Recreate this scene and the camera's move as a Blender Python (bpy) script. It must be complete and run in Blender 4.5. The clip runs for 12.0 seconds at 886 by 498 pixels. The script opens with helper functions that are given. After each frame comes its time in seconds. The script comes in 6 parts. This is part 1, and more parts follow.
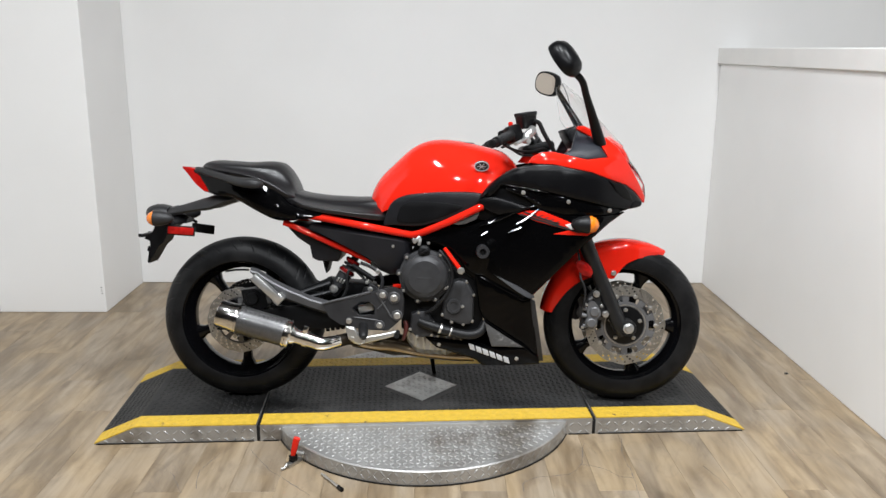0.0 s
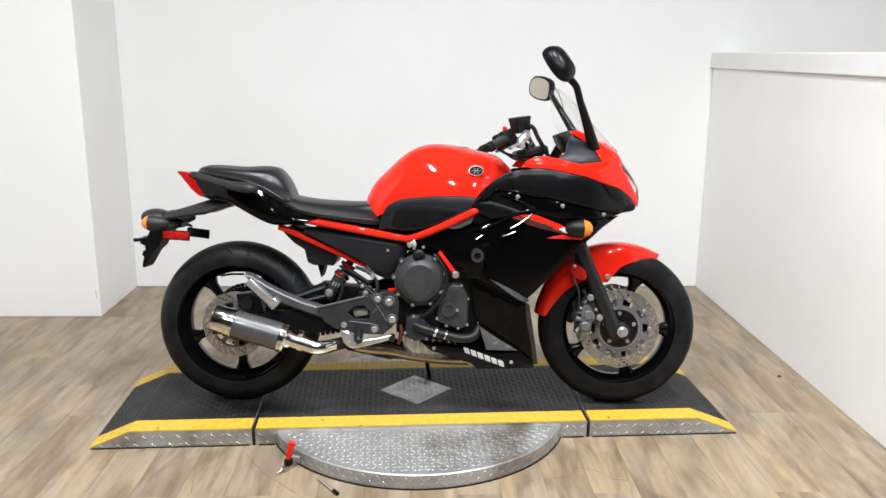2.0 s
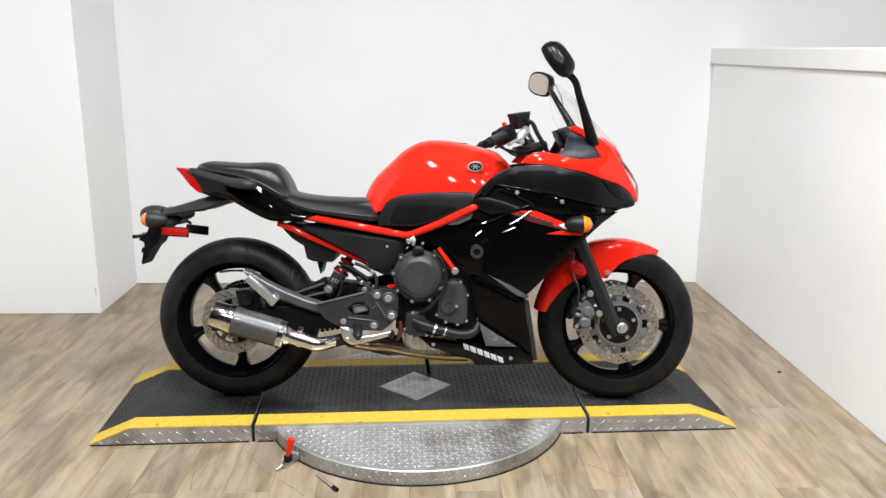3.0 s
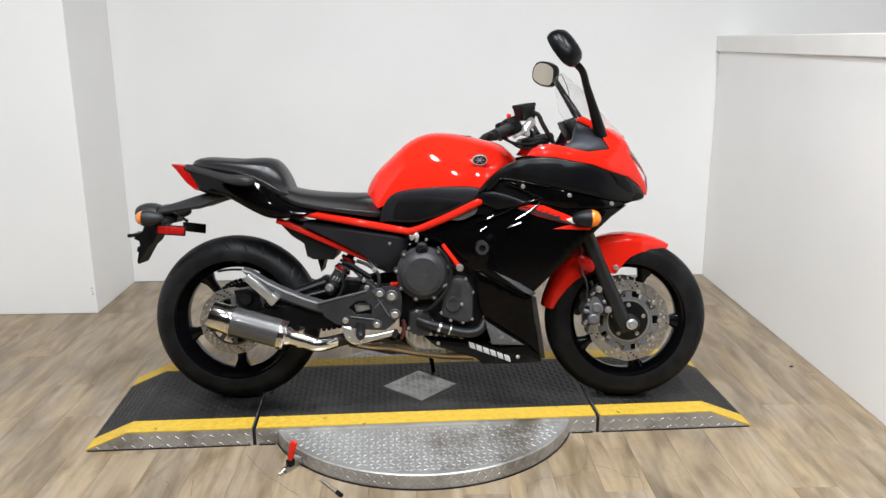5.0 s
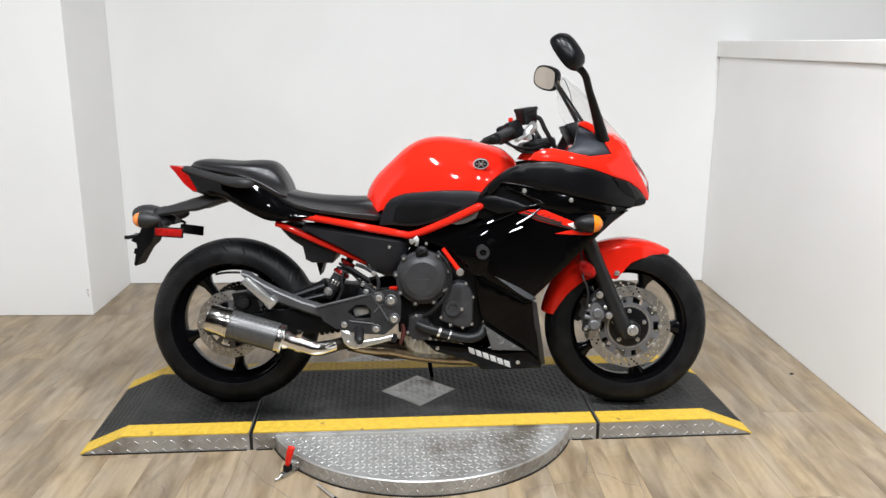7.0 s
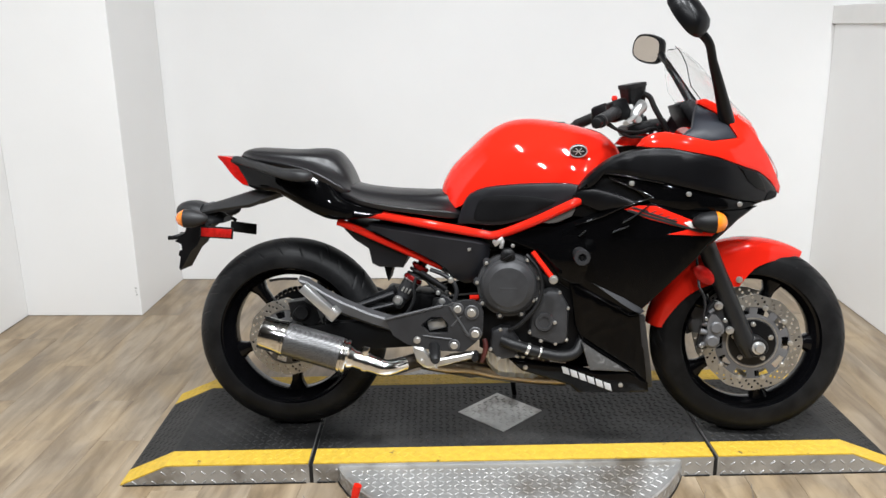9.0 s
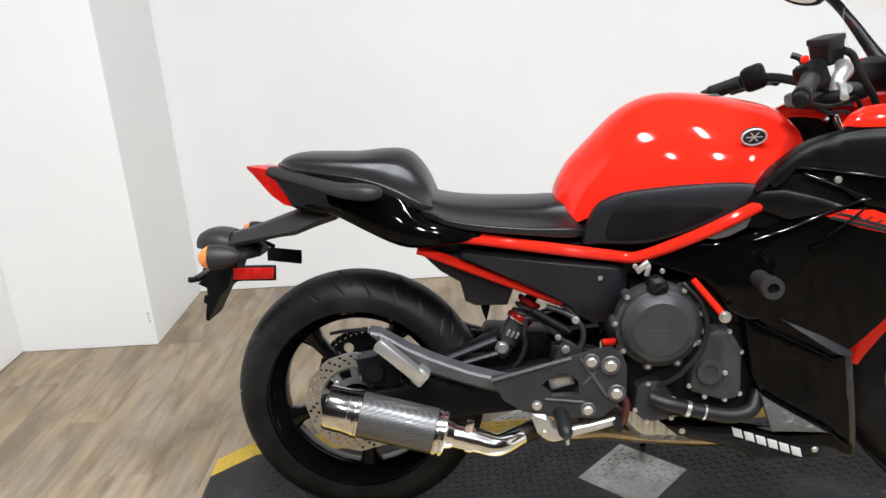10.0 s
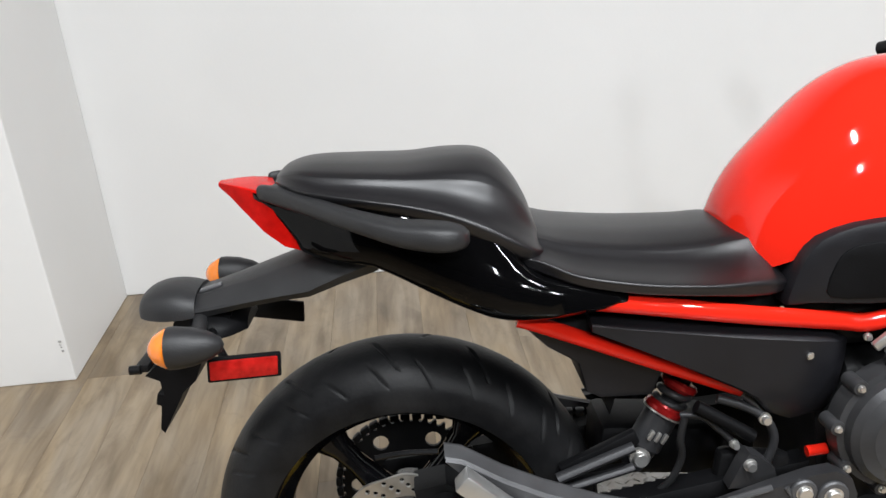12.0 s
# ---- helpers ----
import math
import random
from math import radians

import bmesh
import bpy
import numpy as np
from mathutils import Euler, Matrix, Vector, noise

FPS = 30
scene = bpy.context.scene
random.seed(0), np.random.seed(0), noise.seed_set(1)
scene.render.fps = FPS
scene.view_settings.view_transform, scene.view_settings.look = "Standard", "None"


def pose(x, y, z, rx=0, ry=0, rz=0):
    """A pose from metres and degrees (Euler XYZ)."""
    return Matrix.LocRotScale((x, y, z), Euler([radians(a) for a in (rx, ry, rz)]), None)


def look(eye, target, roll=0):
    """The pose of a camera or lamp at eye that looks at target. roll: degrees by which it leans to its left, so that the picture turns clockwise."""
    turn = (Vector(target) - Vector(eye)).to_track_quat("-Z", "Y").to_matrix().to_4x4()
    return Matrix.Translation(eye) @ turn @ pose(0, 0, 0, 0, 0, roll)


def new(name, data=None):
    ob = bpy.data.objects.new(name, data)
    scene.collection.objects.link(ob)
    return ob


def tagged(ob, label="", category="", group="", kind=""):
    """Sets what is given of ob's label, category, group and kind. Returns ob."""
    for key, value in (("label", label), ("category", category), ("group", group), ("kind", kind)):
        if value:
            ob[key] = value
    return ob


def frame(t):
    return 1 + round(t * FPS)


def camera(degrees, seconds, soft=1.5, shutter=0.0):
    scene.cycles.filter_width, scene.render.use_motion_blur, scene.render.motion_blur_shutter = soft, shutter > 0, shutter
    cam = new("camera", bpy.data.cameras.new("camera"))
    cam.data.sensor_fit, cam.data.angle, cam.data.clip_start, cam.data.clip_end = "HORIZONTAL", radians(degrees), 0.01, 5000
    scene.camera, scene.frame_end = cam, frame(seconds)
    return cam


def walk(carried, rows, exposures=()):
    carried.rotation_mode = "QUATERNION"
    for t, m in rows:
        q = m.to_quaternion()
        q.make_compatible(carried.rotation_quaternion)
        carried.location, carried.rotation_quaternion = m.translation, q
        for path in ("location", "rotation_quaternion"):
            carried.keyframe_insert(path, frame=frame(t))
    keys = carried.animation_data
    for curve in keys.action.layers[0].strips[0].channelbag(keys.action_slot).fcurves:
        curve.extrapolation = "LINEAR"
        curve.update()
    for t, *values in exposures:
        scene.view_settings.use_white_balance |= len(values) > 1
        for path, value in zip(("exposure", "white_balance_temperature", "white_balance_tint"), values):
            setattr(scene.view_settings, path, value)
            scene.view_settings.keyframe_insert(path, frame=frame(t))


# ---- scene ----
cam = camera(57.0, 12.0)
PATH = [
    (0, (0.017, -2.999, 1.37), (0.056, -1.057, 0.894), 0.4),
    (0.5, (0.019, -3.005, 1.37), (0.063, -1.062, 0.9), 0.3),
    (1, (0.02, -3.006, 1.37), (0.067, -1.062, 0.901), 0.2),
    (1.5, (0.013, -3.008, 1.374), (0.061, -1.064, 0.906), 0.3),
    (2, (0.015, -3.009, 1.375), (0.068, -1.065, 0.907), 0.4),
    (2.5, (0.017, -3.011, 1.375), (0.073, -1.066, 0.912), 0.4),
    (3, (0.019, -3.006, 1.371), (0.071, -1.064, 0.896), 0.3),
    (5, (0.005, -2.921, 1.367), (0.058, -0.984, 0.872), -0.3),
    (5.5, (0.0, -2.912, 1.362), (0.059, -0.975, 0.866), 0.0),
    (6, (-0.001, -2.907, 1.364), (0.061, -0.969, 0.875), 0.1),
    (6.5, (0.0, -2.904, 1.368), (0.058, -0.964, 0.885), 0.1),
    (7, (-0.009, -2.897, 1.364), (0.054, -0.958, 0.877), 0.2),
    (8.8, (-0.096, -2.583, 1.331), (-0.032, -0.65, 0.821), -0.5),
    (9, (-0.096, -2.477, 1.326), (-0.169, -0.551, 0.795), -0.9),
    (9.2, (-0.134, -2.32, 1.337), (-0.273, -0.376, 0.89), -0.2),
    (9.5, (-0.218, -2.147, 1.323), (-0.465, -0.244, 0.759), -1.8),
    (9.7, (-0.297, -1.974, 1.312), (-0.444, -0.063, 0.739), -2.5),
    (10, (-0.368, -1.8, 1.333), (-0.457, 0.093, 0.693), -4.4),
    (10.2, (-0.414, -1.642, 1.312), (-0.499, 0.266, 0.716), -3.3),
    (10.5, (-0.463, -1.434, 1.32), (-0.685, 0.463, 0.726), -5.5),
    (10.7, (-0.512, -1.310, 1.332), (-0.676, 0.587, 0.709), -5.0),
    (11, (-0.573, -1.205, 1.335), (-0.598, 0.69, 0.695), -3.8),
    (11.3, (-0.642, -1.116, 1.342), (-0.569, 0.766, 0.661), -5.0),
    (11.5, (-0.656, -1.087, 1.341), (-0.54, 0.788, 0.654), -4.9),
    (11.7, (-0.659, -1.055, 1.327), (-0.574, 0.811, 0.602), -4.8),
    (12, (-0.651, -1.045, 1.294), (-0.556, 0.784, 0.489), -4.1),
]
EXPOSURES = [(0.0, -0.5), (0.5, -0.43), (1.0, -0.32), (1.5, -0.25), (2.0, -0.2), (3.0, -0.2), (5.0, -0.4), (5.5, -0.5), (6.0, -0.5), (6.5, -0.44), (7.0, -0.33), (9.0, -0.25), (10.0, -0.2), (10.5, -0.23), (11.0, -0.26), (11.5, -0.31), (12.0, -0.34)]
walk(cam, [(t, look(eye, target, roll)) for t, eye, target, roll in PATH], EXPOSURES)

# ---- light: six fluorescent fixtures under the ceiling and an assumed dark shop behind, both out of view ----
CEIL = 3.3
world = bpy.data.worlds.new("world")
scene.world = world
world.use_nodes = True
world.node_tree.nodes["Background"].inputs[0].default_value = (0.9, 0.95, 1.0, 1)
world.node_tree.nodes["Background"].inputs[1].default_value = 0.01
TROFFERS = [(x, y) for y in (-1.15, -3.3) for x in (-0.9, 0.3, 1.5)]
LAMP_WATTS = 77.5
for lx, ly in TROFFERS:
    lamp = bpy.data.lights.new("troffer_light", "AREA")
    lamp.shape, lamp.size, lamp.size_y, lamp.energy = "RECTANGLE", 0.11, 0.6, LAMP_WATTS
    lamp.color = (0.93, 0.965, 1.0)
    new("troffer_light", lamp).matrix_world = pose(lx, ly, CEIL - 0.04)


# ---- materials ----
def mat(name, colour, rough=0.5, metal=0.0, var=0.12, scale=18.0, bump=0.1, fine=160.0, coat=0.0, spec=0.5, obvar=0.0, stretch=(1, 1, 1), rvar=0.1):
    """A surface with variation at two scales: broad tone and roughness, and fine relief."""
    m = bpy.data.materials.new(name)
    m.use_nodes = True
    nt = m.node_tree
    b = nt.nodes["Principled BSDF"]
    b.inputs["Metallic"].default_value = metal
    b.inputs["Coat Weight"].default_value = coat
    b.inputs["Coat Roughness"].default_value = 0.04
    b.inputs["Specular IOR Level"].default_value = spec
    tc = nt.nodes.new("ShaderNodeTexCoord")
    mp = nt.nodes.new("ShaderNodeMapping")
    mp.inputs["Scale"].default_value = stretch
    nt.links.new(tc.outputs["Object"], mp.inputs["Vector"])
    n1 = nt.nodes.new("ShaderNodeTexNoise")
    n1.inputs["Scale"].default_value, n1.inputs["Detail"].default_value = scale, 5
    n2 = nt.nodes.new("ShaderNodeTexNoise")
    n2.inputs["Scale"].default_value, n2.inputs["Detail"].default_value = fine, 3
    for n in (n1, n2):
        nt.links.new(mp.outputs["Vector"], n.inputs["Vector"])
    ramp = nt.nodes.new("ShaderNodeMapRange")
    ramp.inputs["From Min"].default_value, ramp.inputs["From Max"].default_value = 0.3, 0.7
    ramp.inputs["To Min"].default_value, ramp.inputs["To Max"].default_value = 1 - var, 1 + var
    nt.links.new(n1.outputs["Fac"], ramp.inputs["Value"])
    mul = nt.nodes.new("ShaderNodeMix")
    mul.data_type, mul.blend_type = "RGBA", "MULTIPLY"
    mul.inputs["Factor"].default_value = 1.0
    mul.inputs["A"].default_value = (*colour, 1)
    nt.links.new(ramp.outputs["Result"], mul.inputs["B"])
    out = mul.outputs["Result"]
    if obvar:
        oi = nt.nodes.new("ShaderNodeObjectInfo")
        mr = nt.nodes.new("ShaderNodeMapRange")
        mr.inputs["To Min"].default_value, mr.inputs["To Max"].default_value = 1 - obvar, 1 + obvar
        nt.links.new(oi.outputs["Random"], mr.inputs["Value"])
        m2 = nt.nodes.new("ShaderNodeMix")
        m2.data_type, m2.blend_type = "RGBA", "MULTIPLY"
        m2.inputs["Factor"].default_value = 1.0
        nt.links.new(out, m2.inputs["A"])
        nt.links.new(mr.outputs["Result"], m2.inputs["B"])
        out = m2.outputs["Result"]
    nt.links.new(out, b.inputs["Base Color"])
    rr = nt.nodes.new("ShaderNodeMapRange")
    rr.inputs["To Min"].default_value, rr.inputs["To Max"].default_value = max(0.02, rough - rvar), min(1, rough + rvar)
    nt.links.new(n1.outputs["Fac"], rr.inputs["Value"])
    nt.links.new(rr.outputs["Result"], b.inputs["Roughness"])
    bp = nt.nodes.new("ShaderNodeBump")
    bp.inputs["Strength"].default_value, bp.inputs["Distance"].default_value = bump, 0.002
    nt.links.new(n2.outputs["Fac"], bp.inputs["Height"])
    nt.links.new(bp.outputs["Normal"], b.inputs["Normal"])
    return m


def worn(name, colour, dirt, rough, scale, lo, hi, metal=0.0, spec=0.5):
    """A painted or bare surface with patches of a second colour where it is worn or dirty."""
    m = mat(name, colour, rough, metal=metal, var=0.12, scale=scale * 1.7, bump=0.2, fine=180, spec=spec)
    nt = m.node_tree
    b = nt.nodes["Principled BSDF"]
    tc = next(n for n in nt.nodes if n.type == "TEX_COORD")
    n3 = nt.nodes.new("ShaderNodeTexNoise")
    n3.inputs["Scale"].default_value, n3.inputs["Detail"].default_value, n3.inputs["Roughness"].default_value = scale, 7, 0.62
    nt.links.new(tc.outputs["Object"], n3.inputs["Vector"])
    mr = nt.nodes.new("ShaderNodeMapRange")
    mr.inputs["From Min"].default_value, mr.inputs["From Max"].default_value = lo, hi
    nt.links.new(n3.outputs["Fac"], mr.inputs["Value"])
    mix = nt.nodes.new("ShaderNodeMix")
    mix.data_type = "RGBA"
    mix.inputs["B"].default_value = (*dirt, 1)
    nt.links.new(mr.outputs["Result"], mix.inputs["Factor"])
    nt.links.new(b.inputs["Base Color"].links[0].from_socket, mix.inputs["A"])
    nt.links.new(mix.outputs["Result"], b.inputs["Base Color"])
    return m


def glass(name, colour, rough=0.02, ior=1.49):
    m = bpy.data.materials.new(name)
    m.use_nodes = True
    b = m.node_tree.nodes["Principled BSDF"]
    b.inputs["Base Color"].default_value = (*colour, 1)
    b.inputs["Transmission Weight"].default_value = 1.0
    b.inputs["Roughness"].default_value, b.inputs["IOR"].default_value = rough, ior
    return m


def wood_floor(name):
    """Weathered-oak vinyl print: soft long streaks, grey-brown patches and thin dark veins, tone changing a little from plank to plank."""
    m = mat(name, (0.290, 0.232, 0.162), 0.40, var=0.08, scale=3.0, bump=0.05, fine=60, obvar=0.05, stretch=(7, 1.0, 1), rvar=0.06)
    nt = m.node_tree
    b = nt.nodes["Principled BSDF"]
    tc = next(n for n in nt.nodes if n.type == "TEX_COORD")
    oi = nt.nodes.new("ShaderNodeObjectInfo")
    add = nt.nodes.new("ShaderNodeVectorMath")
    add.operation = "MULTIPLY_ADD"
    add.inputs[1].default_value = (1, 1, 1)
    sc = nt.nodes.new("ShaderNodeVectorMath")
    sc.operation = "SCALE"
    sc.inputs[0].default_value = (13, 29, 7)
    nt.links.new(oi.outputs["Random"], sc.inputs["Scale"])
    nt.links.new(tc.outputs["Object"], add.inputs[0])
    nt.links.new(sc.outputs["Vector"], add.inputs[2])
    mp = next(n for n in nt.nodes if n.type == "MAPPING")
    nt.links.new(add.outputs["Vector"], mp.inputs["Vector"])

    def layer(stretch, scale, detail, distortion, stops, factor):
        mp2 = nt.nodes.new("ShaderNodeMapping")
        mp2.inputs["Scale"].default_value = stretch
        nt.links.new(add.outputs["Vector"], mp2.inputs["Vector"])
        n3 = nt.nodes.new("ShaderNodeTexNoise")
        n3.inputs["Scale"].default_value, n3.inputs["Detail"].default_value, n3.inputs["Distortion"].default_value = scale, detail, distortion
        nt.links.new(mp2.outputs["Vector"], n3.inputs["Vector"])
        cr = nt.nodes.new("ShaderNodeValToRGB")
        el = cr.color_ramp.elements
        el[0].position, el[0].color = stops[0][0], (*stops[0][1], 1)
        el[1].position, el[1].color = stops[1][0], (*stops[1][1], 1)
        for p, c in stops[2:]:
            el.new(p).color = (*c, 1)
        nt.links.new(n3.outputs["Fac"], cr.inputs["Fac"])
        mul = nt.nodes.new("ShaderNodeMix")
        mul.data_type, mul.blend_type = "RGBA", "MULTIPLY"
        mul.inputs["Factor"].default_value = factor
        src = b.inputs["Base Color"].links[0].from_socket
        nt.links.new(src, mul.inputs["A"])
        nt.links.new(cr.outputs["Color"], mul.inputs["B"])
        nt.links.new(mul.outputs["Result"], b.inputs["Base Color"])

    layer((7, 1.5, 1), 1.5, 5, 0.9, ((0.36, (0.55, 0.50, 0.44)), (0.58, (1.12, 1.11, 1.09))), 0.72)
    layer((24, 2.4, 1), 1.6, 6, 0.5, ((0.34, (0.70, 0.66, 0.60)), (0.58, (1.06, 1.06, 1.06))), 0.6)
    layer((2.6, 1.3, 1), 1.6, 4, 2.2, ((0.485, (1, 1, 1)), (0.50, (0.40, 0.38, 0.36)), (0.512, (1, 1, 1))), 0.16)
    layer((2.2, 1.0, 1), 1.7, 4, 1.0, ((0.38, (1.07, 1.01, 0.90)), (0.62, (0.94, 0.96, 1.02))), 0.9)
    layer((5.0, 2.2, 1), 1.3, 3, 1.4, ((0.58, (1, 1, 1)), (0.74, (0.60, 0.59, 0.60))), 0.65)
    return m


def carbon_weave(name):
    """Lacquered carbon twill: a fine diagonal check in two greys."""
    m = mat(name, (0.05, 0.05, 0.052), 0.34, var=0.1, bump=0.05, coat=0.25)
    nt = m.node_tree
    b = nt.nodes["Principled BSDF"]
    tc = next(n for n in nt.nodes if n.type == "TEX_COORD")
    mp = nt.nodes.new("ShaderNodeMapping")
    mp.inputs["Rotation"].default_value = (0, radians(40), 0)
    nt.links.new(tc.outputs["Object"], mp.inputs["Vector"])
    ch = nt.nodes.new("ShaderNodeTexChecker")
    ch.inputs["Scale"].default_value = 420
    ch.inputs["Color1"].default_value, ch.inputs["Color2"].default_value = (0.16, 0.16, 0.162, 1), (0.045, 0.044, 0.044, 1)
    nt.links.new(mp.outputs["Vector"], ch.inputs["Vector"])
    nt.links.new(ch.outputs["Color"], b.inputs["Base Color"])
    b.inputs["Metallic"].default_value = 0.55
    return m


WALL = mat("white_wall_paint", (0.80, 0.795, 0.785), 0.7, var=0.02, scale=2.0, bump=0.12, fine=90, spec=0.25)
# same white as WALL, base colour raised to stand in for stronger light
PARTITION = mat("partition_white_lifted_for_light", (0.87, 0.865, 0.855), 0.6, var=0.02, scale=2.0, bump=0.10, fine=90, spec=0.3)
DARKWALL = mat("unseen_dark_wall", (0.06, 0.058, 0.055), 0.8, var=0.2, scale=1.2, bump=0.1)
TRIM = mat("white_trim_paint", (0.80, 0.79, 0.77), 0.45, var=0.03, scale=6, bump=0.05, spec=0.3)
# ceiling is out of view; its dark colour only cuts reflections and fill
CEILING = mat("ceiling_darkened_for_contrast", (0.09, 0.088, 0.086), 0.85, var=0.05, scale=30, bump=0.3)
FLOOR = wood_floor("oak_vinyl_plank")
SUB = mat("floor_joint", (0.19, 0.155, 0.11), 0.8)
YELLOW = worn("yellow_safety_paint", (0.57, 0.37, 0.035), (0.07, 0.055, 0.03), 0.6, 26, 0.64, 0.72)
GRIP = worn("black_grip_coating", (0.010, 0.010, 0.010), (0.030, 0.029, 0.028), 0.56, 5, 0.46, 0.66, spec=0.36)
STEEL = worn("aluminium_tread_plate", (0.44, 0.435, 0.425), (0.20, 0.18, 0.155), 0.42, 4.5, 0.50, 0.68, 0.65)
BARE = worn("worn_bare_plate", (0.42, 0.42, 0.41), (0.20, 0.19, 0.175), 0.46, 12, 0.46, 0.68, 0.5)
RED = mat("gloss_red_paint", (0.70, 0.018, 0.008), 0.06, var=0.03, scale=5, bump=0.008, spec=0.3, rvar=0.02)
TEXTURED = mat("textured_grey_black_plastic", (0.007, 0.007, 0.0075), 0.44, var=0.15, scale=20, bump=0.22, fine=480, spec=0.26)
RAIL = mat("grained_black_rail", (0.016, 0.016, 0.017), 0.46, var=0.15, scale=20, bump=0.22, fine=480, spec=0.4)
INNER = mat("blue_grey_plastic", (0.016, 0.018, 0.024), 0.45, var=0.15, bump=0.1, fine=400, spec=0.35)
BLACK = mat("gloss_black_paint", (0.0015, 0.0015, 0.0017), 0.05, var=0.1, scale=6, bump=0.006, spec=0.15, rvar=0.03)
# gloss black with stronger reflection, so beads and added strips show lamp glints
GLINT_BLACK = mat("glint_gloss_black", (0.0015, 0.0015, 0.0017), 0.08, var=0.1, scale=6, bump=0.004, spec=0.35, rvar=0.03)
MATTE = mat("matte_black_plastic", (0.0035, 0.0035, 0.004), 0.50, var=0.2, scale=14, bump=0.14, fine=420, spec=0.12)
DARKMETAL = mat("black_engine_paint", (0.007, 0.007, 0.0075), 0.42, metal=0.2, var=0.15, scale=30, bump=0.12, fine=300, spec=0.2)
GREYMETAL = mat("charcoal_alloy", (0.046, 0.046, 0.048), 0.40, metal=0.3, var=0.12, scale=30, bump=0.1, fine=300, spec=0.2)
CHIN = worn("grey_chin_plastic", (0.085, 0.085, 0.086), (0.24, 0.24, 0.24), 0.34, 70, 0.56, 0.70)
VINYL = mat("black_seat_vinyl", (0.0065, 0.006, 0.0070), 0.37, var=0.10, scale=10, bump=0.10, fine=520, spec=0.52, rvar=0.05)
RUBBER = mat("hose_rubber", (0.009, 0.009, 0.0095), 0.44, var=0.2, scale=16, bump=0.10, fine=260, spec=0.3)
TYRE = worn("tyre_rubber", (0.0042, 0.0043, 0.0048), (0.0120, 0.0120, 0.0125), 0.46, 9, 0.46, 0.68, spec=0.16)
RIM = mat("black_wheel_enamel", (0.0025, 0.0025, 0.003), 0.12, var=0.1, bump=0.02, spec=0.24, rvar=0.04)
CHROME = mat("polished_chrome", (0.78, 0.77, 0.75), 0.12, metal=1.0, var=0.04, bump=0.01, rvar=0.04)
PIPE = mat("heat_tinted_steel", (0.30, 0.235, 0.16), 0.32, metal=1.0, var=0.2, scale=9, bump=0.03)
DISC = mat("brushed_brake_steel", (0.50, 0.49, 0.47), 0.33, metal=0.95, var=0.12, scale=40, bump=0.06)
SILVER = mat("cast_silver_alloy", (0.62, 0.62, 0.61), 0.34, metal=0.85, var=0.1, bump=0.05)
BOLT = mat("zinc_bolt", (0.66, 0.65, 0.63), 0.3, metal=0.9, var=0.08, bump=0.03)
SATIN = mat("satin_black_paint", (0.0030, 0.0030, 0.0036), 0.32, var=0.1, scale=6, bump=0.02, spec=0.19)
CALIPER = mat("grey_caliper_paint", (0.15, 0.15, 0.155), 0.42, metal=0.4, var=0.12, bump=0.06)
ARMGREY = mat("anodised_grey_alloy", (0.078, 0.078, 0.081), 0.40, metal=0.4, var=0.12, scale=24, bump=0.08, fine=320, spec=0.4)
HANGER = mat("charcoal_hanger_alloy", (0.029, 0.029, 0.031), 0.42, metal=0.3, var=0.14, scale=26, bump=0.1, fine=320, spec=0.4)
COVER = mat("dark_moulded_plastic", (0.0095, 0.0095, 0.0115), 0.40, var=0.14, scale=16, bump=0.12, fine=460, spec=0.28)
FORK = mat("satin_black_fork_enamel", (0.011, 0.011, 0.0115), 0.38, var=0.12, scale=20, bump=0.08, fine=420, spec=0.35)
HUBBLACK = mat("black_hub_enamel", (0.004, 0.004, 0.0045), 0.3, var=0.15, scale=20, bump=0.04, spec=0.3)
SPRINGRED = mat("anodised_red", (0.30, 0.010, 0.010), 0.25, metal=0.4, var=0.15, bump=0.03)
OXIDE = mat("oxide_red_rubber", (0.07, 0.012, 0.010), 0.5, var=0.3, scale=30, bump=0.1)
DARKRED = mat("dark_red_reflector", (0.34, 0.010, 0.008), 0.14, var=0.35, scale=60, bump=0.2, fine=300, spec=0.18)
SOOT = mat("scorched_dark_steel", (0.035, 0.028, 0.022), 0.42, metal=0.8, var=0.3, scale=12, bump=0.05)
CARBON = carbon_weave("carbon_twill")
SCREEN = glass("clear_screen", (0.99, 0.99, 0.99), 0.0, 1.3)
CLEARLENS = glass("clear_headlight_lens", (0.98, 0.98, 0.98), 0.05, 1.15)
LAMPWHITE = mat("headlamp_reflector", (0.82, 0.82, 0.82), 0.3, metal=0.5, var=0.04, bump=0.02)
REDLENS = mat("red_lamp_lens", (0.48, 0.006, 0.004), 0.16, var=0.2, scale=60, bump=0.2, fine=300, spec=0.06)
AMBER = mat("amber_lamp_lens", (0.80, 0.21, 0.012), 0.15, var=0.1, scale=60, bump=0.2, fine=300, coat=0.5)
# beige base colour stands in for beige surroundings reflected in the glass
MIRROR = mat("mirror_glass", (0.60, 0.53, 0.46), 0.03, metal=1.0, var=0.0, bump=0.0, rvar=0.01)
DECAL = mat("silver_decal", (0.62, 0.62, 0.63), 0.35, var=0.05, bump=0.02)
WHITEDECAL = mat("white_decal", (0.75, 0.75, 0.74), 0.35, var=0.05, bump=0.02)
DARKBAR = mat("dark_print", (0.010, 0.009, 0.009), 0.45)


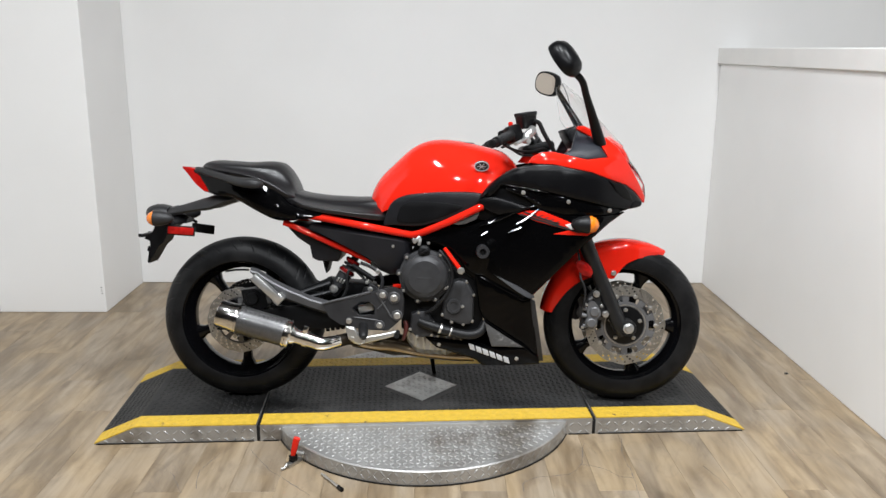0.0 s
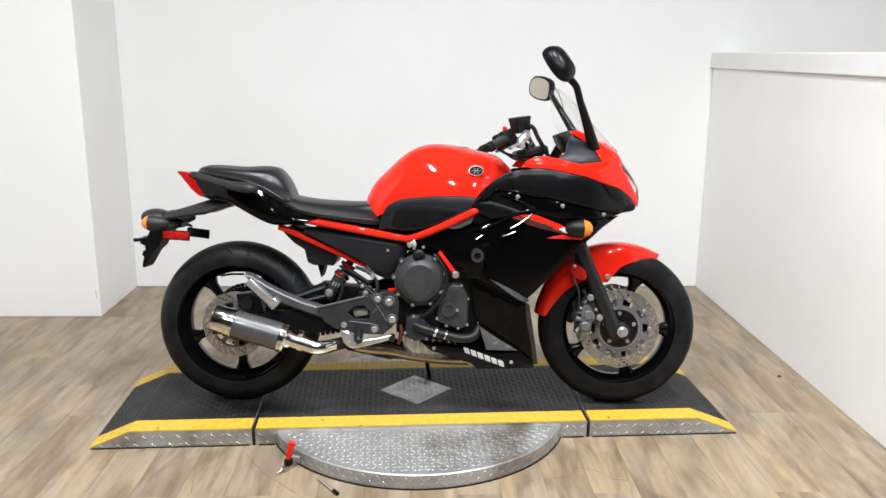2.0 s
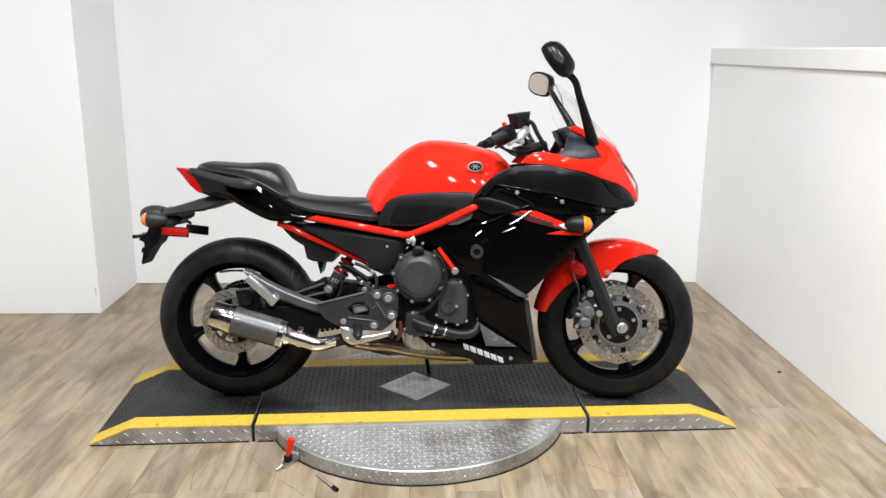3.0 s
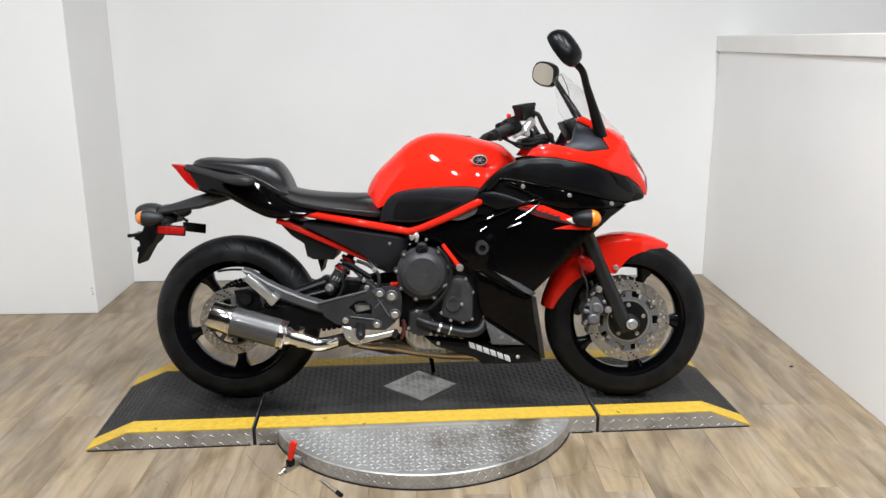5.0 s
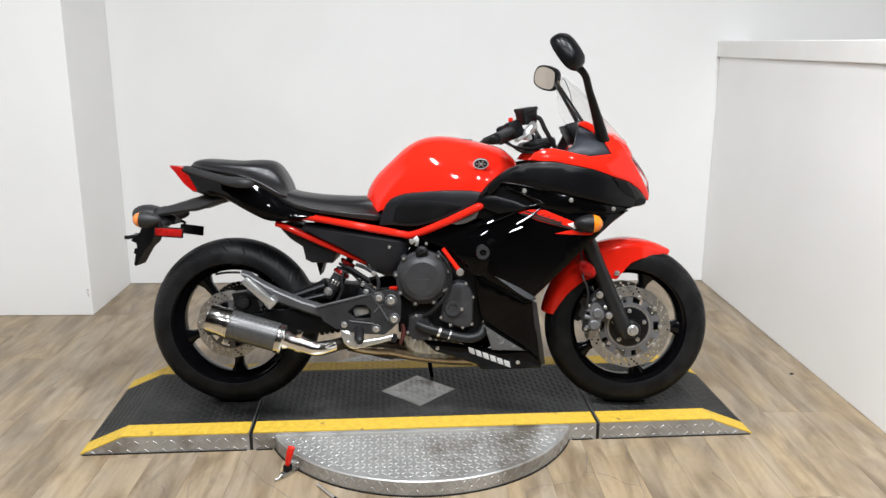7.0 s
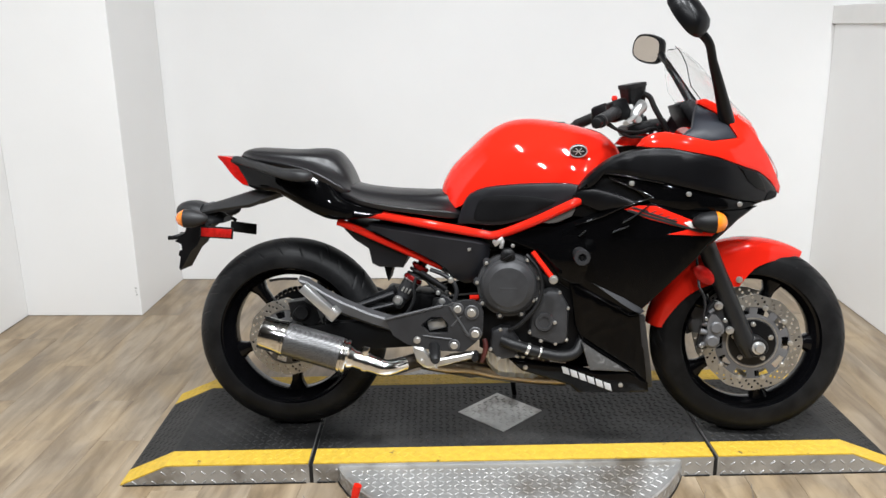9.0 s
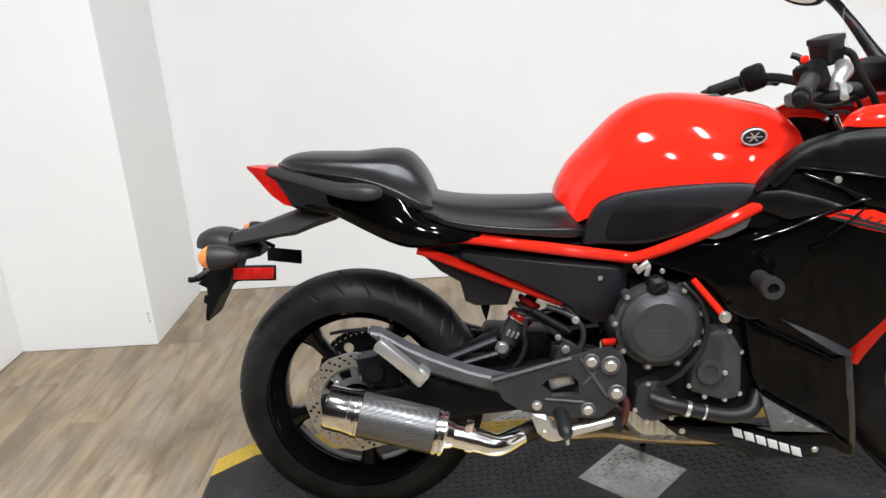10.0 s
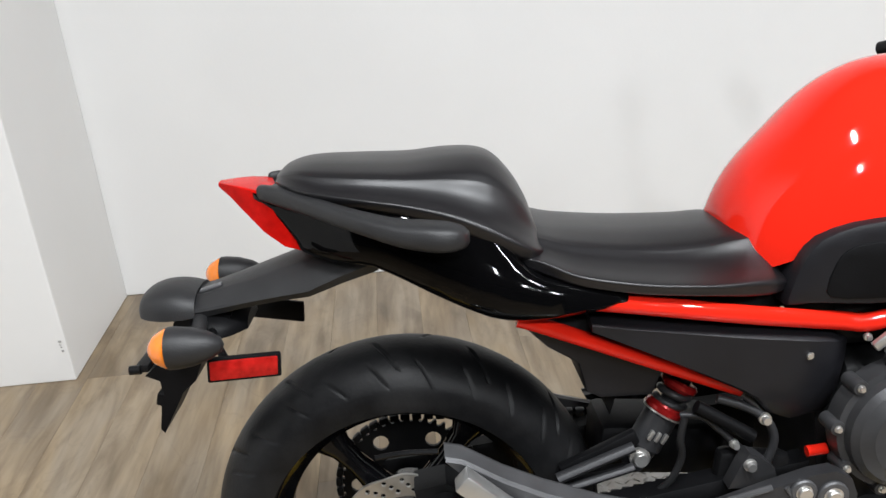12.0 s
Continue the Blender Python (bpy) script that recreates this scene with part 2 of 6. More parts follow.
# ---- mesh helpers ----
def link(name, bm, material, parent=None, label="", smooth=True, angle=38):
    bmesh.ops.recalc_face_normals(bm, faces=bm.faces)
    me = bpy.data.meshes.new(name)
    if smooth:
        for f in bm.faces:
            f.smooth = True
        lim = radians(angle)
        for e in bm.edges:
            if len(e.link_faces) == 2 and e.calc_face_angle(0) > lim:
                e.smooth = False
    bm.to_mesh(me)
    bm.free()
    me.materials.append(material)
    ob = new(name, me)
    if parent is not None:
        ob.parent = parent
    if label:
        ob["label"] = label
    return ob


def part(name, bm, material, parent, label="", smooth=True, angle=38):
    return link(name, bm, material, parent, label, smooth, angle)


def mirrored(name, ob, parent=None, label=""):
    """The same part on the other side of the machine."""
    me = ob.data.copy()
    me.transform(Matrix.Diagonal((1, -1, 1, 1)))
    me.flip_normals()
    o = new(name, me)
    o.parent = parent if parent is not None else ob.parent
    if label:
        o["label"] = label
    return o


def empty(name, m=None):
    e = new(name)
    e.empty_display_size = 0.1
    if m is not None:
        e.matrix_world = m
    return e


def smooth_path(pts, n=6, closed=False):
    """Catmull-Rom points through pts."""
    P = [Vector(p) for p in pts]
    k = len(P)
    out = []
    for i in range(k if closed else k - 1):
        if closed:
            a, b, c, d = P[i - 1], P[i], P[(i + 1) % k], P[(i + 2) % k]
        else:
            a, b, c, d = P[max(i - 1, 0)], P[i], P[i + 1], P[min(i + 2, k - 1)]
        for j in range(n):
            t = j / n
            out.append(0.5 * ((2 * b) + (c - a) * t + (2 * a - 5 * b + 4 * c - d) * t * t + (3 * b - a - 3 * c + d) * t ** 3))
    if not closed:
        out.append(P[-1])
    return out


def bridge(bm, rings, closed_ring=True, caps=True):
    loops = [[bm.verts.new(p) for p in r] for r in rings]
    n = len(loops[0])
    for a, b in zip(loops, loops[1:]):
        for i in range(n if closed_ring else n - 1):
            j = (i + 1) % n
            try:
                bm.faces.new((a[i], a[j], b[j], b[i]))
            except ValueError:
                pass
    if caps and closed_ring:
        bm.faces.new(loops[0][::-1])
        bm.faces.new(loops[-1])
    return loops


def tube(bm, pts, r, segs=12, n=6, flat=1.0):
    """A round bar along a smooth line; r is one radius or one for each given point."""
    line = smooth_path(pts, n) if n > 1 else [Vector(p) for p in pts]
    rs = [r] * len(line) if not isinstance(r, (list, tuple)) else [np.interp(i / (len(line) - 1), np.linspace(0, 1, len(r)), r) for i in range(len(line))]
    rings = []
    prev = None
    for i, p in enumerate(line):
        d = (line[min(i + 1, len(line) - 1)] - line[max(i - 1, 0)]).normalized()
        if prev is None:
            up = Vector((0, 0, 1)) if abs(d.z) < 0.9 else Vector((1, 0, 0))
            s = d.cross(up).normalized()
        else:
            s = (prev - d * prev.dot(d)).normalized()
        prev = s
        u = s.cross(d)
        rings.append([p + s * (rs[i] * math.cos(a)) + u * (rs[i] * flat * math.sin(a)) for a in np.linspace(0, 2 * math.pi, segs, endpoint=False)])
    bridge(bm, rings)
    return bm


def lathe(bm, prof, segs=64, axis="y", closed=False, centre=(0, 0, 0)):
    """Turns (radius, along) points about an axis."""
    c = Vector(centre)
    rings = []
    for a in np.linspace(0, 2 * math.pi, segs, endpoint=False):
        ca, sa = math.cos(a), math.sin(a)
        if axis == "y":
            rings.append([c + Vector((r * ca, h, r * sa)) for r, h in prof])
        elif axis == "z":
            rings.append([c + Vector((r * ca, r * sa, h)) for r, h in prof])
        else:
            rings.append([c + Vector((h, r * ca, r * sa)) for r, h in prof])
    loops = [[bm.verts.new(p) for p in r] for r in rings]
    n = len(prof)
    for i in range(segs):
        a, b = loops[i], loops[(i + 1) % segs]
        for k in range(n if closed else n - 1):
            j = (k + 1) % n
            bm.faces.new((a[k], a[j], b[j], b[k]))
    bmesh.ops.remove_doubles(bm, verts=bm.verts, dist=1e-5)
    return bm


def block(bm, size, m=None, bevel=0.0):
    """A bevelled box of that size about the origin, moved by m."""
    b2 = bmesh.new()
    bmesh.ops.create_cube(b2, size=1.0, matrix=Matrix.Diagonal((*size, 1)))
    if bevel:
        bmesh.ops.bevel(b2, geom=list(b2.edges), offset=bevel, segments=2, profile=0.5, affect="EDGES")
    if m is not None:
        b2.transform(m)
    me = bpy.data.meshes.new("tmp")
    b2.to_mesh(me)
    b2.free()
    bm.from_mesh(me)
    bpy.data.meshes.remove(me)
    return bm


def inside(p, poly):
    x, y = p
    c = False
    j = len(poly) - 1
    for i in range(len(poly)):
        xi, yi = poly[i]
        xj, yj = poly[j]
        if (yi > y) != (yj > y) and x < (xj - xi) * (y - yi) / (yj - yi) + xi:
            c = not c
        j = i
    return c


def edge_gap(p, poly):
    P = np.array(poly)
    Q = np.roll(P, -1, axis=0)
    d = Q - P
    t = np.clip(((np.array(p) - P) * d).sum(1) / np.maximum((d * d).sum(1), 1e-12), 0, 1)
    return float(np.sqrt((((P + t[:, None] * d) - np.array(p)) ** 2).sum(1)).min())


def resample(poly, step):
    out = []
    for i, a in enumerate(poly):
        b = poly[(i + 1) % len(poly)]
        n = max(1, int(math.hypot(b[0] - a[0], b[1] - a[1]) / step))
        out += [(a[0] + (b[0] - a[0]) * k / n, a[1] + (b[1] - a[1]) * k / n) for k in range(n)]
    return out


def fill(outline, holes=(), inner=()):
    """Triangles over an outline with holes, in its plane."""
    from mathutils import geometry
    pts, edges = [], []
    for loop in (outline, *holes):
        s = len(pts)
        pts += [Vector(p) for p in loop]
        edges += [(s + i, s + (i + 1) % len(loop)) for i in range(len(loop))]
    pts += [Vector(p) for p in inner]
    v, e, f, *_ = geometry.delaunay_2d_cdt(pts, edges, [], 1, 1e-6)
    boxes = [(min(p[0] for p in h), max(p[0] for p in h), min(p[1] for p in h), max(p[1] for p in h), h) for h in holes]
    keep = []
    for t in f:
        cx, cy = sum(v[k].x for k in t) / len(t), sum(v[k].y for k in t) / len(t)
        if inside((cx, cy), outline) and not any(x0 < cx < x1 and y0 < cy < y1 and inside((cx, cy), h) for x0, x1, y0, y1, h in boxes):
            keep.append(t)
    return v, keep


def inset(loop, d):
    """The loop moved inwards by d, each corner along its bisector, held back where it would cross."""
    k = len(loop)
    area = sum(loop[i][0] * loop[(i + 1) % k][1] - loop[(i + 1) % k][0] * loop[i][1] for i in range(k))
    sgn = 1 if area > 0 else -1
    out = []
    for i in range(k):
        a, b, c = Vector(loop[i - 1]), Vector(loop[i]), Vector(loop[(i + 1) % k])
        u, w = (b - a).normalized(), (c - b).normalized()
        n1, n2 = Vector((-u.y, u.x)) * sgn, Vector((-w.y, w.x)) * sgn
        n = n1 + n2
        n = n.normalized() if n.length > 1e-6 else n1
        q = b + n * d / max(0.45, n.dot(n1))
        f = 1.0
        while f > 0.1 and not (inside(q, loop) and edge_gap(q, loop) > 0.7 * d * f):
            f -= 0.15
            q = b + n * d * f
        out.append((q.x, q.y))
    return out


def panel(bm, outline, y, thick=0.012, rnd=0.012, step=0.014, smooth=3, grid=0.022):
    """A moulded side panel: outline in x and z, y(x, z) gives its outer skin, the rim rolls inwards by rnd."""
    if smooth:
        outline = [(p.x, p.y) for p in smooth_path([(a, b, 0) for a, b in outline], smooth, closed=True)]
    outline = resample(outline, step)
    yf = y if callable(y) else (lambda a, b: y)
    k = len(outline)
    loops = [(outline, 1.0), (inset(outline, 0.3 * rnd), 0.286), (inset(outline, rnd), 0.0)]
    rings = [[bm.verts.new((p[0], yf(p[0], p[1]) + rnd * lift, p[1])) for p in lp] for lp, lift in loops]
    back = [bm.verts.new((q.co.x, q.co.y + thick, q.co.z)) for q in rings[0]]
    for a, b in ((back, rings[0]), (rings[0], rings[1]), (rings[1], rings[2])):
        for i in range(k):
            n = (i + 1) % k
            bm.faces.new((a[i], a[n], b[n], b[i]))
    core = loops[2][0]
    xs, zs = [p[0] for p in core], [p[1] for p in core]
    inner = []
    x = min(xs) + grid / 2
    while x < max(xs):
        z = min(zs) + grid / 2
        while z < max(zs):
            if inside((x, z), core) and edge_gap((x, z), core) > grid * 0.4:
                inner.append((x, z))
            z += grid
        x += grid
    v, f = fill(core, (), inner)
    vs = list(rings[2]) + [None] * (len(v) - k)
    for i in range(k, len(v)):
        vs[i] = bm.verts.new((v[i].x, yf(v[i].x, v[i].y), v[i].y))
    for t in f:
        try:
            bm.faces.new([vs[i] for i in t])
        except ValueError:
            pass
    return bm


def plate(bm, outline, y0, y1, holes=(), smooth=0, bevel=0.0):
    """A flat plate cut from sheet: outline and holes in x and z, from y0 (outer) to y1."""
    if smooth:
        outline = [(p.x, p.y) for p in smooth_path([(a, b, 0) for a, b in outline], smooth, closed=True)]
    v, f = fill(outline, holes)
    A = [bm.verts.new((p.x, y0, p.y)) for p in v]
    B = [bm.verts.new((p.x, y1, p.y)) for p in v]
    for t in f:
        bm.faces.new([A[i] for i in t])
        bm.faces.new([B[i] for i in t][::-1])
    s = 0
    for loop in (outline, *holes):
        for i in range(len(loop)):
            a, b = s + i, s + (i + 1) % len(loop)
            try:
                bm.faces.new((A[a], A[b], B[b], B[a]))
            except ValueError:
                pass
        s += len(loop)
    return bm


def circle(cx, cz, r, n=16, a0=0.0):
    return [(cx + r * math.cos(a0 + 2 * math.pi * i / n), cz + r * math.sin(a0 + 2 * math.pi * i / n)) for i in range(n)]


def bolt(bm, x, y, z, r=0.008, h=0.008):
    """A flanged cap screw that points to -y."""
    lathe(bm, [(0, y - h), (r * 0.62, y - h), (r * 0.72, y - h * 0.85), (r * 0.72, y - h * 0.35), (r, y - h * 0.3), (r, y + 0.002), (0, y + 0.002)], 12, centre=(x, 0, z))


bolt_cache = {}


def bolts(parent, spots, side=-1, material=None, name="bolt"):
    """One screw object for each spot (x, y, z, radius, height), under parent; side 1 turns them to +y."""
    for x, y, z, r, h in spots:
        key = (round(r, 4), round(h, 4), (material or BOLT).name)
        if key not in bolt_cache:
            bm = bmesh.new()
            bolt(bm, 0, 0, 0, r, h)
            o = link(name, bm, material or BOLT, parent)
            bolt_cache[key] = o.data
        else:
            o = new(name, bolt_cache[key])
            o.parent = parent
        o.location = (x, y if side < 0 else -y, z)
        if side > 0:
            o.rotation_euler = (0, 0, math.pi)


def interp(x, table):
    return float(np.interp(x, [a for a, _ in table], [b for _, b in table]))


def glide(x, table):
    """Between the table's values along a smooth curve, with no kinks."""
    xs, ys = [a for a, _ in table], [b for _, b in table]
    if x <= xs[0] or x >= xs[-1]:
        return ys[0] if x <= xs[0] else ys[-1]
    i = max(k for k in range(len(xs) - 1) if xs[k] <= x)
    sl = [(ys[k + 1] - ys[k]) / (xs[k + 1] - xs[k]) for k in range(len(xs) - 1)]
    tan = [0.0] + [(sl[k - 1] + sl[k]) / 2 if sl[k - 1] * sl[k] > 0 else 0.0 for k in range(1, len(sl))] + [sl[-1]]
    h = xs[i + 1] - xs[i]
    t = (x - xs[i]) / h
    return (2 * t ** 3 - 3 * t * t + 1) * ys[i] + (t ** 3 - 2 * t * t + t) * h * tan[i] + (3 * t * t - 2 * t ** 3) * ys[i + 1] + (t ** 3 - t * t) * h * tan[i + 1]


def hull(bm, stations, n=22, p=2.6, dip=0.0):
    """A body along x with a rounded upper section: stations (x, half width, bottom z, top z)."""
    rings = []
    for x, w, zb, zt in stations:
        ring = []
        for i in range(n + 1):
            a = math.pi * i / n
            c, s = math.cos(a), math.sin(a)
            yy = -w * math.copysign(abs(c) ** (2 / p), c)
            zz = zb + (zt - zb) * abs(s) ** (2 / p)
            zz -= dip * (zt - zb) * max(0, 1 - (yy / max(w, 1e-6)) ** 2) ** 2
            ring.append(Vector((x, yy, zz)))
        rings.append(ring)
    bridge(bm, rings)
    return bm


def station_curve(st, n=5):
    """More stations between the given ones, along a smooth line."""
    a = smooth_path([Vector((s[0], s[1], s[2])) for s in st], n)
    b = smooth_path([Vector((s[0], s[3], 0)) for s in st], n)
    return [(p.x, max(0.002, p.y), p.z, q.y) for p, q in zip(a, b)]


# ---- the room ----
BACK, RIGHT, LEFT, FRONT = 1.735, 1.684, -2.242, -8.0
COLX, COLY = -1.682, 1.163


def box_wall(name, x0, x1, y0, y1, z0, z1, material, label, category="wall", bevel=0.004):
    bm = bmesh.new()
    block(bm, (x1 - x0, y1 - y0, z1 - z0), Matrix.Translation(((x0 + x1) / 2, (y0 + y1) / 2, (z0 + z1) / 2)), bevel)
    return tagged(link(name, bm, material, smooth=False), label, category, kind="structure")


END = -1.0    # where the bay opens into the shop
box_wall("wall_north", LEFT - 0.15, 3.4, BACK, BACK + 0.15, 0, CEIL, WALL, "plain white painted back wall of the photo bay")
box_wall("wall_column", LEFT, COLX, COLY, BACK - 0.003, 0, CEIL, WALL, "white boxed-in column filling the corner", "column")
box_wall("wall_west", LEFT - 0.15, LEFT, END, BACK - 0.003, 0, CEIL, WALL, "plain white painted side wall beside the column")
box_wall("wall_east", RIGHT, RIGHT + 0.14, END, BACK - 0.003, 0, 1.30, PARTITION, "white half-height partition wall beside the bay", "partition")
box_wall("trim", RIGHT - 0.016, RIGHT + 0.156, END, BACK - 0.003, 1.30, 1.386, TRIM, "white boxed cap rail on the half-height wall", "cap rail")
box_wall("wall_stairwell", 3.25, 3.4, END, BACK - 0.003, 0, CEIL, WALL, "white wall beyond the half-height partition")
# unseen walls added to close the room, dark so the gloss reflects little
box_wall("wall_south", -6.0, 6.0, FRONT - 0.15, FRONT, 0, CEIL, DARKWALL, "unseen dark wall closing the room far behind the bay")
box_wall("wall_shop_west", -6.15, -6.0, FRONT - 0.15, END, 0, CEIL, DARKWALL, "unseen dark side wall closing the room")
box_wall("wall_shop_east", 6.0, 6.15, FRONT - 0.15, END, 0, CEIL, DARKWALL, "unseen dark side wall closing the room")
box_wall("wall_return_west", -6.0, LEFT - 0.153, END, END + 0.15, 0, CEIL, DARKWALL, "unseen dark wall added beside the bay opening")
box_wall("wall_return_east", 3.403, 6.0, END, END + 0.15, 0, CEIL, DARKWALL, "unseen dark wall added beside the bay opening")
box_wall("ceiling", -6.15, 6.15, FRONT - 0.15, BACK + 0.15, CEIL, CEIL + 0.1, CEILING, "unseen ceiling with hung lights, kept dark to cut bounce light", "ceiling")


def troffer(lx, ly):
    t = empty("ceiling_light", pose(lx, ly, CEIL))
    bm = bmesh.new()
    for sx, sy, px, py in ((0.04, 0.84, 0.10, 0), (0.04, 0.84, -0.10, 0), (0.16, 0.05, 0, 0.395), (0.16, 0.05, 0, -0.395)):
        block(bm, (sx, sy, 0.03), Matrix.Translation((px, py, -0.018)), 0.003)
    part("frame", bm, TRIM, t)
    return tagged(t, "long white fluorescent ceiling light with a metal frame", "ceiling light", "ceiling lights")


for lx, ly in TROFFERS:
    troffer(lx, ly)

# ---- turntable and ramp platform ----
PLAT = pose(0.012, -0.285, 0, 0, 0, 2.43)   # middle of the near long side, x along it
DEPTH, TOP = 0.628, 0.062
GAPL, GAPR, ENDL, ENDR, FLATL, FLATR = -0.597, 0.618, -1.176, 1.188, -1.03, 1.03


def ramp_section(x):
    return TOP if FLATL <= x <= FLATR else TOP * ((x - ENDL) / (FLATL - ENDL) if x < 0 else (ENDR - x) / (ENDR - FLATR))


def lugs(bm, spots, length=0.0205, width=0.0055, high=0.0018, m=None):
    """Raised tread lugs, alternately turned, laid on spots (x, y, z, angle, slope)."""
    for x, y, z, a, s in spots:
        ca, sa = math.cos(a), math.sin(a)
        def at(u, v, h):
            px, py = u * ca - v * sa, u * sa + v * ca
            return bm.verts.new((m @ Vector((x + px, y + py, z + h + s * px))) if m else (x + px, y + py, z + h + s * px))
        L, W = length / 2, width / 2
        b = [at(L, 0, 0), at(L * 0.45, W, 0), at(-L * 0.45, W, 0), at(-L, 0, 0), at(-L * 0.45, -W, 0), at(L * 0.45, -W, 0)]
        t1, t2 = at(L * 0.55, 0, high), at(-L * 0.55, 0, high)
        for f in ((b[0], b[1], t1), (b[1], b[2], t2, t1), (b[2], b[3], t2), (b[3], b[4], t2), (b[4], b[5], t1, t2), (b[5], b[0], t1)):
            bm.faces.new(f)
    return bm


def tread(x0, x1, y0, y1, keep, pitch=0.0215):
    out = []
    i = 0
    x = x0
    while x < x1:
        j = 0
        y = y0
        while y < y1:
            if keep(x, y):
                out.append((x, y, i + j))
            y += pitch
            j += 1
        x += pitch
        i += 1
    return out


def strip_solid(bm, x0, x1, y0, y1, low=0.0, lift=0.0, shrink=0.0):
    """A slab that follows the ramp's profile between x0 and x1."""
    xs = sorted({x0, x1, *[v for v in (FLATL, FLATR) if x0 < v < x1]})
    rings = []
    for x in xs:
        z = ramp_section(x) + lift
        lo = min(low, z - 0.0005) if low is not None else z - 0.004
        rings.append([Vector((x, y0, lo)), Vector((x, y1, lo)), Vector((x, y1, z)), Vector((x, y0, z))])
    bridge(bm, rings)
    return bm


platform = empty("turntable_platform", PLAT)
tagged(platform, "low drive-on turntable ramp in tread plate, yellow edge stripes", "turntable")
BAND = 0.086
yellow_lugs = []
SECTIONS = (("ramp", ENDL, GAPL - 0.006), ("deck", GAPL + 0.006, GAPR - 0.006), ("ramp", GAPR + 0.006, ENDR))
for nm, a, b in SECTIONS:
    bm = bmesh.new()
    strip_solid(bm, a, b, 0.0, DEPTH)
    sec = part(nm, bm, STEEL, platform, "bare aluminium tread plate sides", smooth=False)
    bm = bmesh.new()
    strip_solid(bm, a + 0.002, b - 0.002, BAND + 0.001, DEPTH - BAND - 0.001, low=None, lift=0.004)
    part("grip_mat", bm, GRIP, sec, "black anti-slip coating worn grey", smooth=False)
    for y0, y1 in ((0.001, BAND), (DEPTH - BAND, DEPTH - 0.001)):
        bm = bmesh.new()
        strip_solid(bm, a + 0.002, b - 0.002, y0, y1, low=None, lift=0.0045)
        st = part("stripe", bm, YELLOW, sec, "yellow painted edge stripe", smooth=False)
        spots = [(x, y, ramp_section(x) + 0.0045, 0.7 if k % 2 else -0.7, 0 if FLATL < x < FLATR else (TOP / (FLATL - ENDL) if x < 0 else -TOP / (ENDR - FLATR))) for x, y, k in tread(a + 0.02, b - 0.02, y0 + 0.010, y1 - 0.006, lambda x, y: abs(x - FLATL) > 0.012 and abs(x - FLATR) > 0.012)]
        yellow_lugs.append((spots, sec))
    for x0, x1 in ((a, b),) if nm == "ramp" else ((a, -0.515), (0.515, b)):
        # added dark strip for the shade line where the side meets the floor
        part("contact_shade", block(bmesh.new(), (x1 - x0 - 0.02, 0.004, 0.004), pose((x0 + x1) / 2, -0.001, 0.0022), 0.0008), RUBBER, sec, "dark strip standing in for contact shade")
    # lugs in the black coating
    spots = []
    for x, y, k in tread(a + 0.02, b - 0.02, BAND + 0.016, DEPTH - BAND - 0.01, lambda x, y: abs(x - FLATL) > 0.012 and abs(x - FLATR) > 0.012):
        if abs(x + 0.006) + abs(y - 0.315) < 0.165:
            continue
        s = 0 if FLATL < x < FLATR else (TOP / (FLATL - ENDL) if x < 0 else -TOP / (ENDR - FLATR))
        spots.append((x, y, ramp_section(x) + 0.004, 0.7 if k % 2 else -0.7, s))
    bm = lugs(bmesh.new(), spots)
    tagged(part("grip_tread", bm, GRIP, sec, smooth=False), kind="stuff")
    # lugs on the near side face
    spots = [(x, -y, 0.0, 0.7 if k % 2 else -0.7, 0) for x, y, k in tread(a + 0.016, b - 0.012, 0.010, 0.058, pitch=0.030, keep= lambda x, y: y < ramp_section(x) - 0.008 and not -0.50 < x < 0.50)]
    bm = lugs(bmesh.new(), spots, 0.022, 0.006, 0.002, Matrix.Rotation(radians(90), 4, "X") @ Matrix.Scale(-1, 4, (0, 1, 0)))
    tagged(part("side_tread", bm, STEEL, sec, smooth=False), kind="stuff")

for spots, sec in yellow_lugs:
    tagged(part("stripe_tread", lugs(bmesh.new(), spots, high=0.0014), YELLOW, sec, smooth=False), kind="stuff")
# black filling in the gaps between ramps and deck
for gx in (GAPL, GAPR):
    part("joint_fill", block(bmesh.new(), (0.0112, DEPTH - 0.004, TOP - 0.006), pose(gx, DEPTH / 2 - 0.001, (TOP - 0.006) / 2), 0.001), RUBBER, platform, "black strip filling the joint")

# bare diamond in the middle of the deck
bm = bmesh.new()
D = 0.142
block(bm, (D * 1.414, D * 1.414, 0.004), pose(-0.006, 0.315, TOP + 0.0045, 0, 0, 45), 0.0012)
diamond = part("diamond_plate", bm, BARE, platform, "bare worn metal diamond in the deck")
spots = [(x, y, TOP + 0.0065, 0.7 if k % 2 else -0.7, 0) for x, y, k in tread(-0.16, 0.15, 0.17, 0.47, lambda x, y: abs(x + 0.006) + abs(y - 0.315) < 0.122)]
tagged(part("diamond_tread", lugs(bmesh.new(), spots), BARE, diamond, smooth=False), kind="stuff")

# the round turntable under the deck
DC, DR, DTOP = Vector((0.0, 0.219)), 0.561, 0.054
bm = bmesh.new()
lathe(bm, [(0, 0.0), (DR - 0.004, 0.0), (DR, 0.004), (DR, DTOP - 0.004), (DR - 0.004, DTOP), (0, DTOP)], 96, "z", centre=(DC.x, DC.y, 0))
table = part("turntable_disc", bm, STEEL, platform, "round aluminium tread plate turntable", angle=25)
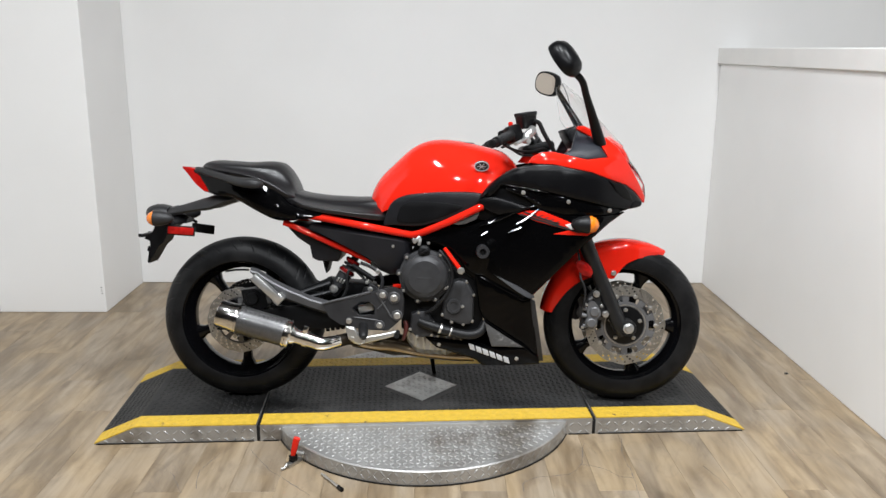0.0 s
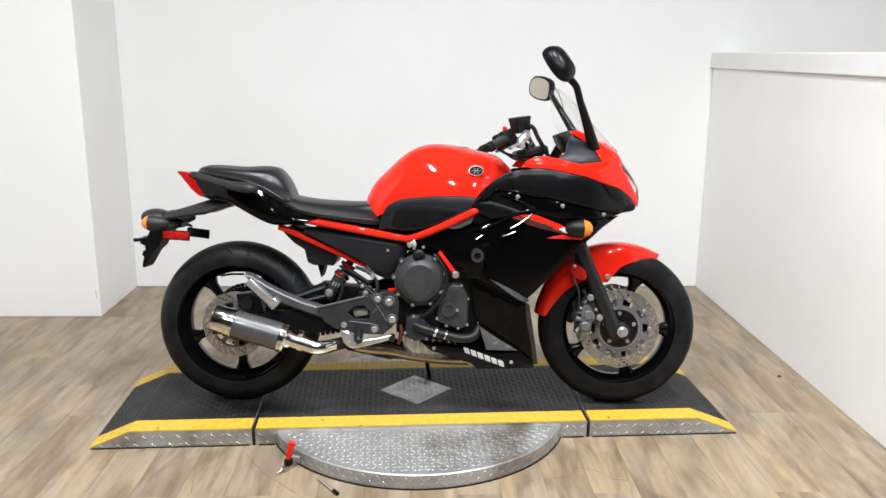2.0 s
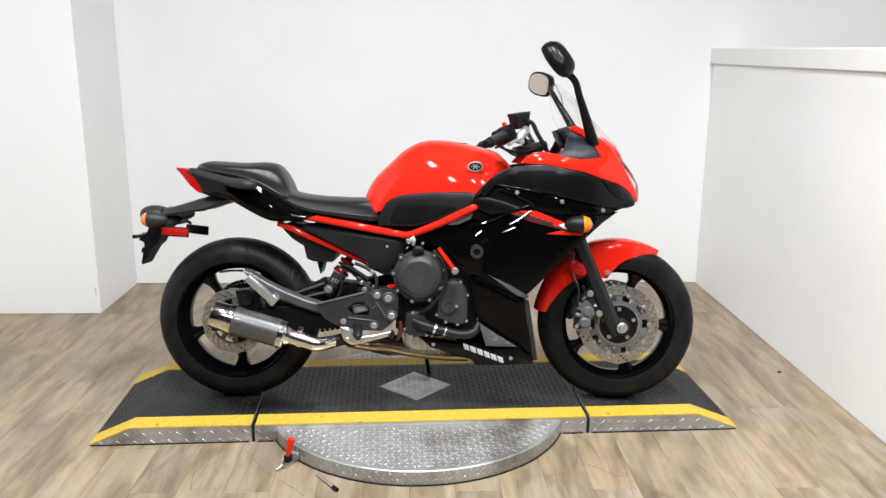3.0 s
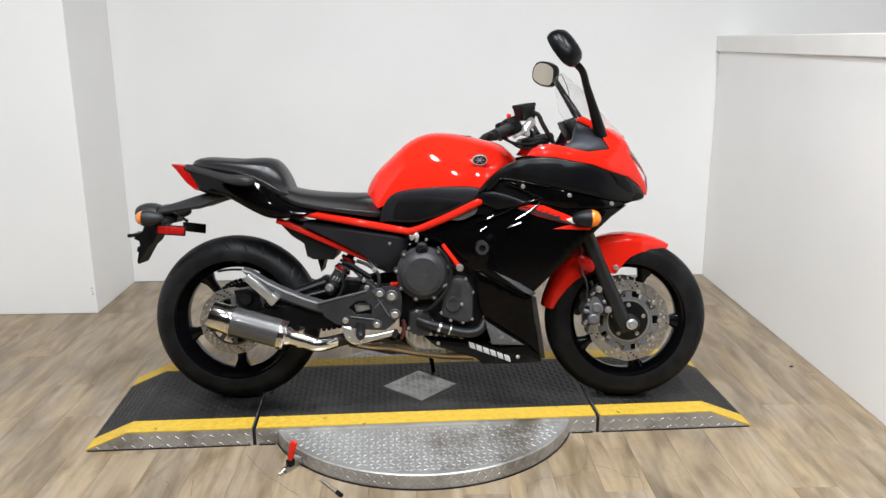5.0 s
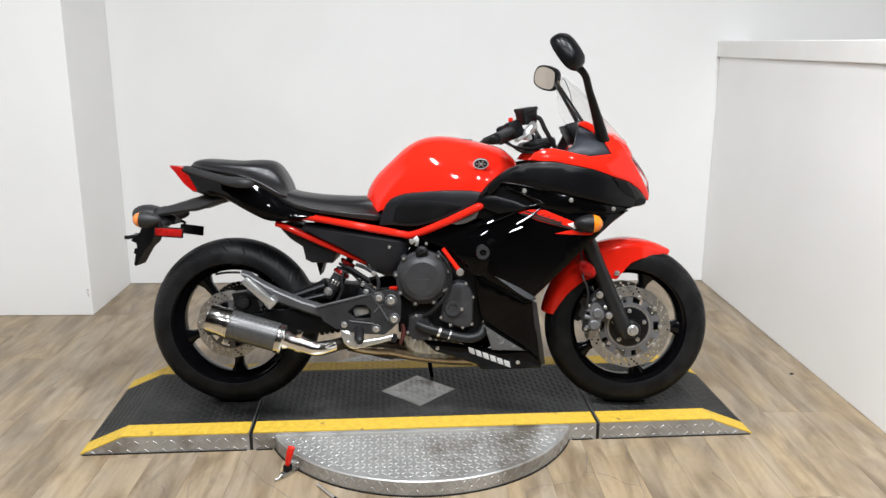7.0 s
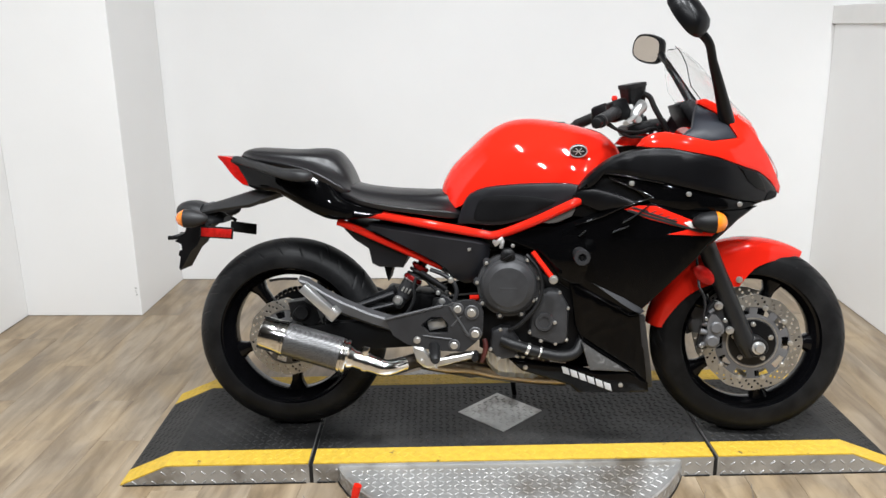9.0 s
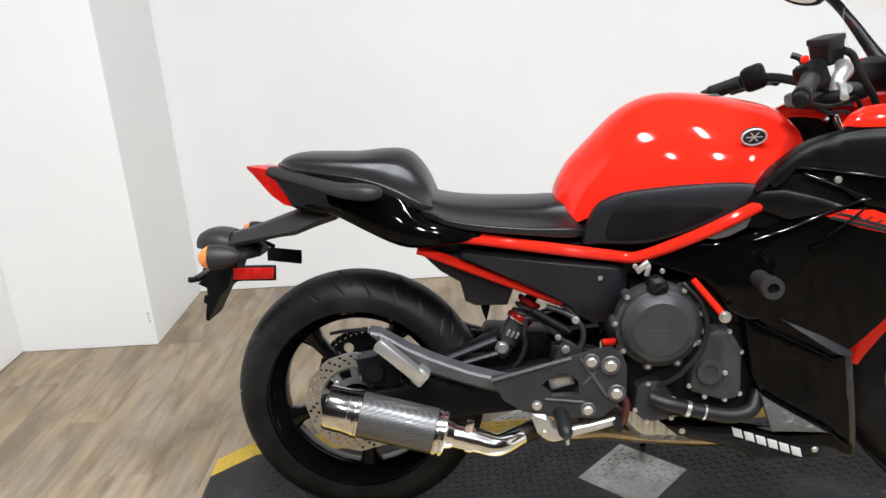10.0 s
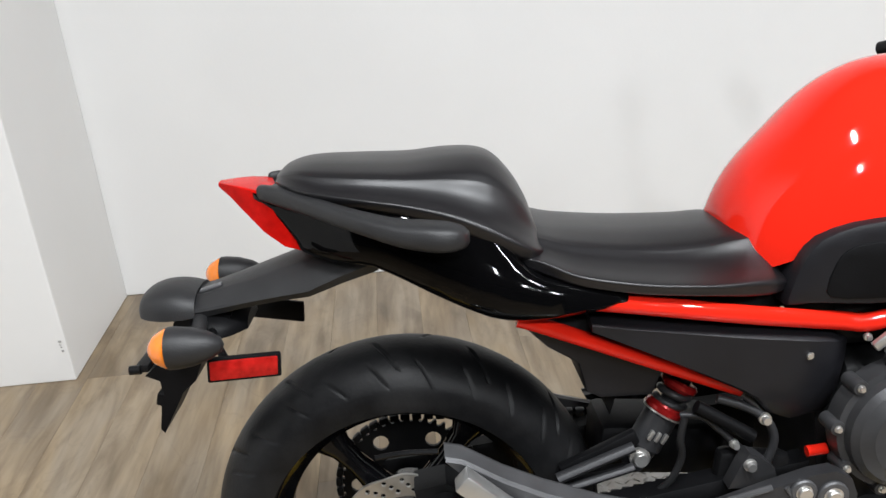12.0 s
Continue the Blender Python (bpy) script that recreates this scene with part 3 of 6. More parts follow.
# added dark ring for the shadow gap under the disc's rim
bm = lathe(bmesh.new(), [(DR - 0.03, 0.0), (DR + 0.0025, 0.0), (DR + 0.0025, 0.005), (DR - 0.03, 0.005)], 96, "z", centre=(DC.x, DC.y, 0), closed=True)
part("contact_shade", bm, RUBBER, table, "dark ring standing in for contact shade", smooth=False)
spots = [(x, y, DTOP, 0.7 if k % 2 else -0.7, 0) for x, y, k in tread(-0.55, 0.55, -0.35, 0.79, lambda x, y: math.hypot(x - DC.x, y - DC.y) < DR - 0.018 and (y < -0.012 or y > DEPTH + 0.012))]
tagged(part("disc_tread", lugs(bmesh.new(), spots), STEEL, table, smooth=False), kind="stuff")
bm = bmesh.new()
for i in range(150):
    a = 2 * math.pi * i / 150
    for j in range(2):
        m = Matrix.Translation((DC.x, DC.y, 0.017 + 0.02 * j)) @ Matrix.Rotation(a, 4, "Z") @ Matrix.Translation((DR, 0, 0)) @ Matrix.Rotation(radians(90), 4, "Y")
        lugs(bm, [(0, 0, 0, 0.7 if (i + j) % 2 else -0.7, 0)], 0.022, 0.006, 0.002, m)
tagged(part("rim_tread", bm, STEEL, table, smooth=False), kind="stuff")

# ---- lock handle and rod on the floor ----
LOCKX, LOCKY = -0.431, -0.474
lock = empty("locking_clamp", pose(LOCKX, LOCKY, 0, 0, 0, 56))
tagged(lock, "small steel toggle clamp with a red rubber grip", "clamp")
bm = bmesh.new()
block(bm, (0.084, 0.022, 0.014), Matrix.Translation((0.006, 0, 0.007)), 0.003)
part("base", bm, DISC, lock)
bm = lathe(bmesh.new(), [(0, -0.016), (0.010, -0.016), (0.013, -0.013), (0.013, 0.013), (0.010, 0.016), (0, 0.016)], 16, centre=(0.035, 0, 0.022))
part("barrel", bm, DISC, lock)
part("yoke", block(bmesh.new(), (0.026, 0.020, 0.026), Matrix.Translation((-0.006, 0, 0.024)), 0.004), DARKMETAL, lock)
bm = tube(bmesh.new(), [(-0.035, 0.0, 0.012), (-0.05, 0, 0.006), (-0.06, 0.005, 0.005)], 0.005, 8)
part("plunger", bm, BOLT, lock)
bm = tube(bmesh.new(), [(-0.008, 0, 0.03), (-0.006, -0.004, 0.05), (-0.003, -0.009, 0.075), (0.002, -0.014, 0.098)], [0.007, 0.010, 0.0115, 0.0115], 12)
part("grip", bm, RED, lock, "red rubber grip")
rod = empty("steel_rod", pose(-0.296, -0.598, 0.007, 0, 0, -53))
tagged(rod, "thin grey steel rod lying loose on the floor", "rod")
bm = tube(bmesh.new(), [(-0.055, 0, 0), (0, 0, 0), (0.055, 0, 0)], [0.004, 0.004, 0.005], 10)
part("shaft", bm, BOLT, rod)
bm = tube(bmesh.new(), [(0.05, 0, 0), (0.075, 0, 0)], 0.0066, 10)
part("tip", bm, DARKMETAL, rod)

# ---- marks: a crumb of dirt on the floor and a scuff on the column's corner ----
bm = bmesh.new()
bmesh.ops.create_icosphere(bm, subdivisions=2, radius=0.008, matrix=Matrix.Translation((1.588, 0.307, 0.003)) @ Matrix.Diagonal((1.2, 0.8, 0.5, 1)))
for v in bm.verts:
    v.co += Vector((noise.noise(v.co * 200), noise.noise(v.co * 170), 0)) * 0.002
    v.co.z = max(v.co.z, 0.0)
tagged(link("grit", bm, DARKBAR), "small dark crumb of dirt on the floor", "debris")
rng = random.Random(11)
bm = bmesh.new()
for i in range(4):
    z = 0.105 + 0.012 * i + rng.uniform(-0.004, 0.004)
    block(bm, (rng.uniform(0.004, 0.010), 0.003, rng.uniform(0.002, 0.006)), pose(-1.692 - rng.uniform(0, 0.01), 1.1625, z, 0, rng.uniform(-40, 40), 0), 0.0008)
tagged(link("scuff", bm, BARE), "grey scuff marks low on the white column", "scuff mark")

# thin grey veins worn into the vinyl before the turntable
VEIN = mat("worn_vinyl_vein", (0.13, 0.12, 0.115), 0.7, var=0.35, scale=40, bump=0.1)
VEINS = (((0.325, -0.66), (0.334, -0.61), (0.385, -0.573), (0.453, -0.560), (0.503, -0.542), (0.541, -0.49), (0.555, -0.44), (0.581, -0.33)), ((0.541, -0.49), (0.59, -0.50), (0.629, -0.532), (0.647, -0.562), (0.698, -0.574)),
         ((0.724, -0.285), (0.704, -0.414), (0.702, -0.571), (0.690, -0.70)), ((-0.831, -0.53), (-0.794, -0.593), (-0.757, -0.66)), ((-0.602, -0.376), (-0.521, -0.497), (-0.428, -0.598), (-0.350, -0.68)), ((0.956, -0.498), (0.978, -0.575), (0.992, -0.66)), ((-0.70, -0.40), (-0.735, -0.52), (-0.72, -0.64)))
bm = bmesh.new()
for line in VEINS:
    pts = smooth_path([(x, y, 0) for x, y in line], 8)
    row = []
    for i, p in enumerate(pts):
        d = (pts[min(i + 1, len(pts) - 1)] - pts[max(i - 1, 0)]).normalized()
        n = Vector((-d.y, d.x, 0))
        p = p + n * 0.007 * noise.noise(Vector((p.x * 28, p.y * 28, 0.3)))
        w = 0.0004 + 0.0016 * abs(noise.noise(Vector((p.x * 17, p.y * 17, 4.0)))) + (0.0 if 0 < i < len(pts) - 1 else -0.0003)
        row.append([bm.verts.new((p.x + s * n.x * w, p.y + s * n.y * w, h)) for s, h in ((-1, 0.0004), (0, 0.0008), (1, 0.0004))])
    for a, c in zip(row, row[1:]):
        bm.faces.new((a[0], a[1], c[1], c[0]))
        bm.faces.new((a[1], a[2], c[2], c[1]))
tagged(link("floor_vein", bm, VEIN), "thin grey veins worn into the vinyl floor", "floor wear", kind="stuff")

# ---- the motorcycle, built upright and set down leaning on its side stand ----
bike = empty("motorcycle")
bike.rotation_mode = "XYZ"
bike.matrix_world = Matrix.Translation((0.045, -0.055, 0.064)) @ Matrix.Rotation(radians(-1.8), 4, "Z") @ Matrix.Rotation(radians(-7.5), 4, "X")
tagged(bike, "red and black faired sport motorcycle leaning on its side stand", "motorcycle")
RX, FX, RR, FR = -0.726, 0.716, 0.306, 0.298


def tyre_mesh(R, W, groove, skew, segs=600):
    """A road tyre: round crown with cut grooves, smooth sidewalls, open at the bead."""
    bm = bmesh.new()
    bead, hw = 0.222, W / 2
    prof = []
    N = 34
    for i in range(N + 1):
        u = -1 + 2 * i / N
        a = u * radians(78)
        prof.append((R - hw * 0.92 * (1 - math.cos(a)) * 0.86, hw * math.sin(a) / math.sin(radians(78)), u))
    side = [(R - 0.072, 1.03), (R - 0.085, 0.98), (bead + 0.006, 0.82), (bead, 0.72)]
    left = [(r, -hw * k, None) for r, k in side[::-1]]
    right = [(r, hw * k, None) for r, k in side]
    prof = left + prof + right
    loops = []
    for s in range(segs):
        th = 2 * math.pi * s / segs
        ring = []
        for r, h, u in prof:
            tk = th - skew * (abs(u) if u is not None else 1.0)
            d = groove(tk, u) if u is not None else 0.0
            ring.append(bm.verts.new(((r - d) * math.cos(tk), h, (r - d) * math.sin(tk))))
        loops.append(ring)
    for s in range(segs):
        a, b = loops[s], loops[(s + 1) % segs]
        for k in range(len(prof) - 1):
            bm.faces.new((a[k], a[k + 1], b[k + 1], b[k]))
    return bm


def cut(th, u, count, slope, lo, hi, width):
    """Depth of slanted grooves that sweep back from the crown to the shoulder, mirrored about it."""
    v = abs(u)
    if not lo < v < hi:
        return 0.0
    half = 0.5 if u > 0 else 0.0
    ph = (th * count / (2 * math.pi) + slope * v + half) % 1.0
    d = abs(ph - 0.5)
    return 0.004 * max(0.0, 1 - d / width) ** 0.4 if d < width else 0.0


def rear_groove(th, u):
    return max(cut(th, u, 13, 0.45, 0.08, 0.60, 0.026), cut(th, u, 26, 0.90, 0.50, 0.92, 0.042) * 0.8)


def front_groove(th, u):
    return max(cut(th, u, 18, -1.2, 0.1, 0.7, 0.04), cut(th + math.pi / 18, u, 18, -1.2, 0.45, 0.92, 0.03) * 0.8)


def at_wheel(bm, x, z):
    bm.transform(Matrix.Translation((x, 0, z)))
    return bm


def rim_mesh(width):
    bm = bmesh.new()
    h = width / 2
    lathe(bm, [(0.230, -h), (0.232, -h + 0.008), (0.222, -h + 0.014), (0.212, -h * 0.35), (0.212, h * 0.35), (0.222, h - 0.014), (0.232, h - 0.008), (0.230, h),
               (0.218, h - 0.002), (0.214, h - 0.008), (0.2135, h - 0.014), (0.206, h * 0.66), (0.2045, h * 0.60), (0.192, h * 0.40), (0.190, h * 0.3), (0.190, -h * 0.3), (0.192, -h * 0.40), (0.2045, -h * 0.60), (0.206, -h * 0.66), (0.2135, -h + 0.014), (0.214, -h + 0.008), (0.218, -h + 0.002)], 120, closed=True)
    return bm


def spoke_mesh(a):
    bm = bmesh.new()
    rings = []
    for r, w, t in ((0.038, 0.030, 0.052), (0.08, 0.020, 0.046), (0.13, 0.0150, 0.042), (0.165, 0.018, 0.044), (0.196, 0.034, 0.05)):
        c, s = math.cos(a), math.sin(a)
        ring = []
        for q in np.linspace(0, 2 * math.pi, 16, endpoint=False):
            cq, sq = math.cos(q), math.sin(q)
            side = w * math.copysign(abs(cq) ** 0.7, cq)
            y = t / 2 * math.copysign(abs(sq) ** 0.7, sq)
            ring.append(Vector((r * c - side * s, y, r * s + side * c)))
        rings.append(ring)
    bridge(bm, rings)
    return bm


def cast_wheel(name, width, phase, hubw, x, z):
    """Five-spoke cast wheel at x, z with the axle along y: rim, hub and each spoke."""
    w = part(name, at_wheel(rim_mesh(width), x, z), RIM, bike, "black five-spoke cast wheel")
    hub = lathe(bmesh.new(), [(0.012, -hubw), (0.040, -hubw), (0.048, -hubw + 0.012), (0.050, 0), (0.048, hubw - 0.012), (0.040, hubw), (0.012, hubw)], 48, closed=True)
    part("hub", at_wheel(hub, x, z), RIM, w)
    for i in range(5):
        part("spoke", at_wheel(spoke_mesh(phase + 2 * math.pi * i / 5), x, z), RIM, w)
    return w


def drilled_disc(ro, ri, rows, per, y0, y1, slots=0):
    """A brake disc with rows of drilled holes, its rim slightly scalloped."""
    n = 96
    out = [((ro + 0.0016 * math.cos(12 * a)) * math.cos(a), (ro + 0.0016 * math.cos(12 * a)) * math.sin(a)) for a in np.linspace(0, 2 * math.pi, n, endpoint=False)]
    holes = [[p for p in circle(0, 0, ri, 64)]]
    for k, r in enumerate(rows):
        for i in range(per):
            a = 2 * math.pi * (i + k / len(rows)) / per
            holes.append(circle(r * math.cos(a), r * math.sin(a), 0.0042, 8))
    return plate(bmesh.new(), out, y0, y1, holes)


def carrier(ro, ri, y0, y1, arms=10):
    """The ring that holds a brake disc, pierced by rounded windows."""
    out = circle(0, 0, ro, 80)
    holes = [circle(0, 0, ri * 0.92, 40)]
    rm, w = (ro + ri) / 2 + 0.002, (ro - ri) * 0.26
    for k in range(arms):
        a0 = 2 * math.pi * k / arms
        h = 0.62 * math.pi / arms
        loop = [((rm + w) * math.cos(a0 + t), (rm + w) * math.sin(a0 + t)) for t in np.linspace(-h, h, 7)] + [((rm - w) * math.cos(a0 + t), (rm - w) * math.sin(a0 + t)) for t in np.linspace(h, -h, 7)]
        holes.append(loop)
    return plate(bmesh.new(), out, y0, y1, holes)


# front wheel
fw = cast_wheel("front_wheel", 0.10, radians(68), 0.06, FX, FR)
part("tyre", at_wheel(tyre_mesh(FR, 0.122, front_groove, -1.2 * 2 * math.pi / 18), FX, FR), TYRE, fw, "black road tyre")
for s, nm in ((-1, "brake_disc"), (1, "brake_disc")):
    y = 0.068 * s
    d = part(nm, at_wheel(drilled_disc(0.149, 0.113, (0.121, 0.131, 0.141), 30, y - 0.0025, y + 0.0025), FX, FR), DISC, fw, "drilled steel brake disc", smooth=False)
    c = part("disc_carrier", at_wheel(carrier(0.1165, 0.078, y * 0.97 - 0.002, y * 0.97 + 0.002), FX, FR), CALIPER, fw, "grey disc carrier", smooth=False)
for s in (-1, 1):
    bm = lathe(bmesh.new(), [(0.02, 0.058 * s), (0.066, 0.058 * s), (0.073, 0.062 * s), (0.074, 0.067 * s), (0.06, 0.069 * s), (0.02, 0.071 * s)], 48, closed=True)
    part("hub_face", at_wheel(bm, FX, FR), HUBBLACK, fw)
    bm = lathe(bmesh.new(), [(0.0745, 0.064 * s), (0.0785, 0.064 * s), (0.0785, 0.069 * s), (0.0745, 0.069 * s)], 64, closed=True)
    part("hub_ring", at_wheel(bm, FX, FR), DISC, fw, "bright inner disc ring")
bolts(fw, [(FX + 0.114 * math.cos(a), -0.071, FR + 0.114 * math.sin(a), 0.0085, 0.006) for a in np.linspace(0, 2 * math.pi, 10, endpoint=False)])
bolts(fw, [(FX + 0.058 * math.cos(a), -0.068, FR + 0.058 * math.sin(a), 0.008, 0.008) for a in np.linspace(0.3, 2 * math.pi + 0.3, 5, endpoint=False)])
bm = bmesh.new()
lathe(bm, [(0, -0.148), (0.012, -0.148), (0.014, -0.144), (0.014, -0.136), (0.02, -0.134), (0.02, -0.12), (0, -0.12)], 20, centre=(FX, 0, FR))
part("axle_nut", bm, SILVER, fw, "silver axle nut")

# rear wheel
rw = cast_wheel("rear_wheel", 0.135, radians(-88), 0.07, RX, RR)
part("tyre", at_wheel(tyre_mesh(RR, 0.162, rear_groove, 0.45 * 2 * math.pi / 13), RX, RR), TYRE, rw, "black road tyre worn grey")
y = -0.085
part("brake_disc", at_wheel(drilled_disc(0.1225, 0.088, (0.097, 0.106, 0.115), 26, y - 0.0025, y + 0.0025), RX, RR), DISC, rw, "drilled steel brake disc", smooth=False)
part("disc_carrier", at_wheel(carrier(0.091, 0.05, y + 0.001, y + 0.005), RX, RR), CALIPER, rw, smooth=False)
bolts(rw, [(RX + 0.066 * math.cos(a), -0.087, RR + 0.066 * math.sin(a), 0.008, 0.006) for a in np.linspace(0.2, 2 * math.pi + 0.2, 6, endpoint=False)])
teeth = []
for i in range(46 * 4):
    a = 2 * math.pi * i / (46 * 4)
    r = 0.118 + (0.006 if i % 4 in (1, 2) else -0.003)
    teeth.append((r * math.cos(a), r * math.sin(a)))
part("sprocket", at_wheel(plate(bmesh.new(), teeth, 0.094, 0.1, [circle(0, 0, 0.06, 32)] + [circle(0.09 * math.cos(k), 0.09 * math.sin(k), 0.014, 12) for k in np.linspace(0, 6.283, 6, endpoint=False)]), RX, RR), DARKMETAL, rw, smooth=False)
bm = bmesh.new()
for k in range(34):
    for dz, zz in ((1, 0.124), (-1, -0.124)):
        f = k / 33
        x = RX + f * 0.66
        z = RR + zz * (1 - f * 0.62) + 0.10 * f * 0.35
        block(bm, (0.016, 0.014, 0.012), Matrix.Translation((x, 0.098, z)), 0.003)
for k in range(22):
    a = math.pi / 2 + math.pi * k / 21
    block(bm, (0.016, 0.014, 0.012), Matrix.Translation((RX + 0.124 * math.cos(a), 0.098, RR + 0.124 * math.sin(a))) @ Matrix.Rotation(-a - math.pi / 2, 4, "Y"), 0.003)
part("drive_chain", bm, DARKMETAL, bike, "dark roller chain")

# fork legs
for s in (-1, 1):
    bm = bmesh.new()
    foot, top = Vector((FX - 0.012, 0.105 * s, FR - 0.03)), Vector((0.548, 0.105 * s, 0.625))
    d = (top - foot).normalized()
    tube(bm, [foot, foot + d * 0.05, foot + d * 0.1, foot + d * 0.3, top], [0.021, 0.030, 0.028, 0.027, 0.029], 20, 3)
    lathe(bm, [(0, -0.03), (0.027, -0.03), (0.03, -0.024), (0.03, 0.024), (0.027, 0.03), (0, 0.03)], 24, centre=(FX, 0.103 * s, FR))
    leg = part("fork_leg", bm, FORK, bike, "satin black fork leg")
    bm = tube(bmesh.new(), [top - d * 0.02, top + d * 0.30], 0.0205, 20, 1)
    part("stanchion", bm, CHROME, leg, "chromed stanchion tube")
    # caliper behind the leg: bracket, two-lobed body, bridge and pins
    yc = 0.098 * s
    bm = plate(bmesh.new(), [(0.588, 0.436), (0.606, 0.432), (0.618, 0.385), (0.645, 0.352), (0.636, 0.334), (0.604, 0.338), (0.586, 0.300), (0.556, 0.286), (0.540, 0.292), (0.546, 0.330), (0.560, 0.388), (0.572, 0.420)], yc - 0.012, yc + 0.008, smooth=1)
    bmesh.ops.bevel(bm, geom=[e for e in bm.edges if len(e.link_faces) == 2 and e.calc_face_angle(0) > 1.2], offset=0.002, segments=1, affect="EDGES")
    cp = part("brake_caliper", bm, HANGER, bike, "grey two-piston brake caliper")
    bm = plate(bmesh.new(), [(0.574, 0.398), (0.592, 0.394), (0.610, 0.366), (0.612, 0.346), (0.600, 0.334), (0.599, 0.312), (0.585, 0.297), (0.568, 0.298), (0.556, 0.312), (0.560, 0.330), (0.566, 0.342), (0.562, 0.362), (0.566, 0.384)], yc - 0.036, yc + 0.020, smooth=2)
    bmesh.ops.bevel(bm, geom=[e for e in bm.edges if len(e.link_faces) == 2 and e.calc_face_angle(0) > 1.2], offset=0.005, segments=2, affect="EDGES")
    part("caliper_body", bm, CALIPER, cp, "grey painted caliper body")
    for xc, zc in ((0.588, 0.360), (0.577, 0.318)):
        bm = lathe(bmesh.new(), [(0, -0.045), (0.014, -0.045), (0.0175, -0.042), (0.0185, -0.034), (0, -0.034)], 24, centre=(xc, 0, zc))
        bm.transform(Matrix.Translation((0, 0.098 * s, 0)) @ Matrix.Diagonal((1, -s, 1, 1)))
        part("piston_housing", bm, CALIPER, cp)
    for ax, az, bx, bz, r in ((0.548, 0.372, 0.566, 0.366, 0.008), (0.544, 0.346, 0.564, 0.342, 0.009), (0.548, 0.306, 0.560, 0.304, 0.008), (0.570, 0.402, 0.583, 0.412, 0.006)):
        part("slide_pin", tube(bmesh.new(), [(ax, 0.122 * s, az), (bx, 0.122 * s, bz)], r, 12, 1), CALIPER, cp)
    bolts(cp, [(xc, -0.120, zc, r, 0.014) for xc, zc, r in ((0.597, 0.424, 0.0125), (0.632, 0.349, 0.0125), (0.560, 0.384, 0.006), (0.549, 0.300, 0.006), (0.617, 0.379, 0.006))], s)
    # oval reflector on the leg's rear side
    bm = lathe(bmesh.new(), [(0, -0.008), (0.014, -0.007), (0.019, -0.002), (0.019, 0.004), (0, 0.004)], 28)
    bm.transform(Matrix.Translation((0.549, 0.124 * s, 0.518)) @ Matrix.Rotation(radians(42), 4, "Y") @ Matrix.Diagonal((1.95, -s, 1.15, 1)))
    part("fork_reflector", bm, DARKRED, leg, "dark red oval reflector")
bm = tube(bmesh.new(), [(0.552, -0.128, 0.374), (0.551, -0.132, 0.400), (0.553, -0.135, 0.430), (0.546, -0.133, 0.462), (0.536, -0.125, 0.485), (0.535, -0.105, 0.54), (0.52, -0.07, 0.64)], 0.0042, 10)
part("brake_hose", bm, HANGER, bike)


# front mudguard: a shell round the tyre, its skirts deepest at the fork
def mudguard():
    bm = bmesh.new()
    grid_ = []
    NT, NS = 44, 18
    for i in range(NT + 1):
        f = i / NT
        th = radians(171 - f * (171 - 60))
        deg = math.degrees(th)
        crown = 0.317 + 0.006 * math.sin(math.pi * f)
        wide = interp(f, [(0, 0.062), (0.12, 0.074), (0.5, 0.078), (0.8, 0.07), (0.93, 0.045), (1, 0.012)])
        skirt = interp(deg, [(60, 0.004), (70, 0.02), (80, 0.034), (90, 0.058), (98, 0.088), (106, 0.112), (114, 0.098), (125, 0.07), (140, 0.048), (160, 0.024), (171, 0.008)])
        row = []
        for j in range(NS + 1):
            u = -1 + 2 * j / NS
            a = abs(u)
            yy = math.copysign(wide * min(1.0, math.sin(min(a / 0.62, 1) * math.pi / 2)), u)
            drop = 0.03 * (1 - math.cos(min(a / 0.62, 1) * math.pi / 2)) + (skirt * (a - 0.62) / 0.38 if a > 0.62 else 0)
            r = crown - drop
            row.append(Vector((FX + r * math.cos(th), yy, FR + r * math.sin(th))))
        grid_.append(row)
    vs = [[bm.verts.new(p) for p in r] for r in grid_]
    for a, b in zip(vs, vs[1:]):
        for k in range(NS):
            bm.faces.new((a[k], a[k + 1], b[k + 1], b[k]))
    bmesh.ops.recalc_face_normals(bm, faces=bm.faces)
    bmesh.ops.solidify(bm, geom=bm.faces[:], thickness=0.003)
    return bm


guard = part("front_mudguard", mudguard(), RED, bike, "gloss red front mudguard")
bolts(guard, [(0.665, -0.083, 0.497, 0.010, 0.008), (0.60, -0.083, 0.53, 0.009, 0.007)])

# ---- frame ----
def side_cover():
    """Side cover: a flat face under a straight crease, a ledge above it that slopes inwards, a tucked-in lower end."""
    bm = bmesh.new()
    rings = []
    for x in np.linspace(-0.452, -0.088, 40):
        y = -interp(x, [(-0.46, 0.148), (-0.25, 0.152), (-0.15, 0.146), (-0.11, 0.138), (-0.088, 0.122)])
        zc = interp(x, [(-0.46, 0.670), (-0.405, 0.660), (-0.259, 0.637), (-0.118, 0.614), (-0.088, 0.606)])
        zt = zc + interp(x, [(-0.46, 0.004), (-0.42, 0.012), (-0.3, 0.013), (-0.118, 0.014), (-0.088, 0.006)])
        zb = interp(x, [(-0.46, 0.662), (-0.333, 0.597), (-0.25, 0.553), (-0.214, 0.528), (-0.205, 0.508), (-0.162, 0.487), (-0.108, 0.495), (-0.098, 0.53), (-0.088, 0.58)])
        zb = min(zb, zc - 0.004)
        row = [(y + 0.055, zt + 0.002), (y + 0.026, zt), (y + 0.003, zc + 0.0015), (y, zc - 0.0015)]
        for f in (0.2, 0.4, 0.6, 0.8, 0.94):
            z = zc + (zb - zc) * f
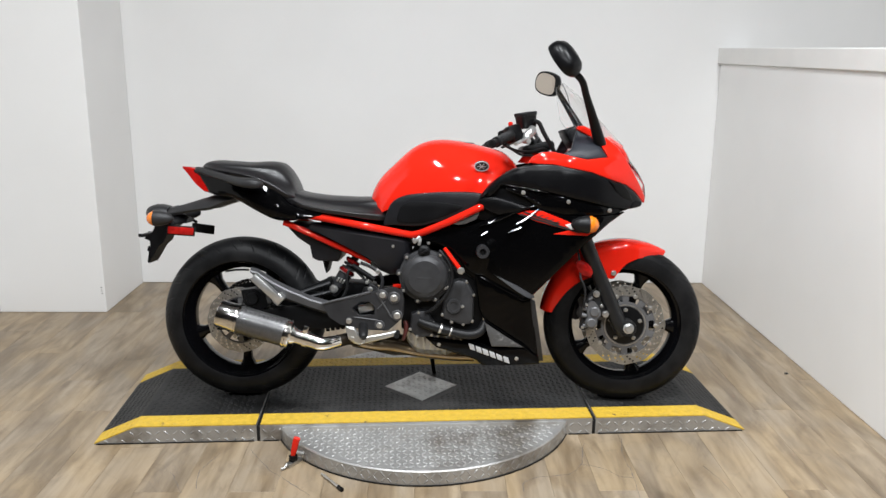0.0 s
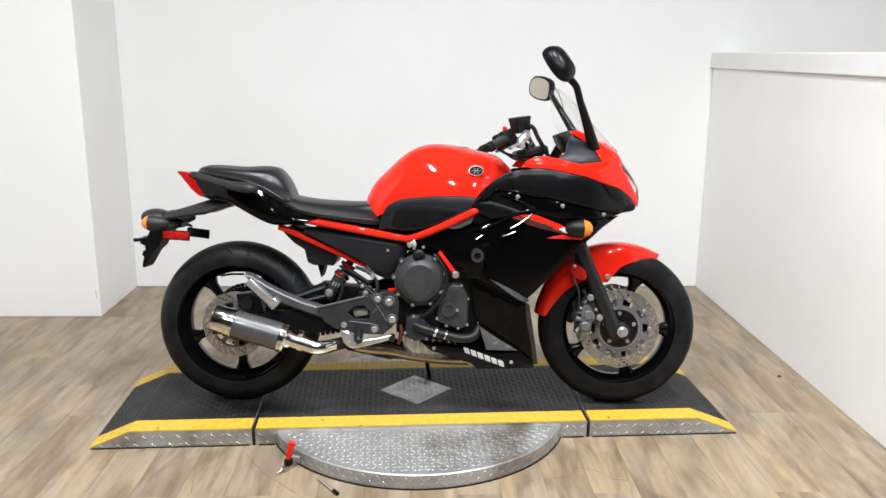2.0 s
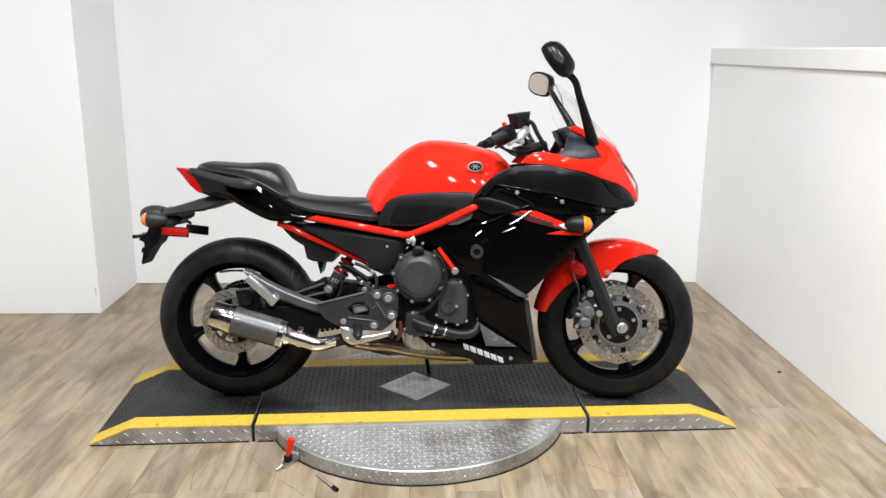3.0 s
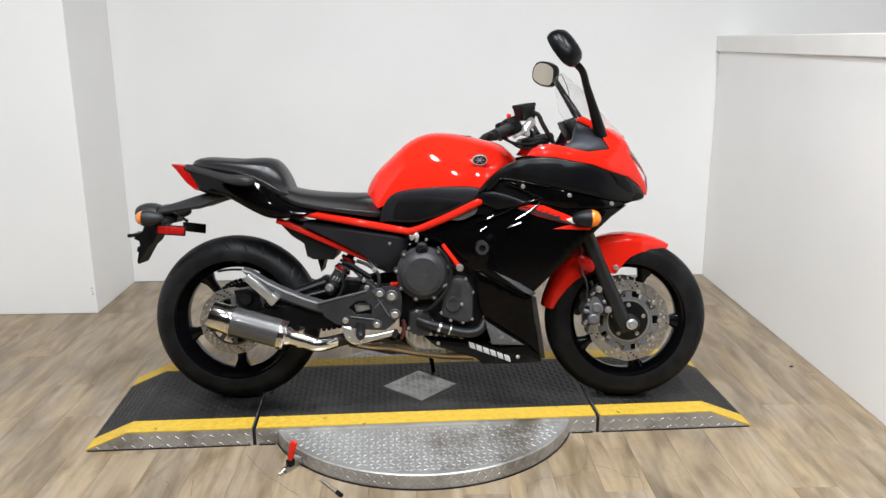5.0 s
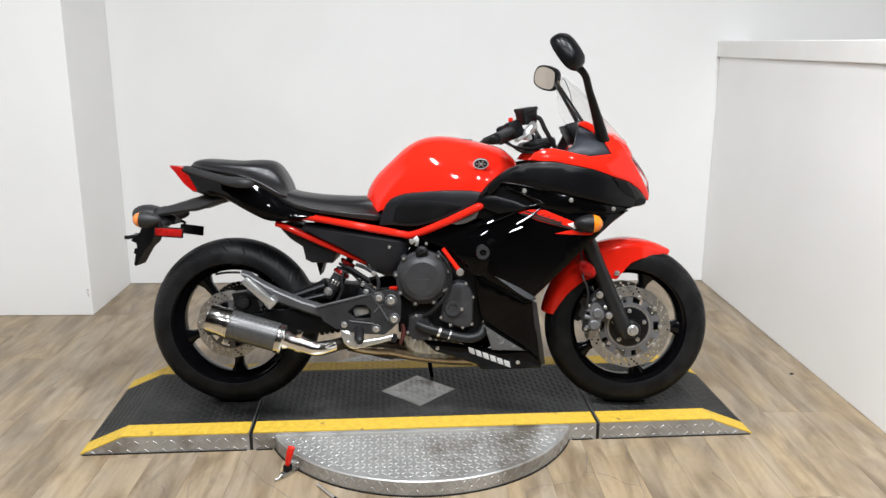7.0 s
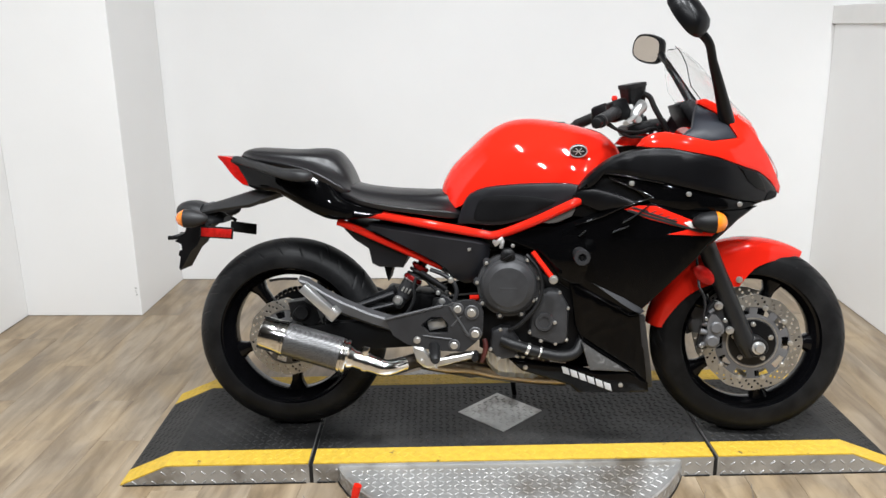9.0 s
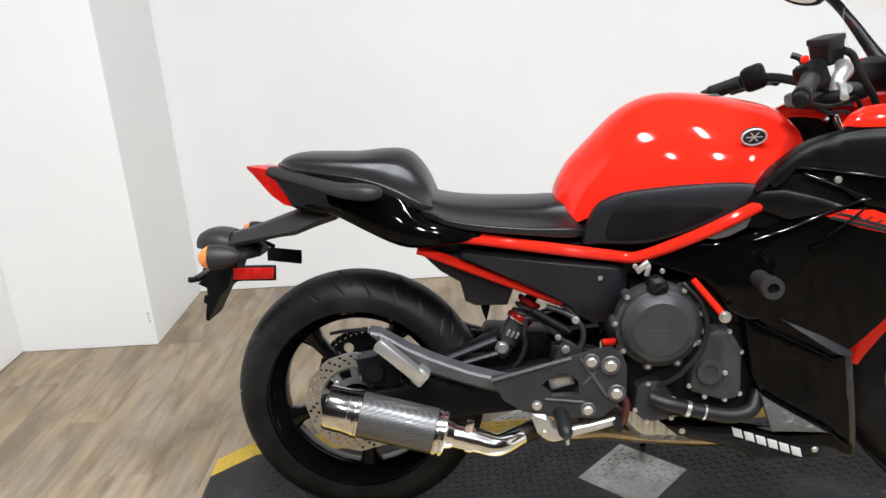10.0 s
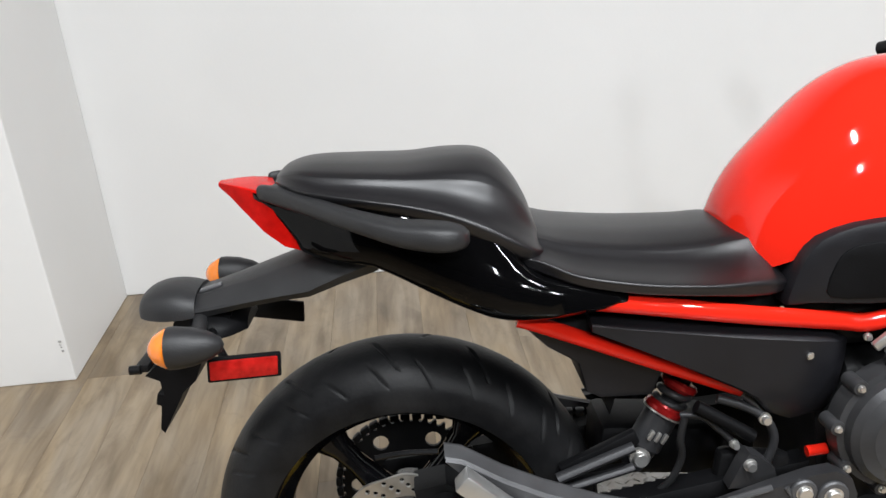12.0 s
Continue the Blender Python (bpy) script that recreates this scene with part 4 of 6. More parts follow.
            row.append((y + 0.08 * (zc - z) + (0.3 * (0.54 - z) if z < 0.54 else 0), z))
        zl = row[-1][0]
        row += [(zl + 0.006, zb), (zl + 0.03, zb)]
        rings.append([Vector((x, a, b)) for a, b in row])
    bridge(bm, rings)
    return bm


for s in (-1, 1):
    bm = tube(bmesh.new(), [(-0.47, 0.146 * s, 0.706), (-0.40, 0.155 * s, 0.697), (-0.25, 0.150 * s, 0.668), (-0.113, 0.136 * s, 0.642), (-0.063, 0.146 * s, 0.641), (0.03, 0.180 * s, 0.679), (0.105, 0.198 * s, 0.715), (0.19, 0.200 * s, 0.757), (0.265, 0.168 * s, 0.792)],
              [0.0132] * 9, 18, 8)
    part("frame_tube", bm, RED, bike, "red painted frame tube")
    bm = tube(bmesh.new(), [(-0.55, 0.124 * s, 0.677), (-0.52, 0.125 * s, 0.666), (-0.40, 0.118 * s, 0.612), (-0.232, 0.108 * s, 0.536)], 0.0114, 16, 6)
    part("frame_tube", bm, RED, bike, "red painted seat stay")
    bm = tube(bmesh.new(), [(0.038, 0.196 * s, 0.596), (0.096, 0.216 * s, 0.520)], [0.010, 0.011], 12, 1, 0.7)
    br = part("frame_tube", bm, RED, bike, "red engine brace")
    bolts(br, [(0.097, -0.224, 0.519, 0.013, 0.012)], s)
    bm = side_cover()
    if s > 0:
        bm.transform(Matrix.Diagonal((1, -1, 1, 1)))
    sp = part("side_cover", bm, COVER, bike, "matte black side cover", angle=25)
    bolts(sp, [(-0.151, -0.142, 0.596, 0.0065, 0.006)], s)
bm = tube(bmesh.new(), [(-0.12, -0.145, 0.45), (-0.148, -0.145, 0.448)], 0.008, 12, 1)
part("frame_tube", bm, RED, bike, "red frame end")

# ---- seats ----
def cushion(stations, n=5):
    """An upholstered cushion along x. Each station: x, top z at the middle, then half width and z of the top's edge, of the widest line and of the bottom."""
    cols = [smooth_path([(s[0], s[k], s[k + 1]) for s in stations], n) for k in (2, 4, 6)]
    tops = smooth_path([(s[0], s[1], 0) for s in stations], n)
    bm = bmesh.new()
    rings = []
    for i, tp in enumerate(tops):
        (yc, zc), (ym, zm), (yb, zb) = [(c[i].y, c[i].z) for c in cols]
        x, zt = tp.x, tp.y
        half = [(0, zt, 0), (0.45 * yc, zt - 0.10 * (zt - zc), 0), (0.82 * yc, zt - 0.52 * (zt - zc), 0), (0.95 * yc, zt - 0.82 * (zt - zc), 0), (yc, zc, 0), (yc + 0.20 * (ym - yc), zc - 0.36 * (zc - zm), 0), (yc + 0.55 * (ym - yc), zc - 0.70 * (zc - zm), 0), (yc + 0.88 * (ym - yc), zc - 0.90 * (zc - zm), 0), (ym, zm - 0.04 * (zc - zm), 0), (0.5 * (ym + yb) + 0.2 * (ym - yb), 0.45 * zm + 0.55 * zb, 0), (yb, zb, 0), (0.85 * yb, zb - 0.001, 0), (0, zb - 0.001, 0)]
        curve = smooth_path(half, 3)
        ring = [Vector((x, -p.x, p.y)) for p in curve[::-1]] + [Vector((x, p.x, p.y)) for p in curve[1:-1]]
        rings.append(ring)
    bridge(bm, rings)
    return bm


# rider seat: dished top whose edge dips in the middle, flanks that flare out to the frame
RIDER = [(-0.560, 0.762, 0.060, 0.760, 0.085, 0.757, 0.080, 0.750), (-0.545, 0.784, 0.085, 0.778, 0.125, 0.765, 0.120, 0.753), (-0.515, 0.790, 0.096, 0.781, 0.146, 0.762, 0.140, 0.744), (-0.470, 0.781, 0.102, 0.767, 0.164, 0.745, 0.160, 0.730), (-0.400, 0.773, 0.106, 0.755, 0.174, 0.732, 0.170, 0.717),
         (-0.340, 0.770, 0.105, 0.747, 0.174, 0.724, 0.170, 0.709), (-0.285, 0.768, 0.098, 0.746, 0.166, 0.717, 0.162, 0.701), (-0.235, 0.767, 0.088, 0.752, 0.153, 0.712, 0.149, 0.692), (-0.200, 0.754, 0.080, 0.749, 0.140, 0.707, 0.136, 0.688), (-0.176, 0.722, 0.070, 0.720, 0.122, 0.700, 0.118, 0.688)]
part("rider_seat", cushion(RIDER), VINYL, bike, "black vinyl rider seat", angle=70)
# pillion: flat rear pad rising to a bolster at its front, its edge and flank sweeping down at the front
PILL = [(-0.868, 0.882, 0.025, 0.880, 0.038, 0.877, 0.034, 0.873), (-0.856, 0.892, 0.050, 0.886, 0.068, 0.878, 0.060, 0.870), (-0.832, 0.899, 0.070, 0.889, 0.092, 0.873, 0.084, 0.860), (-0.800, 0.901, 0.084, 0.885, 0.108, 0.867, 0.100, 0.855), (-0.745, 0.898, 0.096, 0.881, 0.126, 0.859, 0.118, 0.846), (-0.685, 0.895, 0.102, 0.876, 0.139, 0.849, 0.131, 0.833),
        (-0.630, 0.898, 0.104, 0.871, 0.147, 0.834, 0.139, 0.815), (-0.588, 0.896, 0.102, 0.863, 0.149, 0.815, 0.141, 0.793), (-0.562, 0.886, 0.098, 0.848, 0.147, 0.800, 0.139, 0.776), (-0.540, 0.862, 0.093, 0.828, 0.143, 0.787, 0.135, 0.765), (-0.522, 0.830, 0.086, 0.805, 0.135, 0.777, 0.127, 0.759), (-0.510, 0.792, 0.074, 0.784, 0.118, 0.771, 0.110, 0.758)]
part("pillion_seat", cushion(PILL), VINYL, bike, "black vinyl pillion pad with raised front", angle=70)

# ---- tail ----
def cowl_skin(x, z):
    """Side of the tail: narrow at the lamp, wide at the seat, rolled over at its upper and lower edges."""
    lo = glide(x, [(-0.92, 0.86), (-0.85, 0.775), (-0.74, 0.76), (-0.6, 0.690), (-0.53, 0.683), (-0.4, 0.700)])
    hi = glide(x, [(-0.92, 0.88), (-0.85, 0.862), (-0.7, 0.842), (-0.6, 0.805), (-0.5, 0.742), (-0.4, 0.712)])
    t = min(1, max(0, (z - lo) / (hi - lo)))
    return -glide(x, [(-0.92, 0.050), (-0.85, 0.066), (-0.80, 0.090), (-0.75, 0.112), (-0.6, 0.143), (-0.5, 0.158), (-0.4, 0.164)]) - glide(x, [(-0.9, 0.004), (-0.8, 0.012), (-0.66, 0.027), (-0.58, 0.028), (-0.5, 0.016), (-0.42, 0.006)]) * math.sin(math.pi * t ** 0.72)


bm = bmesh.new()
panel(bm, [(-0.902, 0.868), (-0.876, 0.838), (-0.846, 0.797), (-0.838, 0.780), (-0.80, 0.771), (-0.767, 0.766), (-0.738, 0.765), (-0.668, 0.730), (-0.590, 0.692), (-0.545, 0.684), (-0.488, 0.688), (-0.44, 0.694), (-0.414, 0.699), (-0.404, 0.710), (-0.42, 0.721), (-0.46, 0.729), (-0.515, 0.742), (-0.545, 0.766), (-0.575, 0.80), (-0.64, 0.83), (-0.75, 0.855)],
      lambda x, z: cowl_skin(x, z), 0.05, 0.010, smooth=2)
tc = part("tail_cowl", bm, BLACK, bike, "gloss black tail cowl")
mirrored("tail_cowl", tc)
bm = bmesh.new()
hull(bm, [(-0.84, 0.045, 0.80, 0.852), (-0.75, 0.085, 0.765, 0.842), (-0.6, 0.12, 0.70, 0.785), (-0.45, 0.12, 0.69, 0.735), (-0.30, 0.11, 0.66, 0.70), (-0.1, 0.09, 0.65, 0.69)], 14, 3)
part("seat_tray", bm, MATTE, bike)
for s in (-1, 1):
    rings = []
    line = [(-0.893, 0.050, 0.866, 0.005, 0.006), (-0.886, 0.054, 0.8655, 0.010, 0.010), (-0.855, 0.072, 0.860, 0.013, 0.013), (-0.813, 0.104, 0.851, 0.015, 0.0125), (-0.775, 0.132, 0.842, 0.017, 0.0125), (-0.737, 0.155, 0.833, 0.019, 0.0135), (-0.700, 0.174, 0.825, 0.021, 0.0155), (-0.660, 0.188, 0.821, 0.022, 0.0175), (-0.635, 0.191, 0.819, 0.020, 0.0165), (-0.618, 0.188, 0.817, 0.014, 0.012), (-0.611, 0.184, 0.816, 0.006, 0.006)]
    for p, q in zip(smooth_path([(a, b, c) for a, b, c, _, _ in line], 4), smooth_path([(d, e, 0) for _, _, _, d, e in line], 4)):
        ring = []
        for k in range(16):
            a = 2 * math.pi * k / 16
            ca, sa = math.cos(a), math.sin(a)
            up = math.copysign(abs(sa) ** (0.55 if sa > 0 else 0.85), sa) * q.y
            ring.append(Vector((p.x, s * (p.y + math.copysign(abs(ca) ** 0.7, ca) * q.x), p.z + up - 0.18 * ca * q.x)))
        rings.append(ring)
    bm = bmesh.new()
    bridge(bm, rings)
    part("grab_rail", bm, RAIL, bike, "textured black grab rail", angle=50)
# red tail lamp wrapping the end
bm = bmesh.new()
rings = []
for x, w, z0, z1 in ((-0.954, 0.010, 0.870, 0.876), (-0.935, 0.027, 0.855, 0.875), (-0.915, 0.042, 0.834, 0.873), (-0.89, 0.055, 0.806, 0.868), (-0.862, 0.064, 0.784, 0.860), (-0.835, 0.070, 0.777, 0.850)):
    rings.append([Vector((x, w * c, z0 + (z1 - z0) * d)) for c, d in ((-0.75, 0), (-0.97, 0.06), (-1, 0.5), (-1, 0.95), (-0.95, 1), (0, 1.04), (0.95, 1), (1, 0.95), (1, 0.5), (0.97, 0.06), (0.75, 0), (0, -0.03))])
bridge(bm, rings)
tl = part("tail_lamp", bm, REDLENS, bike, "red tail lamp lens", angle=30)
# rear mudguard arm: a ridged blade with bevelled flanks, then the plate light pod and the plate carrier
bm = bmesh.new()
rings = []
for x, w, zr, zs, ze, t in ((-0.735, 0.084, 0.790, 0.782, 0.768, 0.020), (-0.785, 0.084, 0.783, 0.776, 0.752, 0.018), (-0.836, 0.080, 0.769, 0.762, 0.730, 0.014), (-0.875, 0.074, 0.757, 0.750, 0.724, 0.012), (-0.932, 0.066, 0.739, 0.733, 0.715, 0.012), (-0.985, 0.058, 0.724, 0.718, 0.706, 0.014), (-1.020, 0.052, 0.716, 0.711, 0.702, 0.016)):
    rings.append([Vector((x, w * c, z)) for c, z in ((-0.92, ze - t), (-1, ze - 0.3 * t), (-0.97, ze), (-0.62, zs), (-0.54, zs + 0.003), (-0.12, zr), (0.12, zr), (0.54, zs + 0.003), (0.62, zs), (0.97, ze), (1, ze - 0.3 * t), (0.92, ze - t), (0, ze - 0.8 * t))])
bridge(bm, rings)
arm = part("rear_mudguard", bm, RAIL, bike, "matte black tail tidy arm", angle=22)
bm = block(bmesh.new(), (0.034, 0.010, 0.005), pose(-0.985, -0.018, 0.7245, 0, -15, 0), 0.002)
part("cover_clip", bm, CALIPER, arm, "grey plastic clip")
bm = bmesh.new()
hull(bm, station_curve([(-1.093, 0.024, 0.695, 0.706), (-1.084, 0.042, 0.692, 0.722), (-1.060, 0.054, 0.690, 0.732), (-1.030, 0.058, 0.690, 0.732), (-1.004, 0.056, 0.692, 0.724)], 4), 16, 2.6)
part("plate_light", bm, RAIL, arm)
bm = bmesh.new()
hull(bm, station_curve([(-1.030, 0.030, 0.672, 0.694), (-1.000, 0.070, 0.668, 0.698), (-0.965, 0.072, 0.664, 0.694), (-0.935, 0.040, 0.664, 0.682)], 4), 14, 2.4)
part("signal_bridge", bm, MATTE, arm)
bm = bmesh.new()
plate(bm, [(-0.955, 0.690), (-0.965, 0.664), (-0.998, 0.640), (-1.020, 0.592), (-1.040, 0.576), (-1.078, 0.512), (-1.083, 0.519), (-1.076, 0.556), (-1.083, 0.560), (-1.079, 0.576), (-1.070, 0.574), (-1.072, 0.596), (-1.092, 0.606), (-1.060, 0.632), (-1.035, 0.69)], -0.05, 0.05)
bmesh.ops.bevel(bm, geom=[e for e in bm.edges if len(e.link_faces) == 2 and e.calc_face_angle(0) > 1.2], offset=0.004, segments=1, affect="EDGES")
part("plate_carrier", bm, MATTE, arm)
for s in (-1, 1):
    # winker pod: body and amber cap
    bm = tube(bmesh.new(), [(-1.0, 0.04 * s, 0.688), (-0.99, 0.10 * s, 0.682)], 0.011, 10, 1)
    lathe(bm, [(0.0, 0.072), (0.010, 0.067), (0.019, 0.052), (0.026, 0.030), (0.0285, 0.010), (0.0285, 0.0), (0.0, 0.0)], 24, "x", centre=(-1.012, 0.160 * s, 0.690))
    pod = part("turn_signal", bm, RAIL, arm, "black turn signal with an amber lens", angle=50)
    bm = lathe(bmesh.new(), [(0.0, -0.027), (0.010, -0.025), (0.020, -0.017), (0.027, -0.003), (0.0275, 0.0), (0, 0)], 24, "x", centre=(-1.0125, 0.160 * s, 0.690))
    part("lens", bm, AMBER, pod, "amber lens")
    # side reflector on a bent stay
    bm = tube(bmesh.new(), [(-0.985, 0.05 * s, 0.675), (-0.968, 0.10 * s, 0.672), (-0.950, 0.130 * s, 0.655)], 0.006, 8)
    block(bm, (0.098, 0.008, 0.036), pose(-0.925, 0.133 * s, 0.644 if s < 0 else 0.629, 0, 5, 14 * s * -1 if s < 0 else -14), 0.003)
    rf = part("reflector_mount", bm, MATTE, arm)
    if s < 0:
        bm = block(bmesh.new(), (0.090, 0.006, 0.027), pose(-0.925, -0.1375, 0.644, 0, 5, 14), 0.002)
        part("reflector", bm, DARKRED, rf, "red side reflector")
    else:
        bm = block(bmesh.new(), (0.080, 0.006, 0.020), pose(-0.925, 0.140, 0.632, 0, 5, -14), 0.002)
        part("reflector", bm, DARKRED, rf, "red side reflector")
bm = bmesh.new()
block(bm, (0.02, 0.10, 0.012), pose(-1.095, 0, 0.617), 0.003)
for yy in (-0.05, 0.05):
    lathe(bm, [(0, -0.012), (0.007, -0.012), (0.007, 0.004), (0, 0.004)], 10, "x", centre=(-1.10, yy, 0.617))
part("plate_bar", bm, DARKMETAL, arm)
# inner mudguard and mud flap ahead of the tyre
bm = bmesh.new()
panel(bm, [(-0.545, 0.668), (-0.536, 0.650), (-0.505, 0.618), (-0.462, 0.590), (-0.452, 0.544), (-0.430, 0.533), (-0.356, 0.531), (-0.342, 0.565), (-0.335, 0.60), (-0.45, 0.66)], -0.098, 0.2, 0.006, smooth=0)
part("inner_mudguard", bm, COVER, bike)
bm = plate(bmesh.new(), [(-0.425, 0.545), (-0.39, 0.545), (-0.402, 0.50), (-0.408, 0.48), (-0.414, 0.50)], -0.05, 0.05)
part("mud_flap", bm, MATTE, bike)

# ---- tank ----
bm = bmesh.new()
TANK = [(-0.240, 0.050, 0.705, 0.760), (-0.233, 0.072, 0.70, 0.793), (-0.203, 0.102, 0.712, 0.843), (-0.153, 0.127, 0.735, 0.893), (-0.095, 0.143, 0.758, 0.946), (-0.04, 0.155, 0.765, 0.975), (0.02, 0.168, 0.772, 0.985), (0.095, 0.180, 0.778, 0.979), (0.18, 0.184, 0.785, 0.961), (0.25, 0.167, 0.780, 0.940), (0.29, 0.13, 0.795, 0.908), (0.31, 0.09, 0.81, 0.878)]
hull(bm, station_curve(TANK, 5), 36, 2.1)
tank = part("fuel_tank", bm, RED, bike, "gloss red fuel tank", angle=60)
for s in (-1, 1):
    bm = bmesh.new()
    panel(bm, [(-0.185, 0.670), (-0.18, 0.698), (-0.167, 0.734), (-0.146, 0.763), (-0.101, 0.782), (-0.041, 0.790), (0.04, 0.796), (0.141, 0.796), (0.191, 0.784), (0.206, 0.769), (0.131, 0.734), (0.06, 0.701), (0.0, 0.684), (-0.051, 0.671), (-0.101, 0.670), (-0.152, 0.672)],
          lambda x, z: -interp(x, [(-0.2, 0.140), (-0.1, 0.157), (0.05, 0.186), (0.2, 0.200)]), 0.04, 0.009, smooth=2, grid=0.016)
    if s > 0:
        bm.transform(Matrix.Diagonal((1, -1, 1, 1)))
    kc = part("tank_cover", bm, COVER, bike, "matte black lower tank cover")
    bm = panel(bmesh.new(), [(-0.137, 0.690), (-0.127, 0.729), (-0.113, 0.748), (-0.082, 0.758), (-0.009, 0.759), (0.069, 0.752), (0.104, 0.741), (0.052, 0.714), (-0.020, 0.688), (-0.057, 0.681), (-0.116, 0.680)], lambda x, z: -interp(x, [(-0.2, 0.140), (-0.1, 0.157), (0.05, 0.186), (0.2, 0.200)]) - 0.0022, 0.004, 0.002, smooth=2, grid=0.016)
    if s > 0:
        bm.transform(Matrix.Diagonal((1, -1, 1, 1)))
    part("knee_pad", bm, MATTE, kc, "darker grained knee pad")
    # round badge
    e = Vector((0.167, -0.178, 0.888))
    m = Matrix.Translation((e.x, e.y * -s, e.z)) @ Matrix.Rotation(radians(29 * -s), 4, "X") @ Matrix.Diagonal((1, 1, 0.76, 1))
    bm = bmesh.new()
    lathe(bm, [(0, -0.002), (0.0245, -0.002), (0.026, 0.0), (0.026, 0.006), (0, 0.006)], 32)
    if s > 0:
        bm.transform(Matrix.Diagonal((1, -1, 1, 1)))
    bm.transform(m)
    bd = part("badge", bm, DARKBAR, tank, "round black and silver badge")
    bm = bmesh.new()
    lathe(bm, [(0.0228, -0.0035), (0.0262, -0.0035), (0.0262, 0.0), (0.0228, 0.0)], 32, closed=True)
    for turn in (0, 60, 120):
        block(bm, (0.033, 0.0015, 0.0026), Matrix.Translation((0, -0.0025, 0)) @ Matrix.Rotation(radians(turn), 4, "Y"), 0.0003)
    if s > 0:
        bm.transform(Matrix.Diagonal((1, -1, 1, 1)))
    bm.transform(m)
    part("badge_ring", bm, DECAL, bd)
bm = lathe(bmesh.new(), [(0, 0.012), (0.04, 0.012), (0.046, 0.008), (0.05, 0.0), (0.0, 0.0)], 32, "z", centre=(0.10, 0, 0.962))
part("fuel_cap", bm, GREYMETAL, tank)


# ---- fairing ----
def wide(x):
    return glide(x, [(0.10, 0.195), (0.2, 0.215), (0.35, 0.245), (0.45, 0.25), (0.55, 0.235), (0.63, 0.205), (0.70, 0.160), (0.76, 0.10), (0.80, 0.04)])


def shape(x, z):
    """The fairing's skin: widest at mid height, tucked in above and below."""
    k = glide(z, [(0.15, 0.70), (0.25, 0.80), (0.42, 0.92), (0.60, 0.97), (0.74, 0.995), (0.83, 1.0), (0.885, 0.985), (0.935, 0.93), (1.0, 0.66)])
    return -wide(x) * k


def both(name, bm, material, label=""):
    o = part(name, bm, material, bike, label)
    mirrored(name, o, label=label)
    return o


bm = panel(bmesh.new(), [(0.160, 0.775), (0.182, 0.809), (0.209, 0.836), (0.261, 0.873), (0.336, 0.895), (0.412, 0.897), (0.468, 0.886), (0.545, 0.871), (0.617, 0.846), (0.676, 0.828), (0.72, 0.799), (0.752, 0.768), (0.747, 0.747), (0.693, 0.740), (0.629, 0.744), (0.547, 0.763), (0.468, 0.781), (0.396, 0.799), (0.327, 0.812), (0.245, 0.823), (0.225, 0.805), (0.200, 0.784)],
           lambda x, z: shape(x, z) - 0.012, 0.03, 0.012, smooth=3, grid=0.016)
uc = both("upper_cowl", bm, SATIN, "satin black upper side cowl")
bm = panel(bmesh.new(), [(0.150, 0.70), (0.150, 0.77), (0.21, 0.82), (0.33, 0.83), (0.55, 0.78), (0.62, 0.74), (0.45, 0.70), (0.25, 0.69)], lambda x, z: shape(x, z) + 0.014, 0.02, 0.004, smooth=0)
both("cowl_backing", bm, MATTE, "matte black inner fairing")
bm = panel(bmesh.new(), [(0.606, 0.844), (0.666, 0.828), (0.695, 0.796), (0.709, 0.766), (0.668, 0.780), (0.638, 0.802)], lambda x, z: shape(x, z) - 0.0145, 0.01, 0.003, smooth=0)
part("air_duct", bm, BLACK, uc, "gloss black duct mouth")
bm = panel(bmesh.new(), [(0.700, 0.742), (0.746, 0.750), (0.750, 0.766), (0.722, 0.772), (0.706, 0.762)], lambda x, z: shape(x, z) - 0.015, 0.01, 0.004, smooth=0)
part("duct_lip", bm, MATTE, uc)
# glossy insert under the crease, with a rounded lobe behind it
bm = panel(bmesh.new(), [(0.236, 0.821), (0.327, 0.810), (0.397, 0.797), (0.47, 0.780), (0.548, 0.763), (0.631, 0.744), (0.695, 0.739), (0.633, 0.722), (0.55, 0.718), (0.452, 0.722), (0.366, 0.742), (0.319, 0.778)], lambda x, z: shape(x, z) - 0.003, 0.03, 0.006, smooth=0)
ci = both("cowl_insert", bm, BLACK, "gloss black lower cowl insert")
bm = panel(bmesh.new(), [(0.150, 0.760), (0.170, 0.781), (0.215, 0.783), (0.272, 0.768), (0.325, 0.748), (0.350, 0.752), (0.300, 0.730), (0.262, 0.724), (0.225, 0.716), (0.177, 0.735)], lambda x, z: shape(x, z) - 0.008, 0.03, 0.010, smooth=1)
both("cowl_lobe", bm, SATIN, "satin black rear cowl lobe")


def bead(name, line, r, parent, material, out=0.004, flat=1.0):
    """A thin rolled edge lying along the fairing's skin."""
    return part(name, tube(bmesh.new(), [(x, shape(x, z) - out, z) for x, z in line], r, 10, 6, flat), material, parent)


bead("edge_bead", [(0.236, 0.826), (0.285, 0.820), (0.328, 0.812), (0.398, 0.799)], 0.0025, ci, GLINT_BLACK, 0.010)
bead("edge_bead", [(0.250, 0.812), (0.319, 0.783), (0.372, 0.759)], 0.0025, ci, GLINT_BLACK, 0.006)
